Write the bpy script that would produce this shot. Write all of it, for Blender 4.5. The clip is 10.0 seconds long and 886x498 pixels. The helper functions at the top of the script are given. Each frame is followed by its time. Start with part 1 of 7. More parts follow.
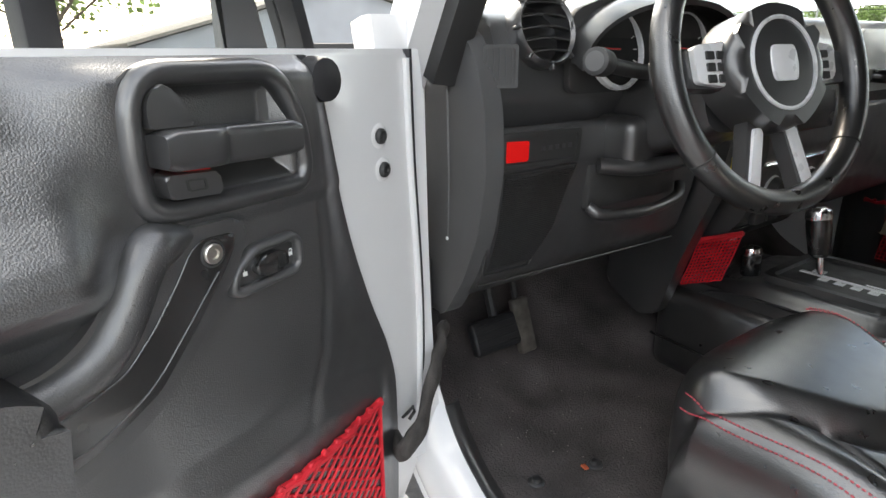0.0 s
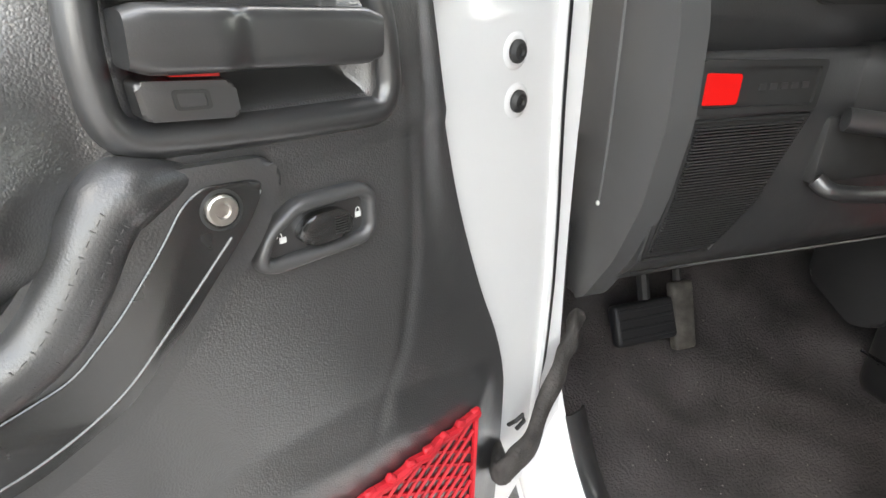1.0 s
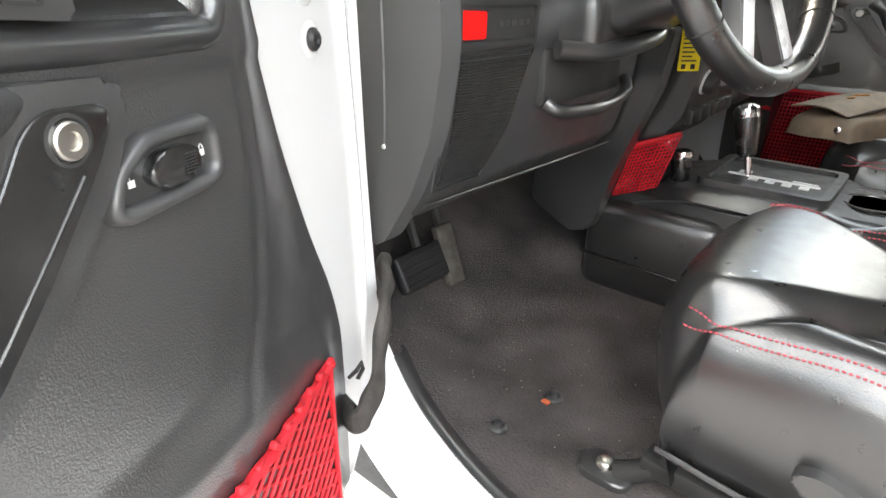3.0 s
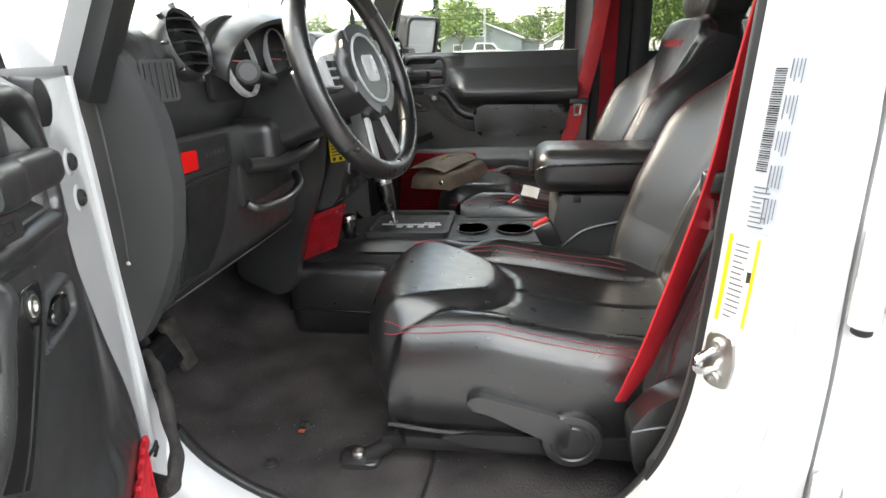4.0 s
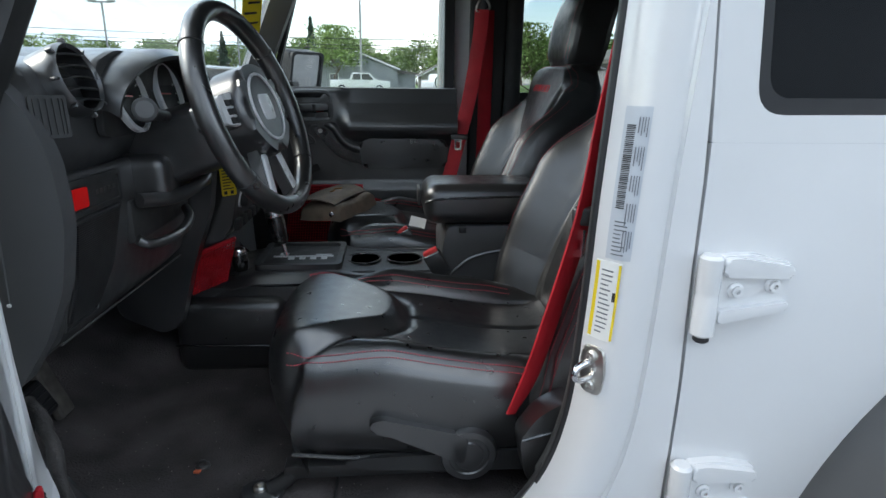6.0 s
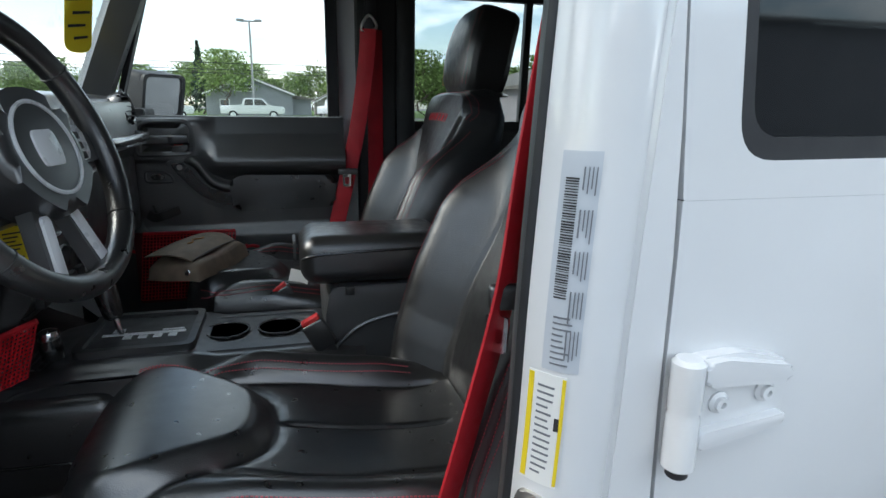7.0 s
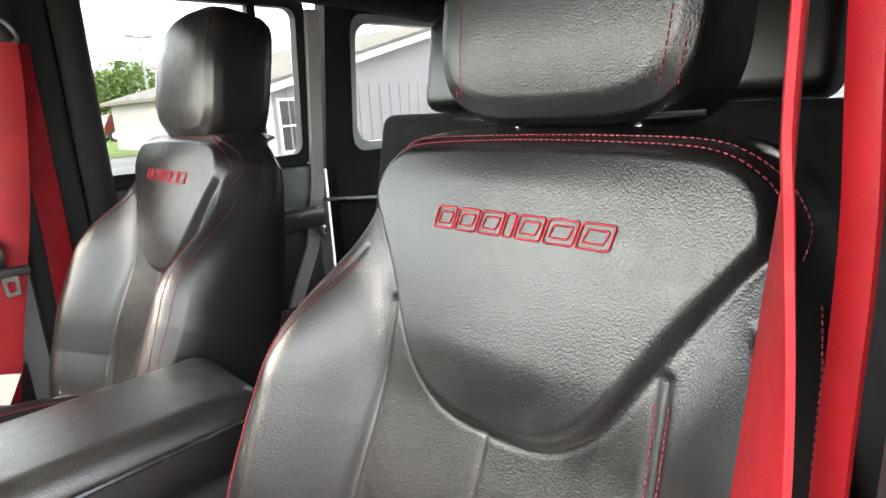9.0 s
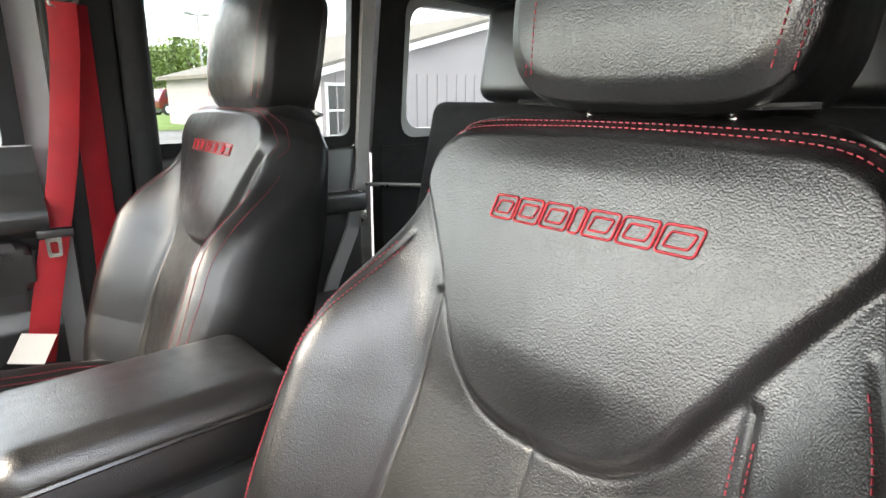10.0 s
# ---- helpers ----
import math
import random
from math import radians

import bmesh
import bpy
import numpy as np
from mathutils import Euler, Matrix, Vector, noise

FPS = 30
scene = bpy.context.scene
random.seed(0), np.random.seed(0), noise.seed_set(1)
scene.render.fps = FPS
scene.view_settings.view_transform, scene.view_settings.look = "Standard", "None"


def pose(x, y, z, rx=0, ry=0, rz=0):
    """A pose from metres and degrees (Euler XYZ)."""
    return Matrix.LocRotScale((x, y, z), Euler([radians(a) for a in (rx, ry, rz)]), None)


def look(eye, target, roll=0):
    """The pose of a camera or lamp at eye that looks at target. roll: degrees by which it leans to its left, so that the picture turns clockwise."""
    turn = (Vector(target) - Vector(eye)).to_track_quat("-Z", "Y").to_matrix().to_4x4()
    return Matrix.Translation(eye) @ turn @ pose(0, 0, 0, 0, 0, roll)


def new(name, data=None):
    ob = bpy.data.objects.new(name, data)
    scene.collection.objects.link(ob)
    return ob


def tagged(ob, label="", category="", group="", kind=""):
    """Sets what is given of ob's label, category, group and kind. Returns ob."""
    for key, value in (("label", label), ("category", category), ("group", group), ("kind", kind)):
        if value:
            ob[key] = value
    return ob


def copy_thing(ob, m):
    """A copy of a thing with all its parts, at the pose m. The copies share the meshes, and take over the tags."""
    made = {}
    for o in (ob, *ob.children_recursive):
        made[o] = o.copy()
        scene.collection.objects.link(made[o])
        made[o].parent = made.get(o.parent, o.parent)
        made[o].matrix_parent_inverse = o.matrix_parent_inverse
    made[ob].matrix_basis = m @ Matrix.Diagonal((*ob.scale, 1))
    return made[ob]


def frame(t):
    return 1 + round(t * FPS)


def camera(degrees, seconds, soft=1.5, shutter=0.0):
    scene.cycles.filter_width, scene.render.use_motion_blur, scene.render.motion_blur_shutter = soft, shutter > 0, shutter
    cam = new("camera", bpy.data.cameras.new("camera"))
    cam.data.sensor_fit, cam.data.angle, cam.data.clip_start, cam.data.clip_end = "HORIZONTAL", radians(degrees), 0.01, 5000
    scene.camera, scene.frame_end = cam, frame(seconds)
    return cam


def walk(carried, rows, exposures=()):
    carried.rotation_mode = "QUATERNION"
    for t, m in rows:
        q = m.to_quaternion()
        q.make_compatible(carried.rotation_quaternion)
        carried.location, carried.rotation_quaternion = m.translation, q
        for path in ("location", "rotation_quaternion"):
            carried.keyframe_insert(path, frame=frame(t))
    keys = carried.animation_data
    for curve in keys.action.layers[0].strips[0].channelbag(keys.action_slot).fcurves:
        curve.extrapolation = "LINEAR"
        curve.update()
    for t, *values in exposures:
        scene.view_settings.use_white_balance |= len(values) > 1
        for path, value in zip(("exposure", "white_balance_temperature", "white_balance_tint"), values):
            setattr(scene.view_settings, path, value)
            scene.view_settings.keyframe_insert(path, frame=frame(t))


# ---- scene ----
# x runs to the rear of the car, y from the driver's side across to the passenger's side, z up; the outer skin of the rear door is near y = 0
cam = camera(74.6, 10.0)
PATH = [
    (0, (0.6435, -0.4012, 1.2205), (-0.9068, 0.6878, 0.5800), -0.49),
    (0.5, (0.5430, -0.3383, 1.1964), (-1.0593, 0.5493, 0.3934), 1.91),
    (1, (0.4882, -0.2892, 1.1810), (-1.2202, 0.3235, 0.3407), 0.70),
    (1.5, (0.4582, -0.3014, 1.1723), (-1.2632, 0.1964, 0.2842), -0.04),
    (2, (0.4449, -0.3102, 1.1715), (-1.2540, 0.2034, 0.2495), -0.10),
    (2.5, (0.4517, -0.3191, 1.1562), (-1.1743, 0.4320, 0.2663), 0.54),
    (3, (0.4611, -0.3809, 1.1338), (-0.7201, 1.0030, 0.3034), 0.44),
    (3.2, (0.4886, -0.4239, 1.1496), (-0.4336, 1.1666, 0.3622), 0.20),
    (4.3, (0.5125, -0.6700, 1.2405), (0.3945, 1.2271, 0.6183), -1.97),
    (4.5, (0.4883, -0.6822, 1.2418), (0.4269, 1.2238, 0.6388), -1.92),
    (5, (0.4737, -0.6993, 1.2508), (0.5281, 1.2114, 0.6624), -0.83),
    (6.5, (0.5162, -0.6354, 1.2518), (0.8024, 1.2750, 0.7337), 0.96),
    (7, (0.5501, -0.4268, 1.2574), (1.0490, 1.4514, 0.7847), 0.69),
    (7.5, (0.5443, -0.1915, 1.3027), (1.3020, 1.6030, 0.8491), -1.36),
    (8, (0.6031, -0.0462, 1.3276), (1.6175, 1.6061, 0.8365), -3.63),
    (8.5, (0.5891, 0.0314, 1.3211), (1.8068, 1.5522, 0.8690), -3.43),
    (9, (0.5662, 0.0562, 1.3336), (1.9195, 1.4444, 0.8421), -3.36),
    (9.5, (0.5657, 0.0819, 1.3331), (1.9733, 1.4093, 0.8265), -2.59),
    (10, (0.5834, 0.0979, 1.3203), (1.8455, 1.5637, 0.8115), 0.21),
]
EXPOSURES = [(0, 2.5, 7900, 12), (0.5, 3.15, 8300, 12), (2.0, 3.3, 8300, 12), (2.5, 3.4, 8300, 12), (3.0, 3.6, 8300, 12), (3.2, 3.6, 8300, 12), (4.3, 2.2, 7700, 10), (5.0, 1.6, 7000, 10), (6.5, 1.45, 6600, 6), (7.5, 1.4, 6800, 7), (8.0, 2.2, 7500, 12), (8.5, 3.2, 7900, 13), (9.0, 3.35, 8000, 13), (10, 3.4, 8000, 13)]
walk(cam, [(t, look(eye, target, roll)) for t, eye, target, roll in PATH], EXPOSURES)

# ---- sky and sun: bright broken overcast ----
world = bpy.data.worlds.new("sky")
scene.world = world
world.use_nodes = True
wn, wl = world.node_tree.nodes, world.node_tree.links
sky = wn.new("ShaderNodeTexSky")
sky.sky_type, sky.sun_disc = 'NISHITA', False
sky.sun_elevation, sky.sun_rotation = radians(40), radians(276)
wco = wn.new("ShaderNodeTexCoord")
wmap = wn.new("ShaderNodeMapping")
wmap.inputs["Scale"].default_value = (1.0, 1.0, 3.2)
cloud = wn.new("ShaderNodeTexNoise")
cloud.inputs["Scale"].default_value, cloud.inputs["Detail"].default_value, cloud.inputs["Roughness"].default_value = 3.2, 7.0, 0.55
ramp = wn.new("ShaderNodeValToRGB")
ramp.color_ramp.elements[0].position, ramp.color_ramp.elements[0].color = 0.40, (0.0, 0.0, 0.0, 1)
ramp.color_ramp.elements[1].position, ramp.color_ramp.elements[1].color = 0.58, (1, 1, 1, 1)
cloud2 = wn.new("ShaderNodeTexNoise")
cloud2.inputs["Scale"].default_value, cloud2.inputs["Detail"].default_value = 5.0, 5.0
ramp2 = wn.new("ShaderNodeValToRGB")
ramp2.color_ramp.elements[0].position, ramp2.color_ramp.elements[0].color = 0.42, (4.0, 5.0, 6.2, 1)
ramp2.color_ramp.elements[1].position, ramp2.color_ramp.elements[1].color = 0.72, (14.5, 14.7, 14.9, 1)
wmix = wn.new("ShaderNodeMixRGB")
wl.new(wco.outputs["Generated"], wmap.inputs[0])
wl.new(wmap.outputs[0], cloud.inputs[0])
wl.new(wmap.outputs[0], cloud2.inputs[0])
wl.new(cloud.outputs[0], ramp.inputs[0])
wl.new(cloud2.outputs[0], ramp2.inputs[0])
wl.new(ramp.outputs[0], wmix.inputs[0])
wl.new(sky.outputs[0], wmix.inputs[1])
wl.new(ramp2.outputs[0], wmix.inputs[2])
wl.new(wmix.outputs[0], wn["Background"].inputs[0])
wn["Background"].inputs[1].default_value = 0.12
sun_data = bpy.data.lights.new("sun", 'SUN')
sun_data.energy, sun_data.angle, sun_data.color = 0.8, radians(22), (1.0, 0.97, 0.92)
sun = new("sun", sun_data)
sun.matrix_world = look((0, 0, 0), (0.72, -0.08, -0.62))


# ---- materials ----
def mat(name, color, rough=0.5, metal=0.0, grain=0.0, grain_size=0.002, patch=0.12, patch_size=0.12, kind="noise", spec=0.5, coat=0.0, rough_var=0.08, island=False):
    """A surface with fine relief (grain) and wider patches of tone and gloss, in metres."""
    m = bpy.data.materials.new(name)
    m.use_nodes = True
    n, l = m.node_tree.nodes, m.node_tree.links
    b = n["Principled BSDF"]
    b.inputs["Metallic"].default_value, b.inputs["Specular IOR Level"].default_value, b.inputs["Coat Weight"].default_value = metal, spec, coat
    b.inputs["Coat IOR"].default_value = 1.5 if coat > 0.9 or coat < 0.01 else 1.8
    b.inputs["Coat Roughness"].default_value = 0.06 if coat > 0.9 else 0.24
    co = n.new("ShaderNodeTexCoord")
    big = n.new("ShaderNodeTexNoise")
    big.inputs["Scale"].default_value, big.inputs["Detail"].default_value = 1 / patch_size, 6.0
    l.new(co.outputs["Object"], big.inputs[0])
    lo, hi = [tuple(min(1, c * k) for c in color) + (1,) for k in (1 - patch, 1 + patch)]
    cr = n.new("ShaderNodeValToRGB")
    cr.color_ramp.elements[0].position, cr.color_ramp.elements[0].color = 0.3, lo
    cr.color_ramp.elements[1].position, cr.color_ramp.elements[1].color = 0.7, hi
    l.new(big.outputs[0], cr.inputs[0])
    out = cr.outputs[0]
    if island:
        g = n.new("ShaderNodeNewGeometry")
        mx = n.new("ShaderNodeMixRGB")
        mx.blend_type = 'MULTIPLY'
        mx.inputs[0].default_value = 1.0
        r2 = n.new("ShaderNodeMapRange")
        r2.inputs["To Min"].default_value, r2.inputs["To Max"].default_value = 0.75, 1.35
        l.new(g.outputs["Random Per Island"], r2.inputs[0])
        l.new(out, mx.inputs[1])
        l.new(r2.outputs[0], mx.inputs[2])
        out = mx.outputs[0]
    l.new(out, b.inputs["Base Color"])
    mr = n.new("ShaderNodeMapRange")
    mr.inputs["From Min"].default_value, mr.inputs["From Max"].default_value = 0.3, 0.7
    mr.inputs["To Min"].default_value, mr.inputs["To Max"].default_value = max(0.02, rough - rough_var), min(1, rough + rough_var)
    mid = n.new("ShaderNodeTexNoise")
    mid.inputs["Scale"].default_value, mid.inputs["Detail"].default_value = 4 / patch_size, 5.0
    l.new(co.outputs["Object"], mid.inputs[0])
    l.new(mid.outputs[0], mr.inputs[0])
    l.new(mr.outputs[0], b.inputs["Roughness"])
    if grain:
        bump = n.new("ShaderNodeBump")
        bump.inputs["Strength"].default_value, bump.inputs["Distance"].default_value = 1.0, grain
        if kind == "leather":
            tx = n.new("ShaderNodeTexVoronoi")
            tx.feature = 'F1'
            tx.inputs["Scale"].default_value = 1 / grain_size
            wob = n.new("ShaderNodeTexNoise")
            wob.inputs["Scale"].default_value = 0.35 / grain_size
            ad = n.new("ShaderNodeMixRGB")
            ad.blend_type = 'ADD'
            ad.inputs[0].default_value = grain_size * 0.9
            l.new(co.outputs["Object"], wob.inputs[0])
            l.new(co.outputs["Object"], ad.inputs[1])
            l.new(wob.outputs[1], ad.inputs[2])
            l.new(ad.outputs[0], tx.inputs[0])
            inv = n.new("ShaderNodeMath")
            inv.operation = 'SUBTRACT'
            inv.inputs[0].default_value = 1.0
            l.new(tx.outputs["Distance"], inv.inputs[1])
            l.new(inv.outputs[0], bump.inputs["Height"])
        else:
            tx = n.new("ShaderNodeTexNoise")
            tx.inputs["Scale"].default_value, tx.inputs["Detail"].default_value = 1 / grain_size, 4.0
            l.new(co.outputs["Object"], tx.inputs[0])
            l.new(tx.outputs[0], bump.inputs["Height"])
        l.new(bump.outputs[0], b.inputs["Normal"])
        l.new(bump.outputs[0], b.inputs["Coat Normal"])
    return m


def glass(name, tint, rough=0.0):
    m = bpy.data.materials.new(name)
    m.use_nodes = True
    n, l = m.node_tree.nodes, m.node_tree.links
    n.remove(n["Principled BSDF"])
    tr, gl, mx, fr = n.new("ShaderNodeBsdfTransparent"), n.new("ShaderNodeBsdfGlossy"), n.new("ShaderNodeMixShader"), n.new("ShaderNodeLayerWeight")
    tr.inputs[0].default_value = (*tint, 1)
    gl.inputs["Roughness"].default_value = 0.01
    fr.inputs[0].default_value = 0.5
    pw = n.new("ShaderNodeMath")
    pw.operation = 'POWER'
    pw.inputs[1].default_value = 5.0
    am = n.new("ShaderNodeMath")
    am.operation = 'MULTIPLY_ADD'
    am.inputs[1].default_value, am.inputs[2].default_value = 0.8, 0.03
    l.new(fr.outputs["Facing"], pw.inputs[0])
    l.new(pw.outputs[0], am.inputs[0])
    l.new(am.outputs[0], mx.inputs[0])
    l.new(tr.outputs[0], mx.inputs[1])
    l.new(gl.outputs[0], mx.inputs[2])
    l.new(mx.outputs[0], n["Material Output"].inputs[0])
    return m


LEATHER = mat("black_leather", (0.017, 0.0172, 0.0176), 0.38, grain=0.00020, grain_size=0.0015, coat=0.65, spec=0.8, kind="leather", patch=0.22, patch_size=0.08)
PLAIN_LEATHER = mat("smooth_black_leather", (0.017, 0.0172, 0.0176), 0.34, grain=0.00013, grain_size=0.0018, coat=0.85, spec=0.9, kind="leather", patch=0.25, patch_size=0.1)
PANEL = mat("black_textured_plastic", (0.040, 0.040, 0.041), 0.40, grain=0.00020, grain_size=0.0014, coat=0.9, spec=0.9, kind="leather", patch=0.2, patch_size=0.15)
PLASTIC = mat("black_plastic", (0.030, 0.030, 0.031), 0.36, coat=0.6, spec=0.9, grain=0.00005, grain_size=0.0010, patch=0.18, patch_size=0.1)
DARK = mat("matt_black_plastic", (0.030, 0.030, 0.030), 0.5, grain=0.0001, grain_size=0.001, patch=0.2)
GLOSS = mat("gloss_black", (0.016, 0.016, 0.016), 0.24, coat=0.8, patch=0.1, rough_var=0.05)
GREY_PANEL = mat("charcoal_panel", (0.082, 0.082, 0.083), 0.45, grain=0.00014, grain_size=0.0012, patch=0.12)
GRIP = mat("satin_black_grip", (0.040, 0.040, 0.041), 0.38, grain=0.00022, grain_size=0.0014, coat=0.5, spec=0.8, patch=0.2, patch_size=0.05)
SURROUND = mat("grey_switch_surround", (0.058, 0.058, 0.059), 0.45, grain=0.00012, grain_size=0.0012, coat=0.4)
TRIM = mat("grey_pillar_trim", (0.062, 0.066, 0.067), 0.5, spec=0.7, grain=0.00014, grain_size=0.0012, patch=0.1)
RUBBER = mat("black_rubber", (0.018, 0.018, 0.02), 0.55, grain=0.0001, grain_size=0.001)
PAINT = mat("white_paint", (0.72, 0.72, 0.72), 0.22, patch=0.035, patch_size=0.25, coat=1.0, rough_var=0.04)
CHROME = mat("chrome", (0.82, 0.82, 0.84), 0.12, metal=1.0, patch=0.05)
STEEL = mat("zinc_steel", (0.6, 0.58, 0.54), 0.32, metal=1.0, grain=0.0001, grain_size=0.001)
SILVER = mat("satin_silver_plastic", (0.80, 0.81, 0.82), 0.3, metal=0.1, patch=0.06)
PALE = mat("pale_silver_trim", (0.62, 0.63, 0.62), 0.35, metal=0.3, patch=0.05)
RED = mat("red_webbing", (0.50, 0.012, 0.022), 0.6, grain=0.0003, grain_size=0.0012, patch=0.12, patch_size=0.05)
THREAD = mat("red_thread", (0.42, 0.05, 0.07), 0.6, patch=0.15, patch_size=0.01)
EMB = mat("red_embroidery", (0.62, 0.035, 0.05), 0.5, grain=0.0002, grain_size=0.0008, patch=0.12, patch_size=0.02)
NET = mat("red_net_cord", (0.60, 0.014, 0.026), 0.6, grain=0.0003, grain_size=0.0015, patch=0.2, patch_size=0.03)
RED_PLASTIC = mat("red_plastic", (0.70, 0.03, 0.03), 0.4, patch=0.05)
STICKER = mat("red_sticker", (0.85, 0.008, 0.008), 0.45, patch=0.04)
YELLOW = mat("yellow_card", (0.80, 0.60, 0.02), 0.5, patch=0.05)
INK = mat("dark_ink", (0.03, 0.03, 0.03), 0.6)
FADED = mat("faded_ink", (0.17, 0.18, 0.20), 0.6)
LABEL = mat("grey_label", (0.50, 0.53, 0.57), 0.4, patch=0.05)
WHITE_CARD = mat("white_card", (0.78, 0.78, 0.76), 0.5, patch=0.05)
CARPET = mat("dark_carpet", (0.080, 0.070, 0.069), 0.95, grain=0.004, grain_size=0.004, patch=0.55, patch_size=0.11)
FELT = mat("headliner_felt", (0.024, 0.024, 0.025), 0.9, grain=0.001, grain_size=0.003)
BAG = mat("brown_canvas", (0.19, 0.14, 0.10), 0.6, grain=0.0006, grain_size=0.0016, patch=0.2, patch_size=0.03)
ASPHALT = mat("asphalt", (0.16, 0.16, 0.163), 0.9, grain=0.01, grain_size=0.02, patch=0.3, patch_size=2.0)
GRASS = mat("mown_grass", (0.10, 0.17, 0.035), 0.9, grain=0.03, grain_size=0.05, patch=0.4, patch_size=1.5)
LEAF = mat("leaves", (0.15, 0.22, 0.06), 0.7, patch=0.45, patch_size=1.2, island=True)
NEEDLE = mat("spruce_needles", (0.035, 0.065, 0.04), 0.8, patch=0.4, patch_size=1.0, island=True)
BARK = mat("bark", (0.10, 0.075, 0.055), 0.9, grain=0.01, grain_size=0.03)
SIDING = mat("grey_siding", (0.26, 0.27, 0.29), 0.75, grain=0.002, grain_size=0.02, patch=0.08, patch_size=1.0)
MAUVE = mat("taupe_siding", (0.33, 0.30, 0.31), 0.7, patch=0.07, patch_size=1.0)
SHINGLE = mat("brown_shingles", (0.16, 0.145, 0.13), 0.9, grain=0.02, grain_size=0.12, patch=0.2, patch_size=0.4)
TRIM_WHITE = mat("white_trim_paint", (0.75, 0.75, 0.74), 0.5, patch=0.05)
BARN = mat("beige_wall", (0.42, 0.40, 0.37), 0.8, patch=0.08, patch_size=1.0)
CAR_RED = mat("dark_red_paint", (0.16, 0.01, 0.018), 0.2, patch=0.05, coat=1.0)
GALV = mat("grey_pole_metal", (0.30, 0.30, 0.30), 0.5, metal=0.4, patch=0.1)
CLEAR = glass("clear_glass", (0.93, 0.95, 0.94))
TINT = glass("tinted_glass", (0.16, 0.17, 0.17))
TINT_SOFT = glass("lightly_tinted_glass", (0.72, 0.75, 0.75))


# ---- helpers for building ----
HOME = {}


def thing(name, origin, label, category, group="", kind=""):
    ob = new(name)
    ob.empty_display_size = 0.05
    ob.location = origin
    HOME[ob.name] = Vector(origin)
    return tagged(ob, label, category, group, kind)


def finish(name, bm, material, angle=38):
    bmesh.ops.remove_doubles(bm, verts=bm.verts, dist=1e-6)
    bmesh.ops.recalc_face_normals(bm, faces=bm.faces)
    me = bpy.data.meshes.new(name)
    bm.to_mesh(me)
    bm.free()
    me.materials.append(material)
    me.shade_smooth()
    me.set_sharp_from_angle(angle=radians(angle))
    return me


def part(name, bm, material, parent, label="", angle=38):
    """Links a bmesh, in the place's coordinates, as one mesh under a thing or a part."""
    home = HOME[parent.name]
    bm.transform(Matrix.Translation(-home))
    ob = new(name, finish(name, bm, material, angle))
    ob.parent = parent
    HOME[ob.name] = home
    return tagged(ob, label)


def single(name, bm, material, label="", category="", group="", kind="", angle=38):
    """A thing or a piece of the setting that is one mesh."""
    return tagged(new(name, finish(name, bm, material, angle)), label, category, group, kind)


def join(*bms):
    out = bms[0]
    for b in bms[1:]:
        me = bpy.data.meshes.new("tmp")
        b.to_mesh(me)
        b.free()
        out.from_mesh(me)
        bpy.data.meshes.remove(me)
    return out


def box(lo, hi, bevel=0.0, seg=2, m=None):
    bm = bmesh.new()
    bmesh.ops.create_cube(bm, size=1)
    for v in bm.verts:
        v.co = Vector([lo[k] + (hi[k] - lo[k]) * (v.co[k] + 0.5) for k in range(3)])
    if bevel:
        bmesh.ops.bevel(bm, geom=bm.edges[:], offset=bevel, segments=seg, affect='EDGES', profile=0.5)
    if m:
        bm.transform(m)
    return bm


def rounded(pts, r, n=5):
    """A polygon with rounded corners."""
    out = []
    for k, p in enumerate(pts):
        rr = r[k] if isinstance(r, (list, tuple)) else r
        p, a, b = Vector(p), Vector(pts[k - 1]), Vector(pts[(k + 1) % len(pts)])
        da, db = a - p, b - p
        q = min(rr, da.length * 0.49, db.length * 0.49)
        if q < 1e-5:
            out.append(p)
            continue
        s, e = p + da.normalized() * q, p + db.normalized() * q
        for i in range(n + 1):
            t = i / n
            out.append(s * (1 - t) ** 2 + p * 2 * t * (1 - t) + e * t * t)
    return out


def prism(pts, depth, m, bevel=0.0, seg=2, both=False):
    """A flat outline (a, b) pushed out by depth along c; m takes (a, b, c) to the place."""
    bm = bmesh.new()
    low = [bm.verts.new((p[0], p[1], 0)) for p in pts]
    top = [bm.verts.new((p[0], p[1], depth)) for p in pts]
    n = len(pts)
    bm.faces.new(low[::-1])
    cap = bm.faces.new(top)
    for k in range(n):
        bm.faces.new((low[k], low[(k + 1) % n], top[(k + 1) % n], top[k]))
    if bevel:
        es = list(cap.edges)
        if both:
            es += [e for e in bm.edges if all(abs(v.co.z) < 1e-9 for v in e.verts)]
        bmesh.ops.bevel(bm, geom=es, offset=bevel, segments=seg, affect='EDGES', profile=0.5, clamp_overlap=True)
    bm.transform(m)
    return bm


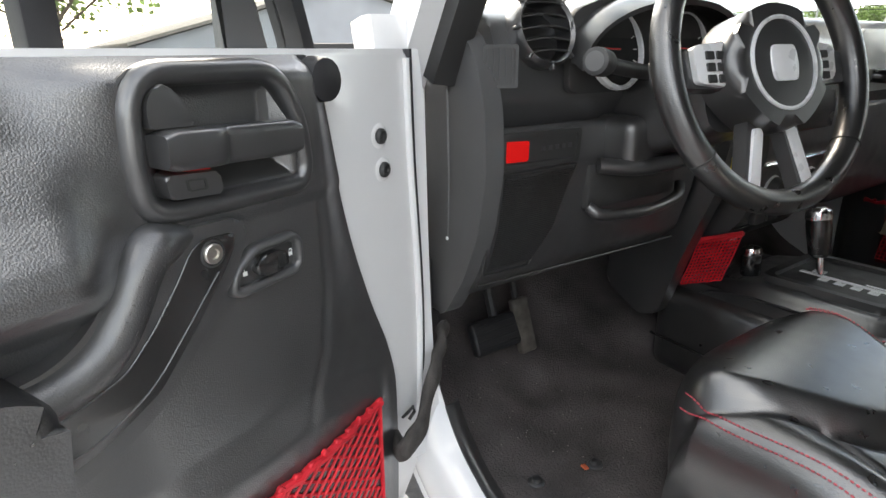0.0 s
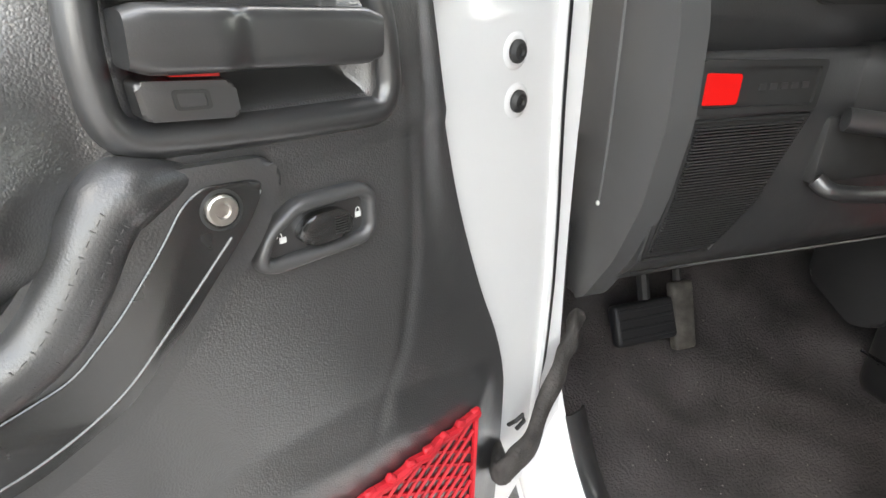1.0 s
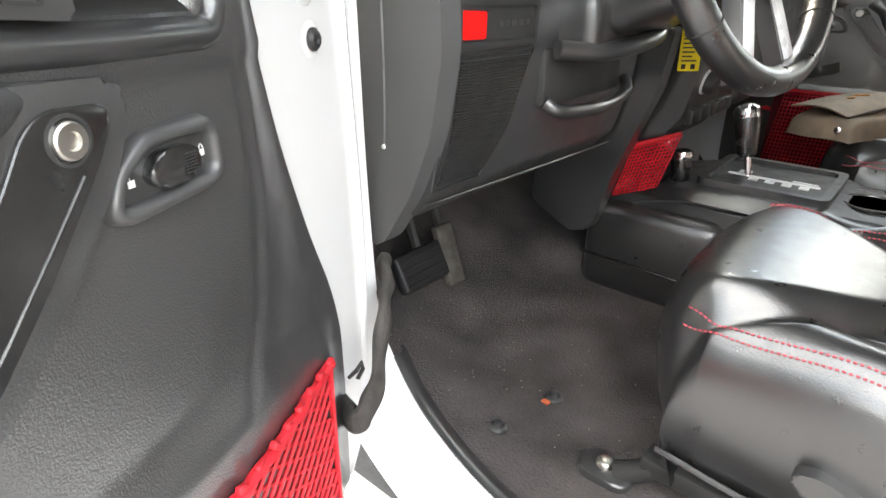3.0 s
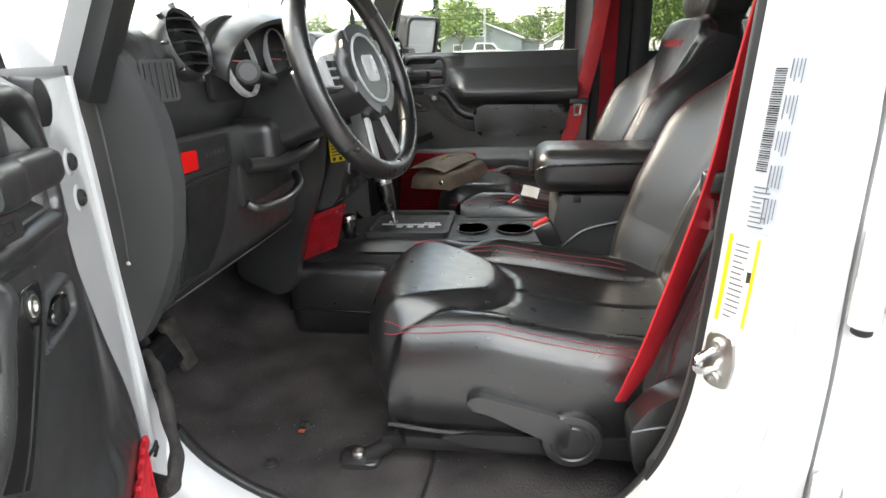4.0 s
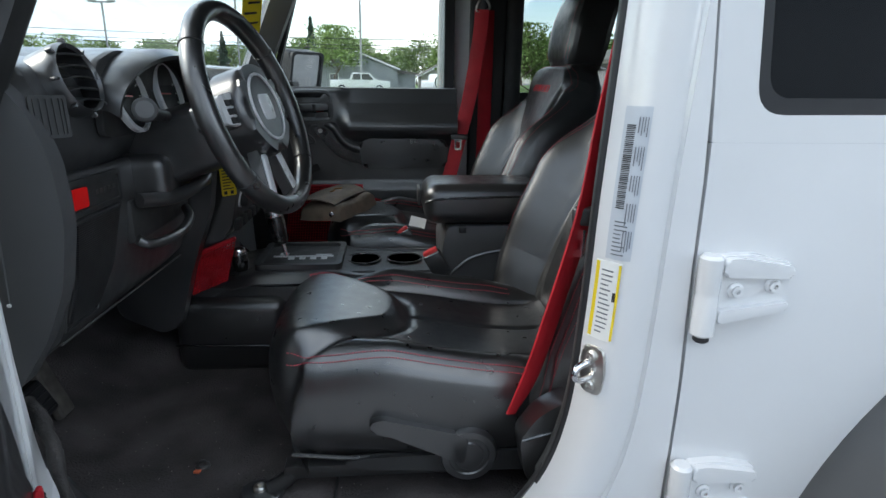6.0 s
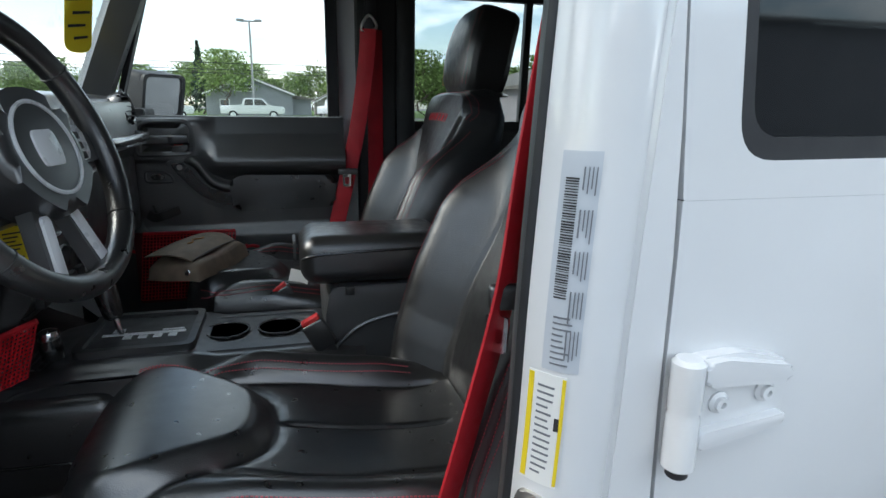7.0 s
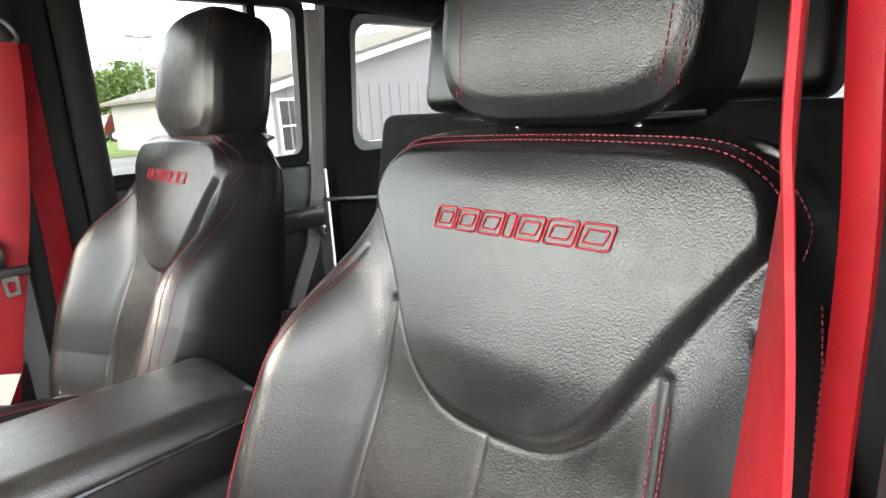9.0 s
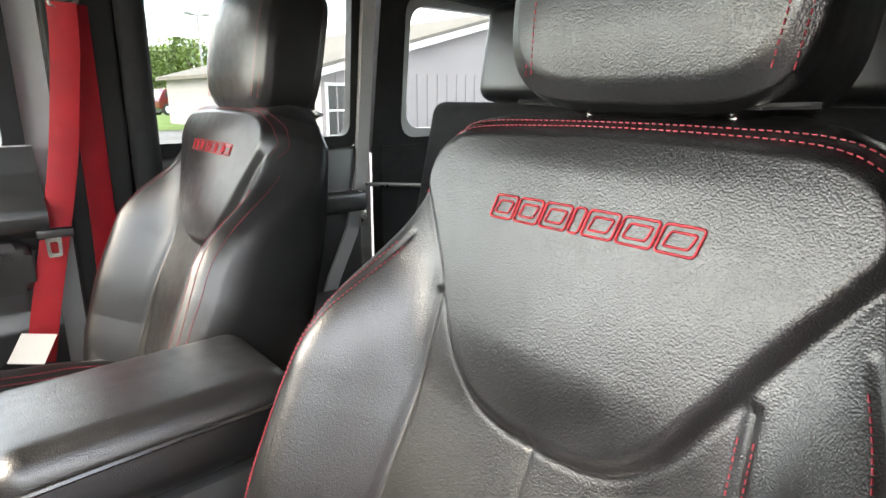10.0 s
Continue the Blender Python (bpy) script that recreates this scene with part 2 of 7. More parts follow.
def ring(outer, inner, depth, m, bevel=0.0, seg=2):
    """A flat frame between two outlines with the same number of points."""
    bm = bmesh.new()
    n = len(outer)
    rows = [[bm.verts.new((p[0], p[1], c)) for p in some] for some, c in ((outer, 0), (outer, depth), (inner, depth), (inner, 0))]
    for a, b in ((0, 1), (1, 2), (2, 3), (3, 0)):
        for k in range(n):
            bm.faces.new((rows[a][k], rows[a][(k + 1) % n], rows[b][(k + 1) % n], rows[b][k]))
    if bevel:
        es = [e for e in bm.edges if all(abs(v.co.z - depth) < 1e-9 for v in e.verts) and not any(f.normal.length == 0 for f in e.link_faces)]
        rim = set(rows[1]), set(rows[2])
        es = [e for e in es if any(all(v in r for v in e.verts) for r in rim)]
        bmesh.ops.bevel(bm, geom=es, offset=bevel, segments=seg, affect='EDGES', profile=0.5)
    bm.transform(m)
    return bm


def spline(pts, n=8, closed=False):
    """A smooth curve through points."""
    p = [Vector(q) for q in pts]
    k = len(p)
    out = []
    for i in range(k if closed else k - 1):
        a, b, c, d = [p[j % k] if closed else p[min(max(j, 0), k - 1)] for j in (i - 1, i, i + 1, i + 2)]
        for s in range(n):
            t = s / n
            out.append(0.5 * (2 * b + (c - a) * t + (2 * a - 5 * b + 4 * c - d) * t * t + (3 * b - a - 3 * c + d) * t ** 3))
    if not closed:
        out.append(p[-1])
    return out


def sweep(path, section, closed=False, up=(0, 0, 1), caps=True):
    """A section, a list of (side, up) offsets or a function of the place along the way (0 to 1), carried along a path."""
    bm = bmesh.new()
    n, rows = len(path), []
    up = Vector(up)
    for k, p in enumerate(path):
        a, b = (path[k - 1], path[(k + 1) % n]) if closed else (path[max(k - 1, 0)], path[min(k + 1, n - 1)])
        t = (Vector(b) - Vector(a)).normalized()
        side = t.cross(up)
        if side.length < 1e-4:
            side = t.cross(Vector((1, 0, 0)))
        side.normalize()
        nor = side.cross(t)
        sec = section(k / (n - 1)) if callable(section) else section
        rows.append([bm.verts.new(Vector(p) + side * u + nor * v) for u, v in sec])
    m = len(rows[0])
    for k in range(n if closed else n - 1):
        for j in range(m):
            bm.faces.new((rows[k][j], rows[k][(j + 1) % m], rows[(k + 1) % n][(j + 1) % m], rows[(k + 1) % n][j]))
    if caps and not closed:
        bm.faces.new(rows[0][::-1])
        bm.faces.new(rows[-1])
    return bm


def circle(r, n=10, sx=1.0, sy=1.0):
    return [(r * sx * math.cos(2 * math.pi * k / n), r * sy * math.sin(2 * math.pi * k / n)) for k in range(n)]


def tube(path, r, n=8, closed=False, up=(0, 0, 1)):
    return sweep(path, circle(r, n), closed, up)


def lathe(profile, m, n=28, caps=True):
    """A profile (radius, height) turned about the axis c."""
    bm = bmesh.new()
    rows = [[bm.verts.new((r * math.cos(2 * math.pi * k / n), r * math.sin(2 * math.pi * k / n), h)) for k in range(n)] for r, h in profile]
    for a, b in zip(rows, rows[1:]):
        for k in range(n):
            bm.faces.new((a[k], a[(k + 1) % n], b[(k + 1) % n], b[k]))
    if caps:
        bm.faces.new(rows[0][::-1])
        bm.faces.new(rows[-1])
    bm.transform(m)
    return bm


def axes(o, a, b, c):
    """The matrix that takes (a, b, c) to the place: origin and three directions."""
    m = Matrix((a, b, c)).transposed().to_4x4()
    m.translation = o
    return m


def facing(o, c, up=(0, 0, 1)):
    """A frame at o whose third axis points along c."""
    c = Vector(c).normalized()
    a = Vector(up).cross(c)
    if a.length < 1e-4:
        a = Vector((1, 0, 0))
    a.normalize()
    return axes(o, a, c.cross(a), c)


def surface(f, nu, nv, wrap=False):
    """A mesh over (u, v) from 0 to 1."""
    bm = bmesh.new()
    rows = [[bm.verts.new(f(i / nu, j / nv)) for i in range(nu + 1)] for j in range(nv + 1)]
    for j in range(nv):
        for i in range(nu):
            bm.faces.new((rows[j][i], rows[j][i + 1], rows[j + 1][i + 1], rows[j + 1][i]))
    return bm


def thick(bm, d):
    """Gives an open sheet thickness, away from its normals."""
    bmesh.ops.recalc_face_normals(bm, faces=bm.faces)
    bmesh.ops.solidify(bm, geom=bm.faces[:], thickness=d)
    return bm


def smooth01(x, a, b):
    t = min(1.0, max(0.0, (x - a) / (b - a)))
    return t * t * (3 - 2 * t)


def bolt(o, c, r, h, material, parent, name="bolt", label=""):
    bm = lathe([(r, 0), (r, h * 0.5), (r * 0.9, h * 0.85), (r * 0.72, h), (r * 0.42, h), (r * 0.36, h * 0.55)], facing(o, c), 20)
    return part(name, bm, material, parent, label)
# ---- body shell: floor, roof, pillars, sills ----
FLOOR_Z = 0.575
single("ground", surface(lambda u, v: Vector((-400 + 800 * u, -400 + 800 * v, 0)), 8, 8), ASPHALT, "grey asphalt car park", "ground", kind="structure")


def carpet_height(x, y):
    z = FLOOR_Z + 0.34 * smooth01(-x, 0.16, 0.52) ** 1.0 + 0.05 * smooth01(-x, 0.05, 0.2)
    z += 0.055 * math.exp(-((y - 0.76) / 0.13) ** 4) * smooth01(x, -0.3, 0.0)
    return z + 0.004 * noise.noise((x * 9, y * 9, 0)) + 0.0015 * noise.noise((x * 40, y * 40, 3))


single("floor", thick(surface(lambda u, v: Vector((-0.52 + 2.9 * u, 0.045 + 1.51 * v, carpet_height(-0.52 + 2.9 * u, 0.045 + 1.51 * v))), 150, 80), 0.03), CARPET,
       "dark grey worn cabin carpet", "carpet", kind="structure")

body = thing("car_body", (0.4, 0.77, 0.3), "white four-door off-road car body with driver's door open", "car")
OPENING = spline([(-0.06, 0, 1.215), (-0.045, 0, 1.0), (-0.015, 0, 0.80), (0.03, 0, 0.70), (0.09, 0, 0.636), (0.19, 0, 0.585), (0.34, 0, 0.565), (0.53, 0, 0.566), (0.635, 0, 0.602),
                  (0.708, 0, 0.69), (0.744, 0, 0.80), (0.757, 0, 0.95), (0.763, 0, 1.10), (0.771, 0, 1.25), (0.779, 0, 1.40), (0.788, 0, 1.62)], 6)


def taper(z):
    """The pillar narrows towards the roof."""
    return float(np.interp(z, [1.36, 1.47, 1.62], [1.0, 0.80, 0.5]))


def opening_strip(profile, path=OPENING, narrow=False):
    """A band along the door opening; the profile gives (outwards from the opening, y)."""
    bm = bmesh.new()
    rows = []
    for j, p in enumerate(path):
        t = (path[min(j + 1, len(path) - 1)] - path[max(j - 1, 0)]).normalized()
        out = Vector((t.z, 0, -t.x))
        k = taper(p.z) if narrow and p.x > 0.7 else 1.0
        rows.append([bm.verts.new((p.x + out.x * e * k, y, p.z + out.z * e * k)) for e, y in profile])
    for a, b in zip(rows, rows[1:]):
        for k in range(len(profile) - 1):
            bm.faces.new((a[k], a[k + 1], b[k + 1], b[k]))
    return bm


JAMB = [(-0.014, 0.028), (-0.011, 0.016), (-0.005, 0.005), (0.002, -0.005), (0.009, -0.0115), (0.018, -0.0155), (0.026, -0.0175), (0.034, -0.0185), (0.044, -0.0180), (0.051, -0.0155), (0.056, -0.0125), (0.060, -0.0150), (0.064, -0.0185)]
part("door_jamb", thick(opening_strip(JAMB, narrow=True), 0.004), PAINT, body, "white painted door jamb with pressed folds", angle=60)
PIL = [p for p in OPENING if p.x > 0.7]
part("door_seal", tube([Vector((p.x - 0.016, 0.026, p.z)) for p in PIL], 0.006, 10, up=(0, 1, 0)), RUBBER, body, "black rubber door seal")
part("pillar_trim", thick(opening_strip([(-0.016, 0.028), (-0.019, 0.034), (-0.018, 0.042), (-0.014, 0.055), (-0.006, 0.068), (0.006, 0.076), (0.03, 0.079), (0.08, 0.080), (0.13, 0.080)], PIL), 0.003), TRIM, body, "charcoal pillar trim", angle=70)
part("sill_trim", thick(opening_strip([(-0.016, 0.026), (-0.017, 0.032), (-0.012, 0.042), (-0.002, 0.055), (0.020, 0.070)], [p for p in OPENING if p.z < 0.72 and p.x < 0.74]), 0.004), PLASTIC, body, "black sill trim", angle=70)
# outer sill below the opening and the side under the doors
part("rocker", thick(surface(lambda u, v: Vector((-0.6 + 1.75 * u, -0.02 - 0.012 * math.sin(v * 3.1), 0.56 - 0.02 - 0.15 * v)), 30, 8), 0.01), PAINT, body)
GAP = [(0.856, 0.42), (0.857, 0.65), (0.8605, 0.78), (0.8615, 0.87), (0.8585, 1.0), (0.858, 1.14), (0.8530, 1.25), (0.8465, 1.336), (0.836, 1.47), (0.819, 1.66)]


def fold_edge(p, q):
    t = (q - p).normalized()
    w = 0.060 * taper(p.z)
    return (p.x + t.z * w, p.z - t.x * w)


inner_edge = [fold_edge(OPENING[k], OPENING[k + 1]) for k in range(len(OPENING) - 1) if OPENING[k].x > 0.60]
part("pillar_panel", prism([(inner_edge[0][0], 0.42)] + inner_edge + [(x - 0.0015, z) for x, z in GAP[::-1]], 0.010, axes((0, -0.0118, 0), (1, 0, 0), (0, 0, 1), (0, -1, 0)), 0.0012, 2), PAINT, body, "white outer pillar panel")
# dark tube added behind the rear door gap to stand for its shade
part("gap_shade", tube([Vector((x + 0.002, -0.003, z)) for x, z in GAP], 0.006, 6, up=(0, 1, 0)), RUBBER, body, "dark strip for the shade in the rear door gap")
# cowl side ahead of the door with the windscreen hinge
part("cowl_side", box((-0.75, 0.02, 0.62), (-0.060, 0.04, 1.19), 0.008, 3), PAINT, body)
part("kick_panel", box((-0.50, 0.0405, 0.60), (-0.040, 0.060, 0.93), 0.006, 3), DARK, body, "black footwell kick panel")
part("bonnet", thick(surface(lambda u, v: Vector((-1.55 + 1.42 * u, 0.20 + 1.16 * v, 1.03 + 0.12 * u + 0.03 * math.sin(math.pi * v))), 16, 16), 0.02), PAINT, body)
for y0, y1 in ((0.02, 0.215), (1.345, 1.54)):
    part("wing", box((-1.50, y0, 0.62), (-0.56, y1, 1.03), 0.03, 3), PAINT, body)
    part("wing_top", box((-0.58, y0, 0.99), (-0.12, y1, 1.026), 0.006, 2), PAINT, body)
part("grille", box((-1.58, 0.16, 0.60), (-1.50, 1.40, 1.04), 0.02, 3), PAINT, body)
part("cowl", box((-0.16, 0.05, 1.02), (-0.06, 1.51, 1.19), 0.015, 3), PAINT, body)
apil = thing("windscreen_frame", (0.0, 0.77, 1.2), "white windscreen frame with black inner trim", "windscreen frame")
for side, y0 in ((0, 0.015), (1, 1.535)):
    s = 1 if side == 0 else -1
    lo, hi = Vector((-0.045, y0, 1.19)), Vector((0.165, y0 + s * 0.05, 1.66))
    d = (hi - lo)
    part("frame_post", sweep([lo + d * (k / 12) for k in range(13)], [(-0.02, -0.03), (0.022, -0.03), (0.03, -0.02), (0.03, 0.02), (0.022, 0.03), (-0.02, 0.03)], up=(1, 0, 0)), PAINT, apil, "white windscreen post")
    off = Vector((0.035, s * 0.035, 0.0))
    part("post_trim", sweep([lo + off + d * (k / 12) for k in range(13)], [(a_ * (1.0 if side else 0.6), b_ * (1.0 if side else 0.7)) for a_, b_ in ((-0.036, -0.034), (0.030, -0.034), (0.042, -0.014), (0.038, 0.028), (0.014, 0.036), (-0.034, 0.034))], up=(1, 0, 0)), DARK, apil, "black windscreen post trim")
    for f in (0.35, 0.47):
        bolt(lo + off + d * f + Vector((0.034, 0, 0)), (1, 0, 0), 0.008, 0.004, INK, apil, "trim_plug")
    part("hinge_bracket", join(box((-0.085, y0 - s * 0.03 - 0.008, 1.165), (-0.03, y0 - s * 0.03 + 0.008, 1.245), 0.006), lathe([(0.010, 0), (0.010, 0.01), (0.006, 0.013)], facing((-0.05, y0 - s * 0.035, 1.185), (0, -s, 0)), 14)), DARK, apil, "black windscreen hinge bracket")
part("header", sweep([Vector((0.165, 0.06, 1.66)), Vector((0.175, 0.4, 1.675)), Vector((0.178, 0.77, 1.68)), Vector((0.175, 1.14, 1.675)), Vector((0.165, 1.49, 1.66))], [(-0.03, -0.03), (0.03, -0.03), (0.035, 0.02), (-0.03, 0.03)]), DARK, apil)
part("windscreen", thick(surface(lambda u, v: Vector((-0.058 + 0.205 * v - 0.03 * math.sin(math.pi * u), 0.04 + 1.46 * u + (0.04 if u < 0.5 else -0.04) * v * abs(2 * u - 1), 1.2 + 0.46 * v)), 16, 6), 0.004), CLEAR, apil, "clear windscreen").visible_shadow = False
part("price_sticker", prism(rounded([(-0.032, -0.075), (0.032, -0.075), (0.032, 0.09), (-0.032, 0.09)], 0.028, 6), 0.0015, facing((0.066, 1.275, 1.452), (0.62, -0.72, -0.30))), YELLOW, apil, "yellow oval windscreen price sticker")
for k, (a, b, w) in enumerate(((-0.008, 0.05, 0.018), (0.006, 0.02, 0.02), (-0.004, -0.012, 0.02), (0.006, -0.04, 0.016))):
    part("mark", prism([(a - w, b - 0.004), (a + w, b + 0.003), (a + w, b + 0.009), (a - w, b + 0.003)], 0.001, facing((0.0672, 1.2735, 1.452), (0.62, -0.72, -0.30))), INK, apil)

single("ceiling", box((0.15, 0.02, 1.655), (2.35, 1.56, 1.70), 0.02), FELT, "black hardtop headliner", "ceiling", kind="structure")
part("roof", thick(surface(lambda u, v: Vector((0.08 + 2.35 * u, -0.02 + 1.62 * v, 1.70 + 0.06 * math.sin(math.pi * u) * math.sin(math.pi * v))), 20, 16), 0.02), PAINT, body)
for y, s in ((0.10, 1), (1.48, -1)):
    part("roll_bar", tube(spline([(0.17, y, 1.60), (0.5, y, 1.63), (0.86, y, 1.64), (1.5, y, 1.64), (2.1, y + s * 0.02, 1.60)], 8), 0.032, 14), FELT, body, "padded black roll bar")
    part("roll_bar", tube(spline([(0.93, y - s * 0.022, 0.9), (0.93, y - s * 0.022, 1.3), (0.93, y - s * 0.012, 1.62)], 8), 0.030, 14, up=(0, 1, 0)), FELT, body, "padded black roll bar")
part("roll_bar", tube([Vector((0.89, 0.10, 1.625)), Vector((0.89, 0.77, 1.635)), Vector((0.89, 1.48, 1.625))], 0.03, 14), FELT, body, "padded black roll bar")

# ---- passenger side: pillars and rear door, quarter glass ----
part("side_wall", box((-0.5, 1.57, 0.5), (0.09, 1.60, 1.2), 0.01), PAINT, body)
part("pillar", prism([(0.706, 0.62), (0.772, 0.62), (0.772, 1.66), (0.706, 1.66)], 0.04, axes((0, 1.535, 0), (1, 0, 0), (0, 0, 1), (0, 1, 0)), 0.006), PAINT, body, "white door pillar")
part("pillar_trim", prism([(0.772, 0.62), (0.895, 0.62), (0.905, 1.66), (0.772, 1.66)], 0.07, axes((0, 1.575, 0), (1, 0, 0), (0, 0, 1), (0, -1, 0)), 0.012, 3), DARK, body, "black pillar trim")
part("belt_slide", prism(rounded([(0.80, 1.38), (0.835, 1.38), (0.835, 1.60), (0.80, 1.60)], 0.012), 0.016, axes((0, 1.506, 0), (1, 0, 0), (0, 0, 1), (0, -1, 0)), 0.004), PLASTIC, body, "black belt height slide")


def framed_window(x0, x1, z0, z1, y, wall, r=0.05, lean0=0.0, lean1=0.0, rim=0.03):
    """Outline and hole of a window in a side of the car, as (x, z)."""
    hole = rounded([(x0, z0), (x1, z0), (x1 + lean1, z1), (x0 + lean0, z1)], r, 6)
    outer = rounded([(x0 - rim, z0 - rim), (x1 + rim, z0 - rim), (x1 + rim + lean1, z1 + rim), (x0 - rim + lean0, z1 + rim)], r, 6)
    return outer, hole


SIDE = axes((0, 1.56, 0), (1, 0, 0), (0, 0, 1), (0, -1, 0))
rdoor = thing("rear_passenger_door", (1.2, 1.56, 0.62), "closed rear passenger door with black trim and glass", "car door")
part("door_skin", box((0.89, 1.565, 0.62), (1.56, 1.60, 1.19), 0.008), PAINT, rdoor)
part("trim_panel", join(box((0.90, 1.525, 0.64), (1.50, 1.566, 1.185), 0.014, 3), box((1.0, 1.49, 1.0), (1.50, 1.53, 1.06), 0.014, 3)), PANEL, rdoor, "black door trim panel")
outer, hole = framed_window(0.907, 1.468, 1.212, 1.603, 1.56, 0, 0.035, 0.022, 0.024, 0.030)
part("window_frame", ring(outer, hole, 0.03, SIDE, 0.004), DARK, rdoor, "black window frame")
part("divider", prism([(1.340, 1.20), (1.366, 1.20), (1.380, 1.615), (1.354, 1.615)], 0.022, axes((0, 1.558, 0), (1, 0, 0), (0, 0, 1), (0, -1, 0)), 0.004), DARK, rdoor)
part("pane", prism(hole, 0.004, axes((0, 1.566, 0), (1, 0, 0), (0, 0, 1), (0, -1, 0))), TINT_SOFT, rdoor, "lightly tinted door glass").visible_shadow = False
# rear pillar behind that door
part("pillar", prism([(1.30, 0.62), (1.34, 0.62), (1.41, 0.80), (1.475, 0.93), (1.515, 1.10), (1.560, 1.60), (1.520, 1.60), (1.480, 1.12), (1.440, 0.95), (1.375, 0.82)], 0.02, axes((0, 1.515, 0), (1, 0, 0), (0, 0, 1), (0, 1, 0)), 0.004), PAINT, body, "white rear door jamb edge")
part("latch", box((1.478, 1.50, 0.955), (1.50, 1.516, 1.0), 0.004), STEEL, body, "steel latch plate")
part("latch", box((1.47, 1.495, 1.03), (1.486, 1.516, 1.06), 0.003), STEEL, body, "steel latch plate")
part("stay_rod", tube([Vector((1.50, 1.50, 1.075)), Vector((1.58, 1.49, 1.068)), Vector((1.70, 1.48, 1.055))], 0.006, 8), STEEL, body, "steel stay rod")
part("rear_wall", prism([(1.56, 0.6), (2.35, 0.6), (2.35, 1.18), (1.56, 1.18)], 0.05, SIDE, 0.006), FELT, body)
outer, hole = framed_window(1.660, 2.2, 1.225, 1.575, 1.56, 0, 0.06, 0.03, -0.02, 0.026)
part("quarter_frame", ring(rounded([(1.53, 1.16), (2.36, 1.16), (2.36, 1.66), (1.585, 1.66)], 0.01, 6), outer, 0.05, axes((0, 1.565, 0), (1, 0, 0), (0, 0, 1), (0, -1, 0)), 0.004), FELT, body, "black hardtop side lining")
part("quarter_seal", ring(outer, hole, 0.035, axes((0, 1.562, 0), (1, 0, 0), (0, 0, 1), (0, -1, 0)), 0.004), PALE, body, "pale grey quarter window surround")
part("quarter_glass", prism(hole, 0.004, axes((0, 1.55, 0), (1, 0, 0), (0, 0, 1), (0, -1, 0))), TINT_SOFT, body).visible_shadow = False

# ---- rear end and driver's side rear ----
outer, hole = framed_window(0.28, 1.30, 1.13, 1.53, 0, 0, 0.06, 0.03, -0.03, 0.05)
TAIL = axes((2.36, 0, 0), (0, 1, 0), (0, 0, 1), (-1, 0, 0))
part("tailgate", box((2.33, -0.0, 0.55), (2.37, 1.58, 1.08), 0.01), FELT, body)
part("tail_frame", ring(rounded([(0.0, 1.08), (1.58, 1.08), (1.55, 1.66), (0.03, 1.66)], 0.01, 6), hole, 0.03, TAIL, 0.004), FELT, body, "black tail window lining")
part("tail_glass", prism(hole, 0.004, TAIL), TINT_SOFT, body).visible_shadow = False
DRV = axes((0, 0.0, 0), (1, 0, 0), (0, 0, 1), (0, 1, 0))
part("rear_wall", box((1.6, 0.0, 0.6), (2.35, 0.05, 1.18), 0.01), FELT, body)
outer, hole = framed_window(1.66, 2.2, 1.19, 1.53, 0, 0, 0.06, 0.05, -0.02, 0.028)
part("quarter_frame", ring(rounded([(1.53, 1.16), (2.36, 1.16), (2.36, 1.66), (1.585, 1.66)], 0.01, 6), hole, 0.05, DRV, 0.004), FELT, body, "black hardtop side lining")
part("quarter_glass", prism(hole, 0.004, axes((0, 0.01, 0), (1, 0, 0), (0, 0, 1), (0, 1, 0))), TINT, body).visible_shadow = False

# rear driver-side door: white skin, window, hinges, handle
rear = thing("rear_driver_door", (1.2, -0.02, 0.62), "closed white rear door with tinted window", "car door")


def arc_pts(cx, cz, r, a0, a1, n):
    return [(cx + r * math.cos(radians(a0 + (a1 - a0) * k / n)), cz + r * math.sin(radians(a0 + (a1 - a0) * k / n))) for k in range(n + 1)]


skin = spline([(x + 0.004, 0, z) for x, z in ((0.8565, 0.60), (0.8597, 0.75), (0.8615, 0.87), (0.8585, 1.0), (0.8582, 1.12), (0.8574, 1.18))], 6)
lower = [(p.x, p.z) for p in skin] + [(0.8613, 1.185), (1.62, 1.185), (1.62, 1.10)] + arc_pts(1.69, 0.42, 0.66, 98, 160, 14) + [(1.10, 0.60)]
lower = [p for k, p in enumerate(lower) if k == 0 or (Vector(p) - Vector(lower[k - 1])).length > 1e-4]
SKIN = axes((0, 0.02, 0), (1, 0, 0), (0, 0, 1), (0, -1, 0))
part("door_skin", prism(lower, 0.04, SKIN), PAINT, rear, "white lower door skin")
top_outer = rounded([(0.8613, 1.1852), (1.62, 1.1852), (1.60, 1.66), (0.823, 1.66)], 0.003, 6)
top_hole = rounded([(0.911, 1.217), (1.56, 1.222), (1.54, 1.60), (0.876, 1.60)], 0.035, 6)
part("window_surround", ring(top_outer, top_hole, 0.04, SKIN), PAINT, rear, "white window surround")
in2 = rounded([(0.925, 1.236), (1.55, 1.240), (1.53, 1.59), (0.890, 1.59)], 0.03, 6)
part("window_seal", ring(top_hole, in2, 0.012, axes((0, -0.004, 0), (1, 0, 0), (0, 0, 1), (0, -1, 0)), 0.003), RUBBER, rear, "black window seal")
part("pane", prism(in2, 0.004, axes((0, 0.0, 0), (1, 0, 0), (0, 0, 1), (0, -1, 0))), mat("privacy_glass", (0.006, 0.007, 0.008), 0.04, patch=0.05, rough_var=0.01), rear, "dark privacy glass")
part("trim_panel", box((0.90, 0.022, 0.64), (1.55, 0.05, 1.225), 0.01), PANEL, rear, "black door trim panel")


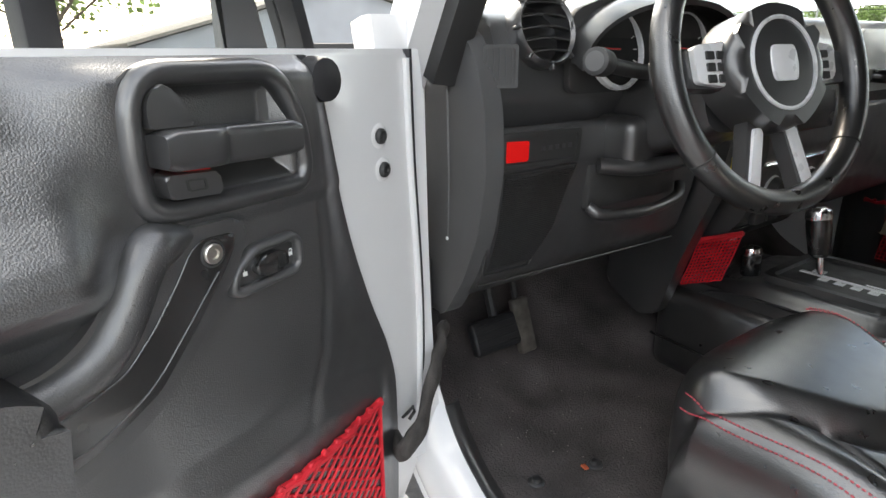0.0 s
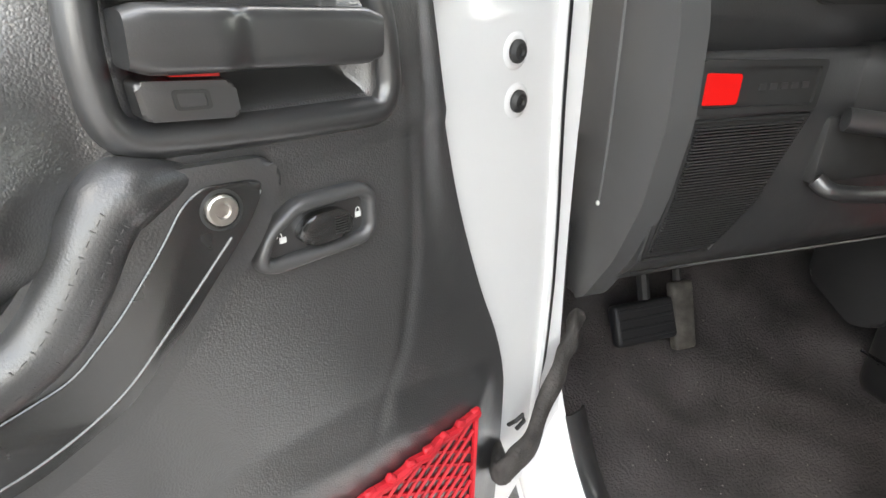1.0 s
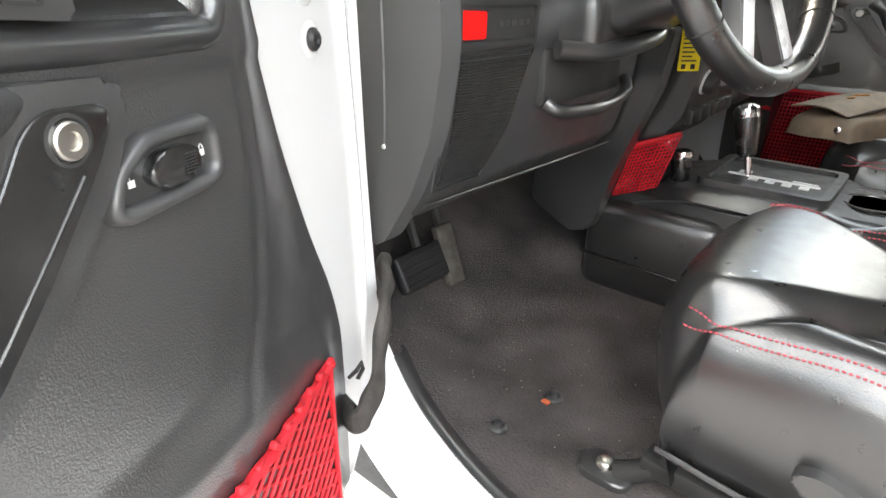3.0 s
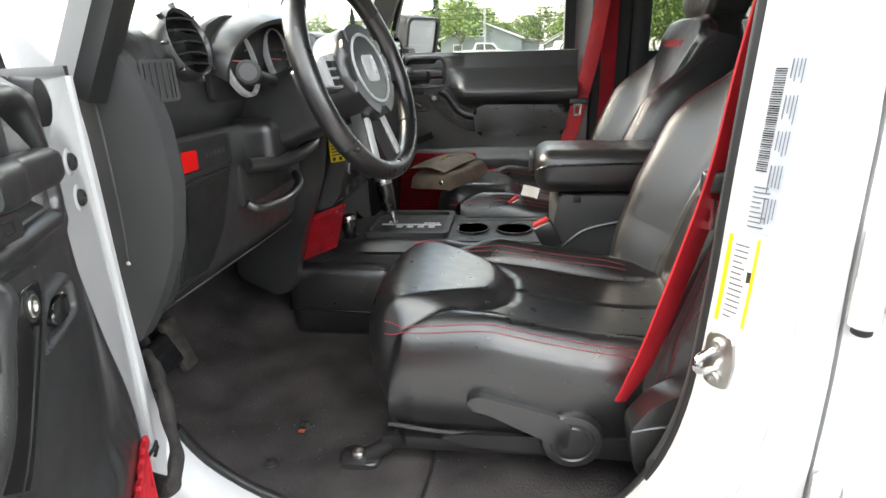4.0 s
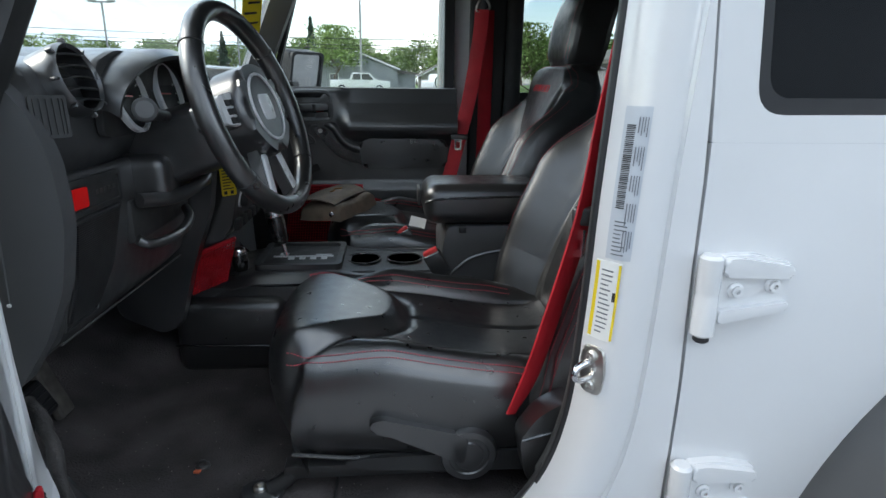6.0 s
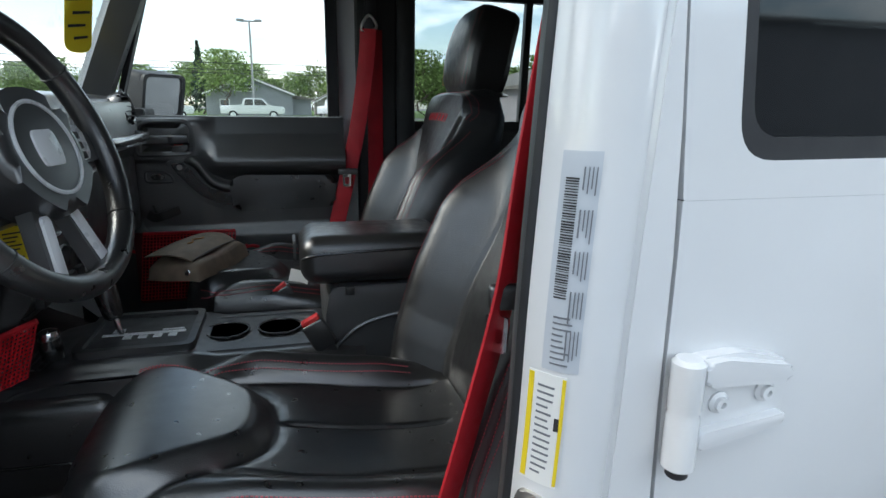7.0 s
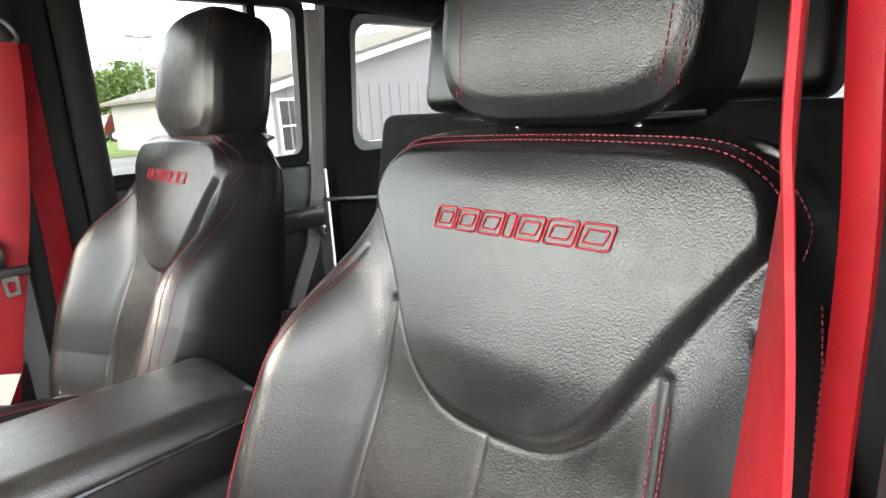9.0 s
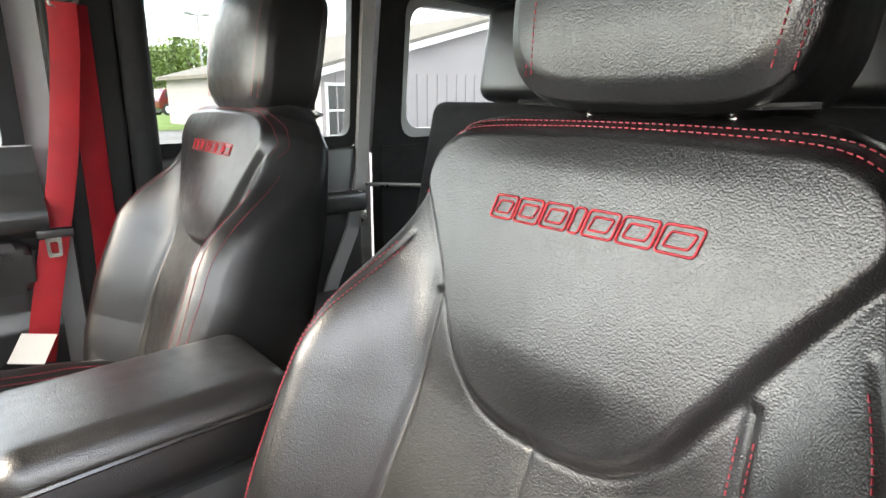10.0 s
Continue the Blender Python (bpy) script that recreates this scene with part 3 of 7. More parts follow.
def hinge(zc, slope):
    h = part("hinge_leaf", prism(rounded([(0.885, zc - 0.046), (0.981, zc - 0.028), (0.983, zc + 0.034), (0.93, zc + 0.046), (0.885, zc + 0.044)], 0.008), 0.013, axes((0, -0.02, 0), (1, 0, 0), (0, 0, 1), (0, -1, 0)), 0.005, 3), PAINT, rear, "white painted hinge leaf")
    part("rib", prism(rounded([(0.888, zc + 0.020), (0.978, zc + 0.016), (0.981, zc + 0.032), (0.908, zc + 0.044), (0.888, zc + 0.042)], 0.006), 0.010, axes((0, -0.0325, 0), (1, 0, 0), (0, 0, 1), (0, -1, 0)), 0.004, 3), PAINT, h)
    part("rib", prism(rounded([(0.888, zc - 0.042), (0.977, zc - 0.026), (0.979, zc - 0.014), (0.888, zc - 0.024)], 0.005), 0.010, axes((0, -0.0325, 0), (1, 0, 0), (0, 0, 1), (0, -1, 0)), 0.004, 3), PAINT, h)
    part("knuckle", lathe([(0.011, 0), (0.0145, 0.003), (0.0145, 0.052), (0.0135, 0.056), (0.0145, 0.060), (0.0145, 0.102), (0.011, 0.106)], axes((0.872, -0.037, zc - 0.058), (1, 0, 0), (0, 1, 0), (0, 0, 1)), 18), PAINT, h, "white hinge knuckle")
    part("pin", lathe([(0.008, 0), (0.010, 0.002), (0.010, 0.007), (0.008, 0.009)], axes((0.872, -0.037, zc - 0.066), (1, 0, 0), (0, 1, 0), (0, 0, 1)), 14), RUBBER, h, "dark hinge pin")
    for x, z in ((0.910, zc + 0.000), (0.958, zc + 0.006)):
        part("bolt", lathe([(0.0105, 0), (0.0105, 0.003), (0.007, 0.005), (0.007, 0.009), (0.003, 0.009), (0.003, 0.005)], axes((x, -0.032, z), (1, 0, 0), (0, 0, 1), (0, -1, 0)), 16), PAINT, h, "painted hinge bolt")


hinge(1.005, 0)
hinge(0.71, 0)
part("door_handle", join(box((1.185, -0.06, 1.09), (1.32, -0.045, 1.12), 0.006, 3), box((1.19, -0.05, 1.095), (1.205, -0.015, 1.115), 0.004), box((1.30, -0.05, 1.095), (1.315, -0.015, 1.115), 0.004)), PLASTIC, rear, "black door handle")

# flare and rear tyre
flare = thing("fender_flare", (1.69, -0.08, 0.42), "textured black plastic rear wheel flare", "fender flare")
part("flare", join(sweep([Vector((x, -0.06, z)) for x, z in arc_pts(1.69, 0.42, 0.63, 60, 178, 36)], [(-0.045, -0.06), (0.07, -0.055), (0.075, -0.03), (0.05, 0.045), (0.02, 0.06), (-0.045, 0.06)], up=(0, 1, 0))), PLASTIC, flare, "black plastic flare")
for wx, wy, turn in ((1.69, 0.14, -1), (-0.95, 0.14, -1), (-0.95, 1.44, 1), (1.69, 1.44, 1)):
    WH = axes((wx, wy, 0.40), (1, 0, 0), (0, 0, 1) if turn < 0 else (0, 0, -1), (0, turn, 0))
    wheel = part("wheel", lathe([(0.03, 0.10), (0.19, 0.10), (0.20, 0.02), (0.03, 0.02)], WH, 24), DARK, body, "black off-road tyre on alloy wheel")
    part("tyre", lathe([(0.22, 0.0), (0.36, -0.01), (0.40, 0.02), (0.405, 0.12), (0.40, 0.20), (0.36, 0.235), (0.22, 0.23)], WH, 48), RUBBER, wheel, "black knobbly tyre")
    part("tread", join(*[box((-0.05, -0.012, -0.012), (0.05, 0.012, 0.012), 0.003, 1, WH @ Matrix.Rotation(2 * math.pi * k / 40, 4, 'Z') @ Matrix.Translation((0.402, 0, 0.06 if k % 2 else 0.16)) @ Matrix.Rotation(radians(90), 4, 'Y')) for k in range(40)]), RUBBER, wheel)
    part("rim", lathe([(0.05, 0.16), (0.09, 0.17), (0.20, 0.15), (0.225, 0.225), (0.235, 0.23)], WH, 40), SILVER, wheel)

# latch striker and labels on the white jamb
striker = thing("door_striker", (0.79, 0.055, 0.87), "zinc door latch striker on white jamb", "latch striker")
SN = Vector((-0.80, -0.60, 0)).normalized()
SF = facing((0.7505, -0.001, 0.885), SN)
part("plate", prism(rounded([(-0.015, -0.034), (0.015, -0.034), (0.019, 0.0), (0.015, 0.034), (-0.015, 0.034), (-0.019, 0.0)], 0.01), 0.005, SF, 0.002), STEEL, striker)
for b in (-0.021, 0.021):
    part("bolt", lathe([(0.008, 0.005), (0.008, 0.009), (0.006, 0.011), (0.003, 0.011), (0.003, 0.008)], SF @ Matrix.Translation((0, b, 0)), 14), STEEL, striker)
part("loop", tube(spline([Vector((0.750 + dx, -0.001 + dy, 0.885 + dz)) for dx, dy, dz in ((0.006, 0.004, -0.013), (-0.014, -0.006, -0.012), (-0.026, -0.012, -0.008), (-0.030, -0.014, 0.0), (-0.026, -0.012, 0.008), (-0.014, -0.006, 0.012), (0.006, 0.004, 0.013))], 5), 0.0048, 10), CHROME, striker, "bright latch loop")


def jamb_point(z, e):
    """A place on the jamb at a height, e from the line of the opening."""
    x = float(np.interp(z, [p.z for p in PIL], [p.x for p in PIL]))
    e -= 0.009
    return Vector((x + e, float(np.interp(e, [q[0] for q in JAMB], [q[1] for q in JAMB])), z))


def on_jamb(z0, z1, e0, e1, lift):
    def f(u, v):
        z = z0 + (z1 - z0) * v
        return jamb_point(z, e0 + (e1 - e0) * u) + Vector((-0.50, -0.86, 0)) * (lift + 0.0047)
    return thick(surface(f, 6, 10), 0.0005)


lab = thing("identification_label", (0.79, 0.05, 1.03), "long grey data label with printed bars", "label")
part("sheet", on_jamb(1.040, 1.226, 0.004, 0.028, 0.0), LABEL, lab)
for k in range(46):
    z = 1.205 - 0.0022 * k
    part("bar", on_jamb(z - (0.0005 + 0.0010 * random.random()), z, 0.0068, 0.0138, 0.0007), INK, lab)
for e in (0.0160, 0.0188, 0.0216, 0.0244):
    for k in range(5):
        z = 1.214 - 0.034 * k
        part("print_line", on_jamb(z - 0.016 - 0.012 * random.random(), z, e, e + 0.0009, 0.0007), FADED, lab)
for k in range(9):
    part("print_line", on_jamb(1.046 + 0.0052 * k, 1.0475 + 0.0052 * k, 0.008, 0.012 + 0.012 * random.random(), 0.0007), FADED, lab)
yl = thing("tyre_label", (0.79, 0.05, 0.91), "white and yellow tyre pressure label", "label")
part("sheet", on_jamb(0.930, 1.036, -0.002, 0.020, 0.0), WHITE_CARD, yl)
for e in (-0.0018, 0.0172):
    part("border", on_jamb(0.932, 1.034, e, e + 0.0026, 0.0007), YELLOW, yl)
part("border", on_jamb(0.985, 0.997, 0.0140, 0.0172, 0.0008), INK, yl)
for k in range(14):
    part("print_line", on_jamb(0.940 + 0.0064 * k, 0.9418 + 0.0064 * k, 0.003, 0.008 + 0.005 * random.random(), 0.0007), FADED, yl)

# ---- front doors ----
DOOR_OPEN = radians(67.2)
HINGE = Vector((-0.069, -0.083, 0))


def front_door(name, o, u, n, label, driver):
    """A front door: a runs from the hinge to the rear, z up, c from the trim into the cabin."""
    d = thing(name, o, label, "car door")
    M = axes(o, u, (0, 0, 1), n)
    L = 0.83 if driver else 0.80

    def at(c):
        return M @ Matrix.Translation((0, 0, c))
    # painted shell with its wide hinge flange
    shell = [(-0.020, 1.225), (-0.024, 1.09), (-0.034, 0.95), (-0.036, 0.85), (-0.030, 0.72), (-0.02, 0.65), (0.03, 0.60), (L, 0.60), (L, 1.225)]
    part("shell", prism(rounded(shell, 0.012, 4), 0.062, at(-0.075), 0.008, 3, True), PAINT, d, "white painted door shell")
    if driver:
        part("flange_fold", sweep(spline([M @ Vector(p) for p in ((-0.012, 1.215, -0.012), (-0.016, 1.09, -0.012), (-0.026, 0.95, -0.012), (-0.028, 0.85, -0.012), (-0.022, 0.72, -0.012))], 8), circle(0.005, 8), up=n), PAINT, d, "rolled white flange edge")

    # trim panel with its rolls and pocket
    edge = spline([(0.042, 0.62, 0), (0.038, 0.70, 0), (0.037, 0.79, 0), (0.040, 0.83, 0), (0.054, 0.88, 0), (0.079, 0.94, 0), (0.106, 1.02, 0), (0.124, 1.095, 0), (0.133, 1.143, 0), (0.146, 1.215, 0)], 8)
    ez, eu = [p.y for p in edge], [p.x for p in edge]
    fz, fu = [0.62, 0.76, 0.83, 0.888, 0.926, 1.0, 1.08, 1.168, 1.215], [0.33, 0.29, 0.237, 0.194, 0.176, 0.164, 0.165, 0.170, 0.176]

    def relief(uu, z):
        k = 0.0
        out = smooth01(uu, 0.352, 0.415)
        k += float(np.interp(z, [1.02, 1.05, 1.068, 1.080, 1.092, 1.104, 1.13, 1.17, 1.21, 1.22], [-0.012, 0.004, 0.028, 0.038, 0.040, 0.036, 0.018, -0.004, -0.018, -0.022])) * out
        k += (0.004 * smooth01(z, 1.085, 1.10) - 0.02 * smooth01(z, 1.195, 1.222) ** 2) * (1 - out)
        e, f = float(np.interp(z, ez, eu)), float(np.interp(z, fz, fu))
        k += 0.010 - 0.016 * (1 - smooth01(uu, e, f))
        k -= 0.0016 * math.exp(-((uu - f) / 0.006) ** 2) * smooth01(z, 0.80, 0.90)
        k += 0.012 * smooth01(0.862 - z + 0.35 * min(0.10, max(0.0, uu - 0.09)), 0.0, 0.045) * smooth01(uu, 0.05, 0.09)
        sink = min(smooth01(uu, 0.198, 0.222), 1 - smooth01(uu, 0.315, 0.338), smooth01(z, 1.115, 1.135), 1 - smooth01(z, 1.19, 1.207))
        k -= 0.018 * sink
        return k

    def panel(a, b):
        z = 0.62 + 0.600 * b
        e = float(np.interp(z, ez, eu))
        uu = e + (L - 0.005 - e) * a ** 1.25
        return M @ Vector((uu, z, relief(uu, z)))
    part("trim_panel", thick(surface(panel, 190, 180), 0.006), PANEL, d, "black grained door trim panel", angle=60)
    # latch handle in its bezel
    bo = rounded([(0.352, 1.213), (0.357, 1.150), (0.353, 1.104), (0.281, 1.101), (0.186, 1.101), (0.179, 1.116), (0.183, 1.165), (0.208, 1.213)], [0.045, 0.01, 0.022, 0.02, 0.014, 0.012, 0.02, 0.03], 6)
    mid = rounded([(0.3425, 1.2085), (0.347, 1.150), (0.344, 1.112), (0.281, 1.109), (0.1945, 1.1085), (0.187, 1.122), (0.1905, 1.165), (0.213, 1.2085)], [0.038, 0.01, 0.018, 0.02, 0.012, 0.012, 0.02, 0.025], 7)
    bez = part("handle_bezel", sweep([at(0.010) @ Vector((p.x, p.y, 0)) for p in mid], circle(1.0, 16, 0.0095, 0.0115), closed=True, up=n), PLASTIC, d, "black plastic handle bezel", angle=80)

    def scoop(p, q):
        a_, z_ = 0.196 + 0.141 * p, 1.117 + 0.087 * q
        dip = min(smooth01(p, 0.0, 0.22), 1 - smooth01(p, 0.90, 1.0), smooth01(q, 0.0, 0.30), 1 - smooth01(q, 0.90, 1.0))
        return M @ Vector((a_, z_, 0.012 - 0.018 * dip))
    part("recess", thick(surface(scoop, 40, 30), 0.003), DARK, bez, "moulded handle recess", angle=70)
    # the shade round the bezel is drawn as an ink-dark tube
    part("shadow_gap", tube([at(0.0115) @ Vector((p.x, p.y, 0)) for p in bo], 0.0022, 6, True), INK, bez, "dark line for the shade round the bezel")
    def lever_section(s_):
        w = 0.0146 * min(1.0, 0.80 + 3.0 * min(s_, 1 - s_))
        dp = 0.0105 + 0.0035 * (1 - smooth01(s_, 0.30, 0.42))
        return [(math.copysign(abs(math.cos(t)) ** 0.45, math.cos(t)) * w, math.copysign(abs(math.sin(t)) ** 0.45, math.sin(t)) * dp) for t in np.linspace(0, 2 * math.pi, 28, endpoint=False)]
    part("lever", sweep([at(0.0215 + 0.0030 * (1 - smooth01(q, 0.30, 0.42))) @ Vector((0.335 - 0.132 * q, 1.1572 - 0.0045 * q, 0)) for q in np.linspace(0, 1, 34)], lever_section, up=n), PLASTIC, bez, "black pull lever", angle=60)
    part("thumb_rest", prism(rounded([(0.336, 1.172), (0.336, 1.192), (0.322, 1.205), (0.306, 1.188), (0.300, 1.172)], [0.003, 0.012, 0.012, 0.010, 0.004], 5), 0.030, at(-0.008), 0.004, 3), PLASTIC, bez, "grey curved thumb rest")
    part("lock_toggle", prism(rounded([(0.333, 1.140), (0.288, 1.137), (0.286, 1.119), (0.331, 1.122)], 0.004), 0.030, at(-0.004), 0.006, 4), PLASTIC, bez, "black lock toggle")
    part("lock_mark", prism([(0.316, 1.1445), (0.293, 1.1430), (0.293, 1.1385), (0.316, 1.1400)], 0.024, at(-0.002)), RED_PLASTIC, bez, "red unlocked mark")
    part("door_symbol", ring(rounded([(0.318, 1.1350), (0.301, 1.1340), (0.300, 1.1250), (0.317, 1.1258)], 0.002, 3), rounded([(0.316, 1.1335), (0.303, 1.1325), (0.302, 1.1265), (0.315, 1.1272)], 0.0015, 3), 0.0010, at(0.0259)), DARK, bez, "moulded door symbol")
    # grab handle with its strip and two bolts
    grip = [(0.264, 1.084), (0.274, 1.096), (0.348, 1.099), (0.366, 1.094), (0.384, 1.070), (0.403, 1.047), (0.427, 1.033), (0.50, 1.026), (0.50, 0.940), (0.44, 0.940), (0.398, 0.949), (0.356, 0.970), (0.316, 1.012), (0.282, 1.050)]
    gr = part("grab_handle", prism(rounded(grip, 0.016, 5), 0.022, at(0.0), 0.012, 5), GRIP, d, "black moulded grab handle")
    spine = spline([(0.312, 1.0925, 0), (0.344, 1.0895, 0), (0.358, 1.078, 0), (0.374, 1.052, 0), (0.392, 1.030, 0), (0.420, 1.0155, 0), (0.455, 1.011, 0), (0.497, 1.009, 0)], 10)

    def roll(s):
        w = 0.0135 * smooth01(s, -0.02, 0.14)
        return [(x, y) for x, y in circle(1.0, 16, 0.004 + w * 1.05, 0.006 + w * 1.1)]
    part("grip_roll", sweep([at(0.0135) @ p for p in spine], roll, up=n), GRIP, gr, "rounded textured grip")
    strip = [(0.277, 1.085), (0.310, 1.087), (0.321, 1.080), (0.335, 1.060), (0.358, 1.032), (0.384, 1.008), (0.422, 0.997), (0.49, 0.992), (0.49, 0.953), (0.44, 0.956), (0.407, 0.963), (0.363, 0.983), (0.329, 1.017), (0.29, 1.062)]
    part("strip", prism(rounded(strip, 0.010, 5), 0.006, at(0.0185), 0.002, 2), GLOSS, gr, "glossy black strip")
    inner = [(0.300, 1.058), (0.336, 1.020), (0.369, 0.989), (0.410, 0.970), (0.45, 0.964), (0.485, 0.961)]
    part("rib", tube([at(0.0243) @ p for p in spline([Vector((a, b, 0)) for a, b in inner], 6)], 0.0009, 6), GLOSS, gr, "raised glossy rib")
    part("strip_rim", tube([at(0.0230) @ Vector((p.x, p.y, 0)) for p in rounded(strip, 0.010, 5)], 0.0008, 6, True), GLOSS, gr, "raised strip edge")
    for a, b in ((0.303, 1.074), (0.456, 0.975)):
        part("bolt_seat", lathe([(0.0112, 0), (0.0112, 0.0010), (0.0098, 0.0013), (0.0090, 0.0002)], at(0.0240) @ Matrix.Translation((a, b, 0)), 24), DARK, gr)
        part("bolt", lathe([(0.0082, 0), (0.0082, 0.002), (0.0073, 0.0030), (0.0042, 0.0030), (0.0036, 0.0012)], at(0.0240) @ Matrix.Translation((a, b, 0)), 24), STEEL, gr, "socket-head steel bolt")
    tread = bmesh.new()
    for k in range(16, len(spine) - 2, 2):
        t = (spine[k + 1] - spine[k - 1]).normalized()
        for j in (-1, 0, 1):
            c = spine[k] + Vector((-t.y, t.x, 0)) * 0.0052 * j
            flip = (k // 2 + j) % 2
            tread = join(tread, box((-0.0015, -0.0003, -0.0012), (0.0015, 0.0003, 0.00005), 0, 1, at(0.0134 + 0.0208 * (0.958 if j else 1.0)) @ Matrix.Translation(c) @ Matrix.Rotation(math.atan2(t.y, t.x) + (math.pi / 2 if flip else 0), 4, 'Z')))
    tagged(part("grip_pattern", tread, GRIP, gr, "moulded grip pattern"), kind="stuff")
    # arm rest pad
    part("armrest", prism(rounded([(0.440, 1.028), (0.474, 1.050), (0.76, 1.046), (0.76, 0.945), (0.452, 0.938)], [0.014, 0.03, 0.03, 0.02, 0.02], 6), 0.066 if driver else 0.045, at(0.0), 0.022, 5), PLAIN_LEATHER, d, "padded black arm rest")
    # lock switch
    si = rounded([(0.276, 1.037), (0.272, 1.047), (0.254, 1.058), (0.214, 1.059), (0.209, 1.055), (0.209, 1.038), (0.214, 1.034), (0.271, 1.032), (0.276, 1.034)], 0.005, 4)
    sm_ = rounded([(0.281, 1.0365), (0.276, 1.049), (0.256, 1.062), (0.2125, 1.063), (0.2055, 1.0575), (0.2055, 1.036), (0.212, 1.030), (0.2735, 1.028), (0.281, 1.0315)], 0.006, 4)
    sw = part("switch_bezel", sweep([at(0.012) @ Vector((p.x, p.y, 0)) for p in sm_], circle(1.0, 12, 0.0048, 0.0075), closed=True, up=n), SURROUND, d, "dark grey lock switch surround", angle=80)
    part("switch_plate", prism(si, 0.004, at(0.008)), PLASTIC, sw)
    ro = rounded([(0.260, 1.044), (0.251, 1.055), (0.228, 1.0555), (0.218, 1.046), (0.226, 1.0365), (0.252, 1.0355)], 0.008, 5)
    part("rocker", prism(ro, 0.009, at(0.010), 0.003, 3), GLOSS, sw, "glossy black rocker")
    for k in range(7):
        part("rib", box((-0.0045, -0.0004, 0), (0.0045, 0.0004, 0.0012), 0, 1, at(0.0187) @ Matrix.Translation((0.230, 1.0400 + 0.0017 * k, 0))), DARK, sw)
    for a, b, open_ in ((0.2660, 1.0435, 1), (0.2135, 1.0465, 0)):
        part("lock_symbol", join(box((-0.0021, -0.0028, 0), (0.0021, 0.0008, 0.0006), 0, 1, at(0.0121) @ Matrix.Translation((a, b, 0))),
                                 tube([at(0.0124) @ Vector((a + (0.002 if open_ else 0) + 0.0015 * math.cos(t), b + 0.001 + 0.0028 * math.sin(t), 0)) for t in np.linspace(0, math.pi, 8)], 0.0004, 5)), WHITE_CARD, sw, "white padlock symbol")
    # red cargo net over the lower pocket
    def hung(uu, z, c):
        return M @ Vector((uu, z, 0.003 + c + relief(uu, z)))
    net = part("pocket_net", tube([hung(0.096 + 0.42 * k / 40, 0.820 + 0.002 * math.sin(k * 1.7), 0.002 + 0.001 * math.sin(k * 2.3)) for k in range(41)], 0.0050, 8, up=(0.3, 0.3, 1)), NET, d, "red elastic net pocket")
    netting = bmesh.new()
    step = 0.0220
    for i in range(-12, 32):
        for sgn in (1, -1):
            pts = []
            for j in range(19):
                z = 0.818 - 0.0090 * j
                uu = 0.096 + step * i + sgn * 0.0125 * j + 0.0004 * math.sin(j * 2.1 + i)
                if 0.095 <= uu <= 0.50:
                    pts.append(hung(uu, z, 0.0006 * sgn))
            if len(pts) > 2:
                netting = join(netting, tube(pts, 0.0020, 5, up=(0.3, 0.3, 1)))
    tagged(part("netting", netting, NET, net, "crossing red cords"), kind="stuff")
    part("net_side", tube([hung(0.095, 0.820 - 0.17 * k / 8, 0.0) for k in range(9)], 0.003, 6, up=(1, 0, 0)), NET, net)
    part("net_knots", join(*[box((-0.005, -0.0035, -0.003), (0.005, 0.0035, 0.003), 0.0015, 1, at(0.006 + relief(0.10 + 0.021 * k, 0.82)) @ Matrix.Translation((0.100 + 0.021 * k, 0.8245, 0)) @ Matrix.Rotation(0.4 * (k % 3), 4, 'Z')) for k in range(19)]), NET, net, "knotted red edging")
    # hinge-side bolts, window frame and glass
    for b, a in ((1.131, 0.042), (1.092, 0.0375)):
        part("bolt_dimple", lathe([(0.0145, 0), (0.0120, 0.0015), (0.0105, 0.0015)], at(-0.0130) @ Matrix.Translation((a, b, 0)), 20), PAINT, d)
        part("hinge_bolt", lathe([(0.0092, 0), (0.0092, 0.003), (0.0065, 0.0055), (0.0038, 0.0055), (0.003, 0.0035)], at(-0.0120) @ Matrix.Translation((a, b, 0)), 18), DARK, d, "dark hinge bolt")
    lean = 0.30
    f0, f1, top = 0.128, 0.75, 1.60
    out = rounded([(f0 - 0.005, 1.19), (f1 + 0.035, 1.19), (f1 + 0.035, top + 0.03), (f0 - 0.005 + lean * (top - 1.19), top + 0.03)], 0.02, 6)
    inn = rounded([(f0 + 0.012, 1.205), (f1, 1.205), (f1, top), (f0 + 0.012 + lean * (top - 1.2), top)], 0.035, 6)
    part("window_frame", ring(out, inn, 0.035, at(-0.050), 0.005), RUBBER, d, "black window frame")
    if driver:
        part("glass_run", prism([(0.355, 1.19), (0.378, 1.19), (0.378, 1.62), (0.355, 1.62)], 0.02, at(-0.046), 0.003), RUBBER, d)
        part("sail_trim", prism([(0.165, 1.19), (0.222, 1.19), (0.222, 1.60), (0.262, 1.60)], 0.012, at(-0.046), 0.003), GREY_PANEL, d, "dark grey window sail trim")
    part("pane", prism(inn, 0.004, at(-0.040)), CLEAR, d, "clear door glass").visible_shadow = False
    part("belt_seal", tube([M @ Vector((0.15 + 0.63 * k / 10, 1.214, -0.016)) for k in range(11)], 0.007, 8), RUBBER, d)
    return d, M


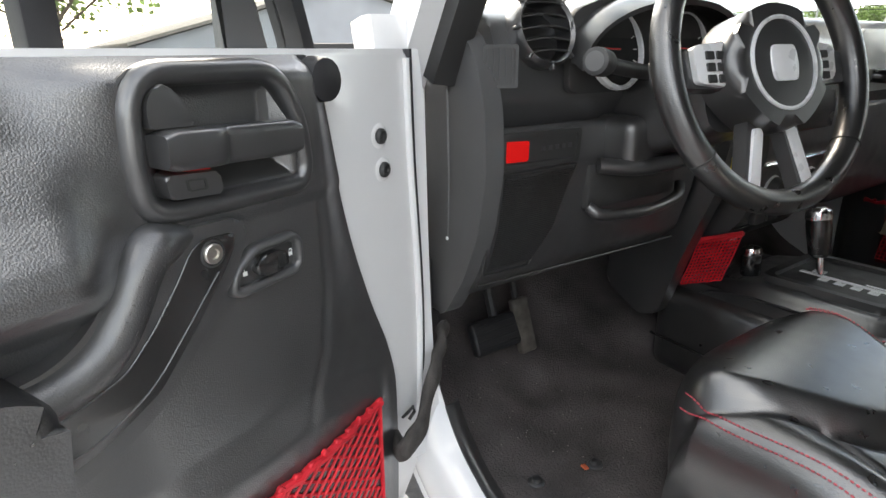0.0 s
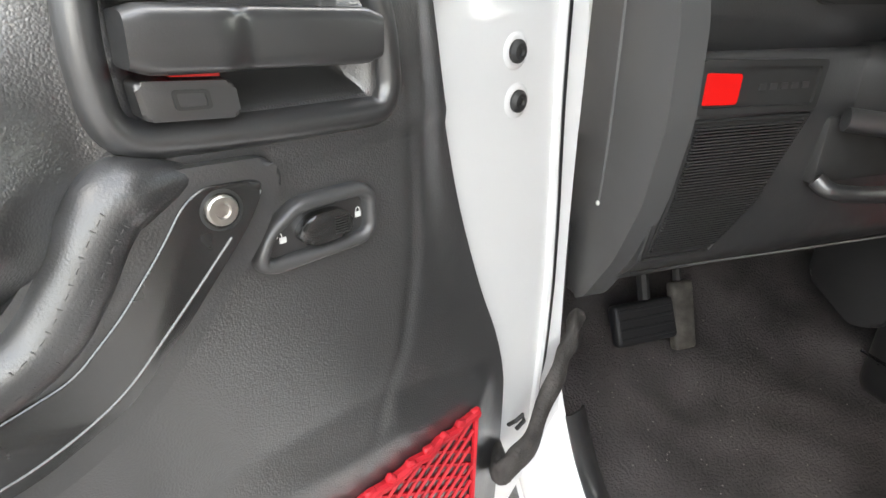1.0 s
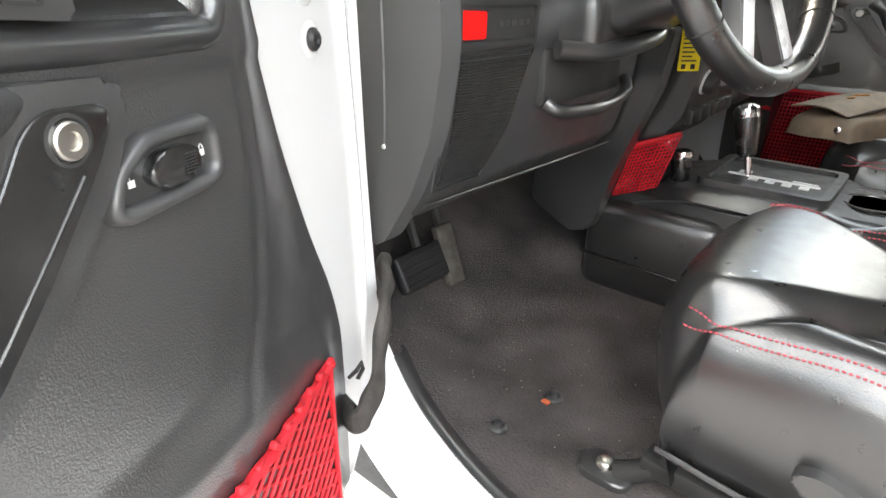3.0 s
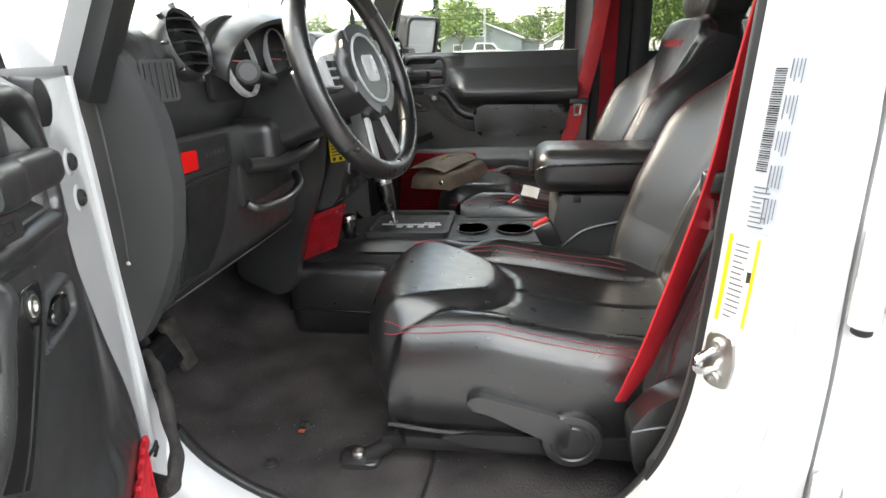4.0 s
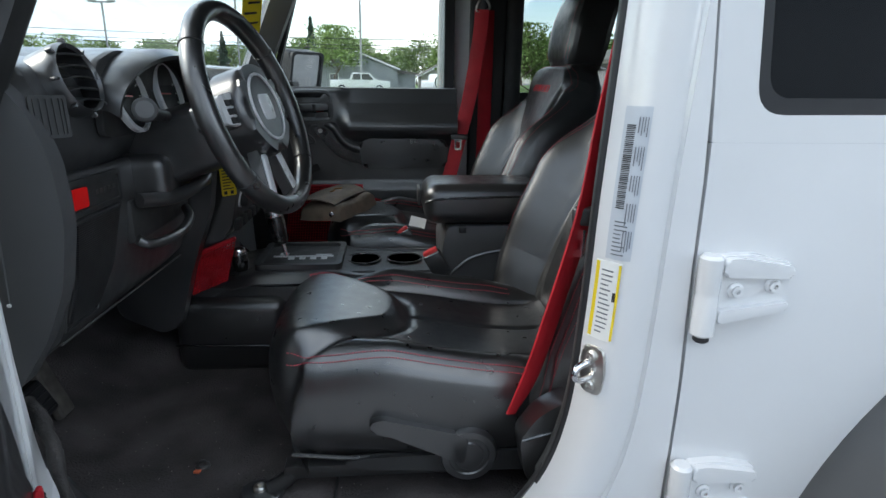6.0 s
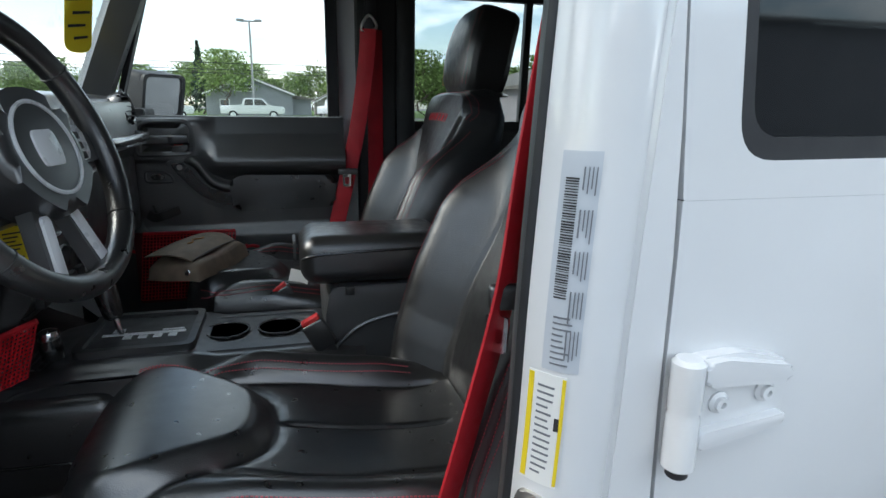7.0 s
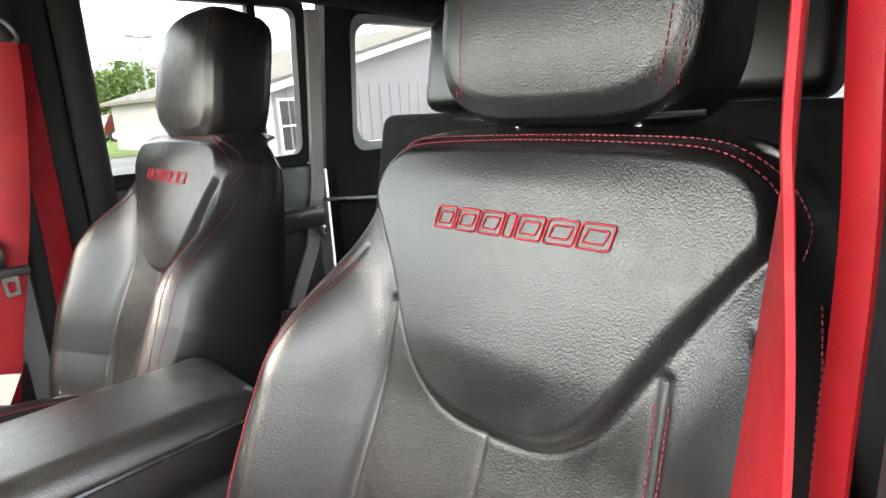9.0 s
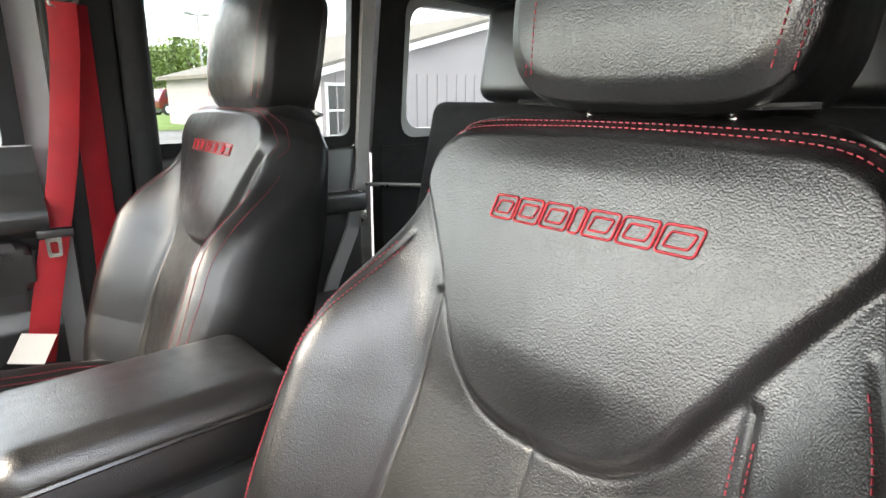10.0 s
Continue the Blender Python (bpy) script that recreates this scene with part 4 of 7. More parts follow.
cd, sd = math.cos(DOOR_OPEN), math.sin(DOOR_OPEN)
ddoor, DM = front_door("driver_door", HINGE + Vector((sd, cd, 0)) * 0.131, Vector((cd, -sd, 0)), Vector((sd, cd, 0)), "open white driver's door with black trim", True)
front_door("passenger_door", Vector((-0.070, 1.492, 0)), Vector((1, 0, 0)), Vector((0, -1, 0)), "closed passenger door with black trim", False)
part("end_plug", lathe([(0.020, 0), (0.022, 0.004), (0.020, 0.022), (0.008, 0.026)], DM @ Matrix.Translation((0.146, 1.197, -0.012)), 18), RUBBER, ddoor, "black rubber plug")

# black check strap and wiring boot between door and body, seal line at the hinge gap
boot = thing("wiring_boot", (0.07, -0.05, 0.79), "crumpled black fabric door wiring boot", "wiring boot")
bp = spline([DM @ Vector((0.035, 0.715, -0.012)), Vector((0.100, -0.085, 0.735)), Vector((0.088, -0.050, 0.752)), Vector((0.055, -0.005, 0.80)), Vector((0.030, 0.024, 0.822)), Vector((0.0, 0.05, 0.832))], 10)
part("sleeve", sweep(bp, lambda s: [(x * (1 + 0.25 * math.sin(31 * s + 3 * x * 100)), y * (1 + 0.2 * math.sin(23 * s))) for x, y in circle(0.011, 10, 0.75, 1.5)], up=(0, 0, 1)), mat("worn_black_fabric", (0.05, 0.045, 0.042), 0.85, grain=0.002, grain_size=0.004, patch=0.4, patch_size=0.02), boot, angle=70)
part("clip", tube([DM @ Vector(p) for p in [(0.020, 0.745, -0.010), (0.020, 0.757, 0.000), (0.012, 0.762, 0.002), (0.009, 0.752, 0.002), (0.016, 0.742, -0.002)]], 0.0024, 6), INK, boot, "dark metal clip")
gap = [DM @ Vector((a, b, -0.02)) for a, b in ((-0.026, 1.225), (-0.030, 1.09), (-0.040, 0.95), (-0.042, 0.85), (-0.036, 0.72))]
part("hinge_gap_seal", tube(spline(gap, 8), 0.006, 8, up=(1, 0, 0)), RUBBER, body, "black hinge gap seal")
post = spline([(-0.030, -0.022, 1.26), (-0.016, -0.020, 1.18), (-0.012, -0.019, 1.12), (-0.010, -0.018, 0.95), (-0.004, -0.016, 0.80), (0.006, -0.014, 0.72), (0.02, -0.012, 0.66)], 8)
part("hinge_pillar", sweep(post, [(-0.034, -0.026), (0.022, -0.026), (0.030, -0.018), (0.032, 0.018), (0.026, 0.026), (-0.034, 0.026)], up=(1, 0, 0)), PAINT, body, "white hinge pillar")

# passenger mirror outside
mir = thing("wing_mirror", (0.12, 1.66, 1.2), "black wing mirror with silver glass", "mirror")
MF = facing((0.150, 1.76, 1.285), (0.80, -0.6, -0.22))
part("housing", prism(rounded([(-0.085, -0.075), (0.085, -0.075), (0.085, 0.07), (-0.085, 0.07)], 0.025), 0.06, MF @ Matrix.Translation((0, 0, -0.06)), 0.02, 3, False), RUBBER, mir)
part("rim", ring(rounded([(-0.087, -0.077), (0.087, -0.077), (0.087, 0.072), (-0.087, 0.072)], 0.025), rounded([(-0.075, -0.066), (0.075, -0.066), (0.075, 0.061), (-0.075, 0.061)], 0.02), 0.012, MF, 0.004), RUBBER, mir)
part("mirror_glass", prism(rounded([(-0.075, -0.066), (0.075, -0.066), (0.075, 0.061), (-0.075, 0.061)], 0.02), 0.003, MF @ Matrix.Translation((0, 0, 0.002))), mat("mirror", (0.55, 0.57, 0.58), 0.02, metal=1.0, patch=0.01, rough_var=0.01), mir)
part("arm", box((0.08, 1.59, 1.215), (0.13, 1.73, 1.245), 0.01), RUBBER, mir)
# ---- front seats ----
LEAN = radians(18)
UPV, NRM = Vector((math.sin(LEAN), 0, math.cos(LEAN))), Vector((-math.cos(LEAN), 0, math.sin(LEAN)))
SEAT_Y = 0.350
BACK0 = Vector((0.787, SEAT_Y, 0.733))
BW = ([-0.02, 0.0, 0.10, 0.20, 0.30, 0.40, 0.46, 0.52, 0.56, 0.59, 0.61, 0.622], [0.225, 0.240, 0.258, 0.265, 0.263, 0.250, 0.238, 0.221, 0.206, 0.184, 0.155, 0.122])
half = [(0.0, 0.343), (0.035, 0.344), (0.068, 0.353), (0.100, 0.378), (0.124, 0.415), (0.150, 0.460), (0.176, 0.500), (0.194, 0.530), (0.190, 0.562), (0.162, 0.586), (0.115, 0.593), (0.0, 0.596)]
PAD = spline([(a, h, 0) for a, h in half] + [(-a, h, 0) for a, h in half[-2:0:-1]], 5, closed=True)
CPH = [(0.516, 0.0), (0.510, 0.05), (0.486, 0.088), (0.42, 0.132), (0.35, 0.168), (0.30, 0.178), (0.268, 0.160), (0.255, 0.08), (0.252, 0.0)]
CPAD = spline([(x, a, 0) for x, a in CPH] + [(x, -a, 0) for x, a in CPH[-2:0:-1]], 5, closed=True)


def dist_line(pa, pb, line, closed=False):
    """The distance of every grid point to a line of points, and for closed lines its sign: inside is positive."""
    p = np.array([(q[0], q[1]) for q in line])
    a, b = (p, np.roll(p, -1, 0)) if closed else (p[:-1], p[1:])
    best = np.full(pa.shape, 9.0)
    inside = np.zeros(pa.shape, bool)
    for (ax, ay), (bx, by) in zip(a, b):
        dx, dy = bx - ax, by - ay
        t = np.clip(((pa - ax) * dx + (pb - ay) * dy) / (dx * dx + dy * dy + 1e-12), 0, 1)
        best = np.minimum(best, np.hypot(pa - ax - t * dx, pb - ay - t * dy))
        if closed:
            cross = (ay > pb) != (by > pb)
            with np.errstate(divide="ignore", invalid="ignore"):
                inside ^= cross & (pa < (bx - ax) * (pb - ay) / (by - ay + 1e-12) + ax)
    return np.where(inside, best, -best) if closed else best


def sm(x, a, b):
    t = np.clip((x - a) / (b - a), 0, 1)
    return t * t * (3 - 2 * t)


def mesh_grid(co):
    """A bmesh from an array rows x columns x 3."""
    r, c, _ = co.shape
    idx = np.arange(r * c).reshape(r, c)
    faces = np.stack([idx[:-1, :-1], idx[:-1, 1:], idx[1:, 1:], idx[1:, :-1]], -1).reshape(-1, 4)
    me = bpy.data.meshes.new("tmp")
    me.from_pydata(co.reshape(-1, 3).tolist(), [], faces.tolist())
    bm = bmesh.new()
    bm.from_mesh(me)
    bpy.data.meshes.remove(me)
    return bm


def back_seams():
    out = {"deep": [], "fine": []}
    for s in (1, -1):
        out["deep"].append(spline([(s * 0.140, 0.43, 0), (s * 0.142, 0.36, 0), (s * 0.144, 0.25, 0), (s * 0.140, 0.12, 0), (s * 0.120, 0.0, 0)], 6))
        out["fine"].append(spline([(s * 0.190, 0.478, 0), (s * 0.213, 0.42, 0), (s * 0.231, 0.34, 0), (s * 0.240, 0.24, 0), (s * 0.239, 0.12, 0), (s * 0.228, 0.0, 0)], 6))
    out["fine"].append(spline([(0.002, 0.352, 0), (0.002, 0.28, 0), (0.004, 0.15, 0), (0.004, 0.0, 0)], 6))
    return out


SEAMS = back_seams()


def back_depth(a, h):
    w = np.interp(h, *BW)
    r = np.abs(a) / w
    inner = np.interp(h, [0, 0.15, 0.3, 0.45], [0.10, 0.125, 0.135, 0.15])
    d = 0.088 * sm(np.abs(a), inner, inner + 0.085) * (1 - sm(h, 0.33, 0.54))
    d += 0.012 * sm(h, 0.0, 0.12) * (1 - sm(h, 0.2, 0.36))
    d -= (0.038 + 0.022 * sm(h, 0.40, 0.55)) * np.clip((r - 0.84) / 0.16, 0, 1) ** 2.2
    pad = dist_line(a, h, PAD, True)
    d += 0.012 * sm(pad, -0.002, 0.015) - 0.0015 * np.exp(-((pad - 0.001) / 0.003) ** 2)
    d += 0.010 * np.exp(-(a / 0.12) ** 2) * sm(h, 0.34, 0.42) * (1 - sm(h, 0.55, 0.62))
    for line in SEAMS["deep"]:
        g = dist_line(a, h, line)
        d -= 0.0045 * np.exp(-(g / 0.0045) ** 2)
    for line in SEAMS["fine"]:
        g = dist_line(a, h, line)
        d -= 0.0018 * np.exp(-(g / 0.0026) ** 2)
    d -= 0.055 * sm(h, 0.578, 0.624) ** 2
    return d


def on_back(a, h, lift=0.0012):
    d = float(back_depth(np.array([[a]]), np.array([[h]]))[0, 0]) + lift
    return BACK0 + UPV * h + NRM * d + Vector((0, a, 0))


def stitches(points, dash=0.0038, gap=0.0009, r=0.00042):
    """Short thread dashes along points."""
    verts, faces = [], []
    acc, on = 0.0, True
    seg = []

    def flush():
        if len(seg) > 1:
            p, q = seg[0], seg[-1]
            t = (q - p).normalized()
            s = t.cross(Vector((0.3, 0.5, 0.8))).normalized() * r
            n = t.cross(s).normalized() * r
            k = len(verts)
            for c in (p, q):
                verts.extend([c + s + n, c - s + n, c - s - n, c + s - n])
            for i in range(4):
                faces.append((k + i, k + (i + 1) % 4, k + 4 + (i + 1) % 4, k + 4 + i))
            faces.extend([(k, k + 1, k + 2, k + 3), (k + 4, k + 5, k + 6, k + 7)])
    fine = []
    for p, q in zip(points, points[1:]):
        n = max(1, int((q - p).length / 0.001))
        fine += [p.lerp(q, i / n) for i in range(n)]
    last = fine[0]
    for p in fine:
        acc += (p - last).length
        last = p
        if on:
            seg.append(p)
        if acc > (dash if on else gap):
            if on:
                flush()
            seg, on, acc = [], not on, 0.0
    me = bpy.data.meshes.new("tmp")
    me.from_pydata(verts, [], faces)
    bm = bmesh.new()
    bm.from_mesh(me)
    bpy.data.meshes.remove(me)
    return bm


def offset_line(line, d):
    out = []
    for k, p in enumerate(line):
        t = (line[min(k + 1, len(line) - 1)] - line[max(k - 1, 0)]).normalized()
        out.append(p + Vector((-t.y, t.x, 0)) * d)
    return out


# cushion
CUX = [(0.318, 0.655), (0.292, 0.668), (0.273, 0.70), (0.264, 0.74), (0.266, 0.785), (0.280, 0.818), (0.306, 0.838), (0.345, 0.845), (0.40, 0.842), (0.47, 0.830), (0.56, 0.812), (0.65, 0.798), (0.74, 0.792), (0.80, 0.80)]
CPROF = spline([(x, 0, z) for x, z in CUX], 10)
CW = ([0.26, 0.30, 0.36, 0.5, 0.7, 0.8], [0.168, 0.178, 0.186, 0.194, 0.197, 0.192])


def cushion_height(x, a, zc):
    w = np.interp(x, *CW)
    r = np.abs(a) / w
    z = zc + (0.028 + 0.022 * sm(a, 0.0, 0.1)) * sm(np.abs(a), 0.115, 0.175) * sm(x, 0.36, 0.50) * (1 - 0.4 * sm(x, 0.66, 0.8))
    z -= 0.034 * np.clip((r - 0.70) / 0.30, 0, 1) ** 2.0
    pad = dist_line(x, a, CPAD, True)
    up = sm(zc, 0.70, 0.80)
    z += up * (0.020 * sm(pad, -0.003, 0.032) - 0.005 * np.exp(-(pad / 0.006) ** 2))
    for line in CSEAMS:
        z -= up * 0.006 * np.exp(-(dist_line(x, a, line) / 0.005) ** 2)
    return z


CSEAMS = [spline([(0.530, 0.0, 0), (0.60, -0.004, 0), (0.76, -0.006, 0)], 6)] + [spline([(0.45, s * 0.118, 0), (0.55, s * 0.128, 0), (0.66, s * 0.126, 0), (0.77, s * 0.12, 0)], 6) for s in (1, -1)]


def front_seat():
    s = thing("front_seat", (0.5, SEAT_Y, 0.60), "black leather bucket seat with red stitching", "car seat", "front seats")
    # backrest
    hs = np.concatenate([np.linspace(-0.02, 0.56, 230), np.linspace(0.5625, 0.622, 30)])
    ss = np.linspace(-1, 1, 221)
    h, q = np.meshgrid(hs, ss, indexing="ij")
    w = np.interp(h, *BW)
    a = q * w
    d = back_depth(a, h)
    co = np.zeros((*h.shape, 3))
    for k in range(3):
        co[..., k] = BACK0[k] + UPV[k] * h + NRM[k] * d
    co[..., 1] += a
    left, right = [], []
    deep = np.interp(hs, [0, 0.4, 0.56, 0.622], [0.125, 0.115, 0.10, 0.07])
    for f, grow in ((0.25, 0.006), (0.55, 0.006), (0.8, 0.0), (0.95, -0.012), (1.0, -0.03)):
        for bag, sgn, col in ((left, -1, 0), (right, 1, -1)):
            e = co[:, col].copy()
            back = d[:, col] + f * (-deep - d[:, col])
            for k in range(3):
                e[:, k] = BACK0[k] + UPV[k] * hs + NRM[k] * back
            e[:, 1] += sgn * (np.interp(hs, *BW) + grow)
            bag.append(e)
    full = np.stack(left[::-1] + [co[:, k] for k in range(co.shape[1])] + right, 1)
    bm = mesh_grid(full)
    bm.verts.ensure_lookup_table()
    c = full.shape[1]
    bm.faces.new([bm.verts[(len(hs) - 1) * c + k] for k in range(c)])
    n = len(hs)
    for j in range(n - 1):
        bm.faces.new((bm.verts[j * c], bm.verts[(j + 1) * c], bm.verts[(j + 1) * c + c - 1], bm.verts[j * c + c - 1]))
    bm.faces.new([bm.verts[k] for k in range(c)][::-1])
    back = part("backrest", bm, LEATHER, s, "grained black leather backrest", angle=70)
    st = bmesh.new()
    for line in (SEAMS["fine"][0], SEAMS["fine"][1], SEAMS["deep"][1]):
        for o in (-0.0045, 0.0045):
            st = join(st, stitches([on_back(p.x, p.y) for p in offset_line(line, o) if p.y < 0.47 and (abs(p.x) > 0.16 or p.y < 0.415)]))
    top = spline([(0.201, 0.520, 0), (0.198, 0.548, 0), (0.178, 0.576, 0), (0.140, 0.5925, 0), (0.07, 0.597, 0), (0.0, 0.598, 0), (-0.07, 0.597, 0), (-0.140, 0.5925, 0), (-0.178, 0.576, 0), (-0.198, 0.548, 0), (-0.201, 0.520, 0)], 8)
    for o in (-0.003, 0.004):
        st = join(st, stitches([on_back(p.x, p.y) for p in offset_line(top, o)]))
    for sgn in (1, -1):
        st = join(st, stitches([on_back(sgn * (float(np.interp(x, *BW)) * 0.955), x) for x in np.linspace(0.02, 0.50, 50)]))
    tagged(part("stitching", st, THREAD, back, "red double stitching"), kind="stuff")
    # embroidered wordmark as plain outlined blocks
    x = 0.086
    for k, wd in enumerate((0.0275, 0.0275, 0.0275, 0.012, 0.0275, 0.0285, 0.029)):
        p0, p1 = x, x - wd + 0.003
        hh, sl = 0.0095, -0.004
        loop = []
        for aa, bb in rounded([(p0, -hh), (p1, -hh), (p1 + sl, hh), (p0 + sl, hh)], 0.003, 3):
            loop.append(on_back(aa, 0.519 + bb, 0.0008))
        part("embroidered_block", sweep(loop, circle(0.0010, 6), closed=True, up=NRM), EMB, back, "red embroidered block outline")
        inner_loop = [on_back(aa, 0.519 + bb, 0.0006) for aa, bb in rounded([(p0 - 0.0045, -hh + 0.0045), (p1 + 0.0045, -hh + 0.0045), (p1 + sl + 0.0045, hh - 0.0045), (p0 + sl - 0.0045, hh - 0.0045)], 0.002, 3)]
        if wd > 0.02:
            part("embroidered_block", sweep(inner_loop, circle(0.0009, 6), closed=True, up=NRM), EMB, back, "red embroidered block outline")
        x -= wd
    # headrest
    hb = BACK0 + UPV * 0.622 + NRM * (-0.052)
    hu, hn = Vector((math.sin(radians(12)), 0, math.cos(radians(12)))), Vector((-math.cos(radians(12)), 0, math.sin(radians(12))))

    def head(u, v):
        ang = 2 * math.pi * u
        y, z = math.cos(ang), math.sin(ang)
        k = 4.2
        rad = (abs(y) ** k + abs(z) ** k) ** (-1 / k)
        fill = [0, 0.55, 0.86, 0.97, 1.0, 1.0, 0.985, 0.93, 0.75, 0.45, 0]
        dep = [0.056, 0.056, 0.052, 0.043, 0.028, -0.012, -0.038, -0.052, -0.058, -0.06, -0.06]
        x = v * 10
        i = min(9, int(x))
        f = x - i
        sc, de = fill[i] + (fill[i + 1] - fill[i]) * f, dep[i] + (dep[i + 1] - dep[i]) * f
        zz = z * rad * sc
        taper = 1 - 0.10 * max(0, zz)
        de += 0.012 * (1 - zz * zz) * (1 if de > 0 else 0) - 0.010 * max(0, zz) ** 2
        return hb + hu * (0.112 + 0.118 * zz) + Vector((0, 0.130 * y * rad * sc * taper, 0)) + hn * de
    bm = surface(head, 96, 60)
    hd = part("headrest", bm, LEATHER, s, "black leather headrest", angle=70)
    hst = bmesh.new()
    for sgn in (1, -1):
        out = 0.016 if sgn < 0 else 0.0
        for o in (0.0, 0.011):
            pts = [hb + hu * (0.112 + t) + Vector((0, sgn * (0.094 + o + 0.010 * math.cos(t * 12) - 0.012 + out) * (1 - 0.10 * max(0, t / 0.118)), 0)) + hn * (0.0595 - 0.16 * out + 0.012 * (1 - (t / 0.118) ** 2) * 0.6 - 0.006 * (o > 0) - 0.010 * max(0, t / 0.118) ** 2) for t in np.linspace(-0.095, 0.09, 40)]
            hst = join(hst, stitches(pts))
    tagged(part("stitching", hst, THREAD, hd, "red stitching"), kind="stuff")
    part("lower_seam", tube([hb + hu * (-0.003 + 0.004 * abs(t) / 0.12) + Vector((0, t, 0)) + hn * 0.028 for t in np.linspace(-0.125, 0.125, 12)], 0.0025, 6), PLAIN_LEATHER, hd)
    for y in (-0.062, 0.062):
        part("headrest_post", tube([hb + hu * z + Vector((0, y, 0)) for z in (-0.05, -0.01, 0.03)], 0.006, 10, up=(1, 0, 0)), CHROME, s, "chrome headrest post")
        part("post_collar", lathe([(0.016, 0), (0.016, 0.006), (0.011, 0.012), (0.007, 0.012)], facing(hb + hu * -0.026 + Vector((0, y, 0)), hu), 16), DARK, s)
    # cushion
    px, pz = np.array([p.x for p in CPROF]), np.array([p.z for p in CPROF])
    ss = np.linspace(-1, 1, 151)
    x, q = np.meshgrid(px, ss, indexing="ij")
    zc = np.repeat(pz[:, None], len(ss), 1)
    nose = 1 - sm(x, 0.27, 0.36)
    x = x + 0.055 * np.abs(q) ** 4 * nose
    a = q * np.interp(x, *CW)
    z = cushion_height(x, a, zc)
    co = np.stack([x, a + SEAT_Y, z], -1)
    sides = ([], [])
    for f, grow in ((0.03, 0.004), (0.10, 0.009), (0.3, 0.013), (0.6, 0.012), (0.85, 0.006), (1.0, -0.006)):
        for bag, sgn, col in ((sides[0], -1, 0), (sides[1], 1, -1)):
            e = co[:, col].copy()
            e[:, 2] = e[:, 2] + f * (np.minimum(0.648, e[:, 2]) - e[:, 2])
            e[:, 1] += sgn * grow
            bag.append(e)
    full = np.stack(sides[0][::-1] + [co[:, k] for k in range(co.shape[1])] + sides[1], 1)
    bm = mesh_grid(full)
    bm.verts.ensure_lookup_table()
    c = full.shape[1]
    for j in range(len(px) - 1):
        bm.faces.new((bm.verts[j * c], bm.verts[(j + 1) * c], bm.verts[(j + 1) * c + c - 1], bm.verts[j * c + c - 1]))
    bm.faces.new([bm.verts[(len(px) - 1) * c + k] for k in range(c)])
    cu = part("cushion", bm, PLAIN_LEATHER, s, "smooth black leather seat cushion", angle=70)
    cst = bmesh.new()

    def on_cushion(xx, aa, lift=0.0012):
        zc_ = float(np.interp(xx, px[45:], pz[45:]))
        return Vector((xx, SEAT_Y + aa, float(cushion_height(np.array([[xx]]), np.array([[aa]]), np.array([[zc_]]))[0, 0]) + lift))
    for sgn in (1, -1):
        for o in ((0.006, 0.014) if sgn < 0 else (0.046, 0.055)):
            pts = [on_cushion(xx, sgn * (float(np.interp(xx, *CW)) - o)) for xx in np.linspace(0.315, 0.74, 60)]
            cst = join(cst, stitches(pts, r=0.0009))
    tagged(part("stitching", cst, THREAD, cu, "red double stitching"), kind="stuff")
    part("piping", tube([Vector((xx, SEAT_Y - 0.196 - 0.002 * math.sin(xx * 9), 0.652 + 0.012 * (1 - sm(np.array(xx), 0.30, 0.42)))) for xx in np.linspace(0.318, 0.70, 20)], 0.004, 8), GLOSS, cu)
    # side shield, recline lever, rails and feet
    part("side_shield", prism(rounded([(0.40, 0.648), (0.44, 0.655), (0.70, 0.66), (0.79, 0.70), (0.79, 0.635), (0.70, 0.622), (0.45, 0.632)], 0.008), 0.03, axes((0, SEAT_Y - 0.174, 0), (1, 0, 0), (0, 0, 1), (0, -1, 0)), 0.006, 3), DARK, s, "black plastic side shield")
    lv = part("recline_lever", prism(rounded([(0.444, 0.728), (0.465, 0.736), (0.580, 0.706), (0.606, 0.694), (0.60, 0.645), (0.570, 0.660), (0.480, 0.704), (0.448, 0.712)], 0.01), 0.022, axes((0, SEAT_Y - 0.198, 0), (1, 0, 0), (0, 0, 1), (0, -1, 0)), 0.006, 3), PLASTIC, s, "black plastic recline lever")
    part("knob", lathe([(0.046, 0), (0.048, 0.006), (0.048, 0.020), (0.044, 0.027), (0.034, 0.028), (0.032, 0.0255), (0.026, 0.0255), (0.024, 0.028), (0.005, 0.028)], axes((0.606, SEAT_Y - 0.192, 0.662), (1, 0, 0), (0, 0, 1), (0, -1, 0)), 32), PLASTIC, lv, "round black pivot cap")
    for y in (SEAT_Y - 0.165, SEAT_Y + 0.165):
        part("rail", box((0.30, y - 0.018, 0.605), (0.80, y + 0.018, 0.63), 0.005), DARK, s, "black seat rail")
        part("leg", tube(spline([(0.335, y, 0.63), (0.30, y - 0.008, 0.60), (0.275, y - 0.012, 0.585)], 6), 0.014, 10, up=(0, 1, 0)), DARK, s)
        part("foot", prism(rounded([(-0.035, -0.026), (0.035, -0.026), (0.035, 0.026), (-0.035, 0.026)], 0.022), 0.012, axes((0.262, y - 0.012, 0.574), (1, 0, 0), (0, 1, 0), (0, 0, 1)), 0.004, 3), PLASTIC, s, "black foot cover")
        bolt((0.258, y - 0.012, 0.586), (0, 0, 1), 0.011, 0.008, STEEL, s)
        part("leg", box((0.74, y - 0.015, 0.57), (0.78, y + 0.015, 0.61), 0.004), DARK, s)
    return s


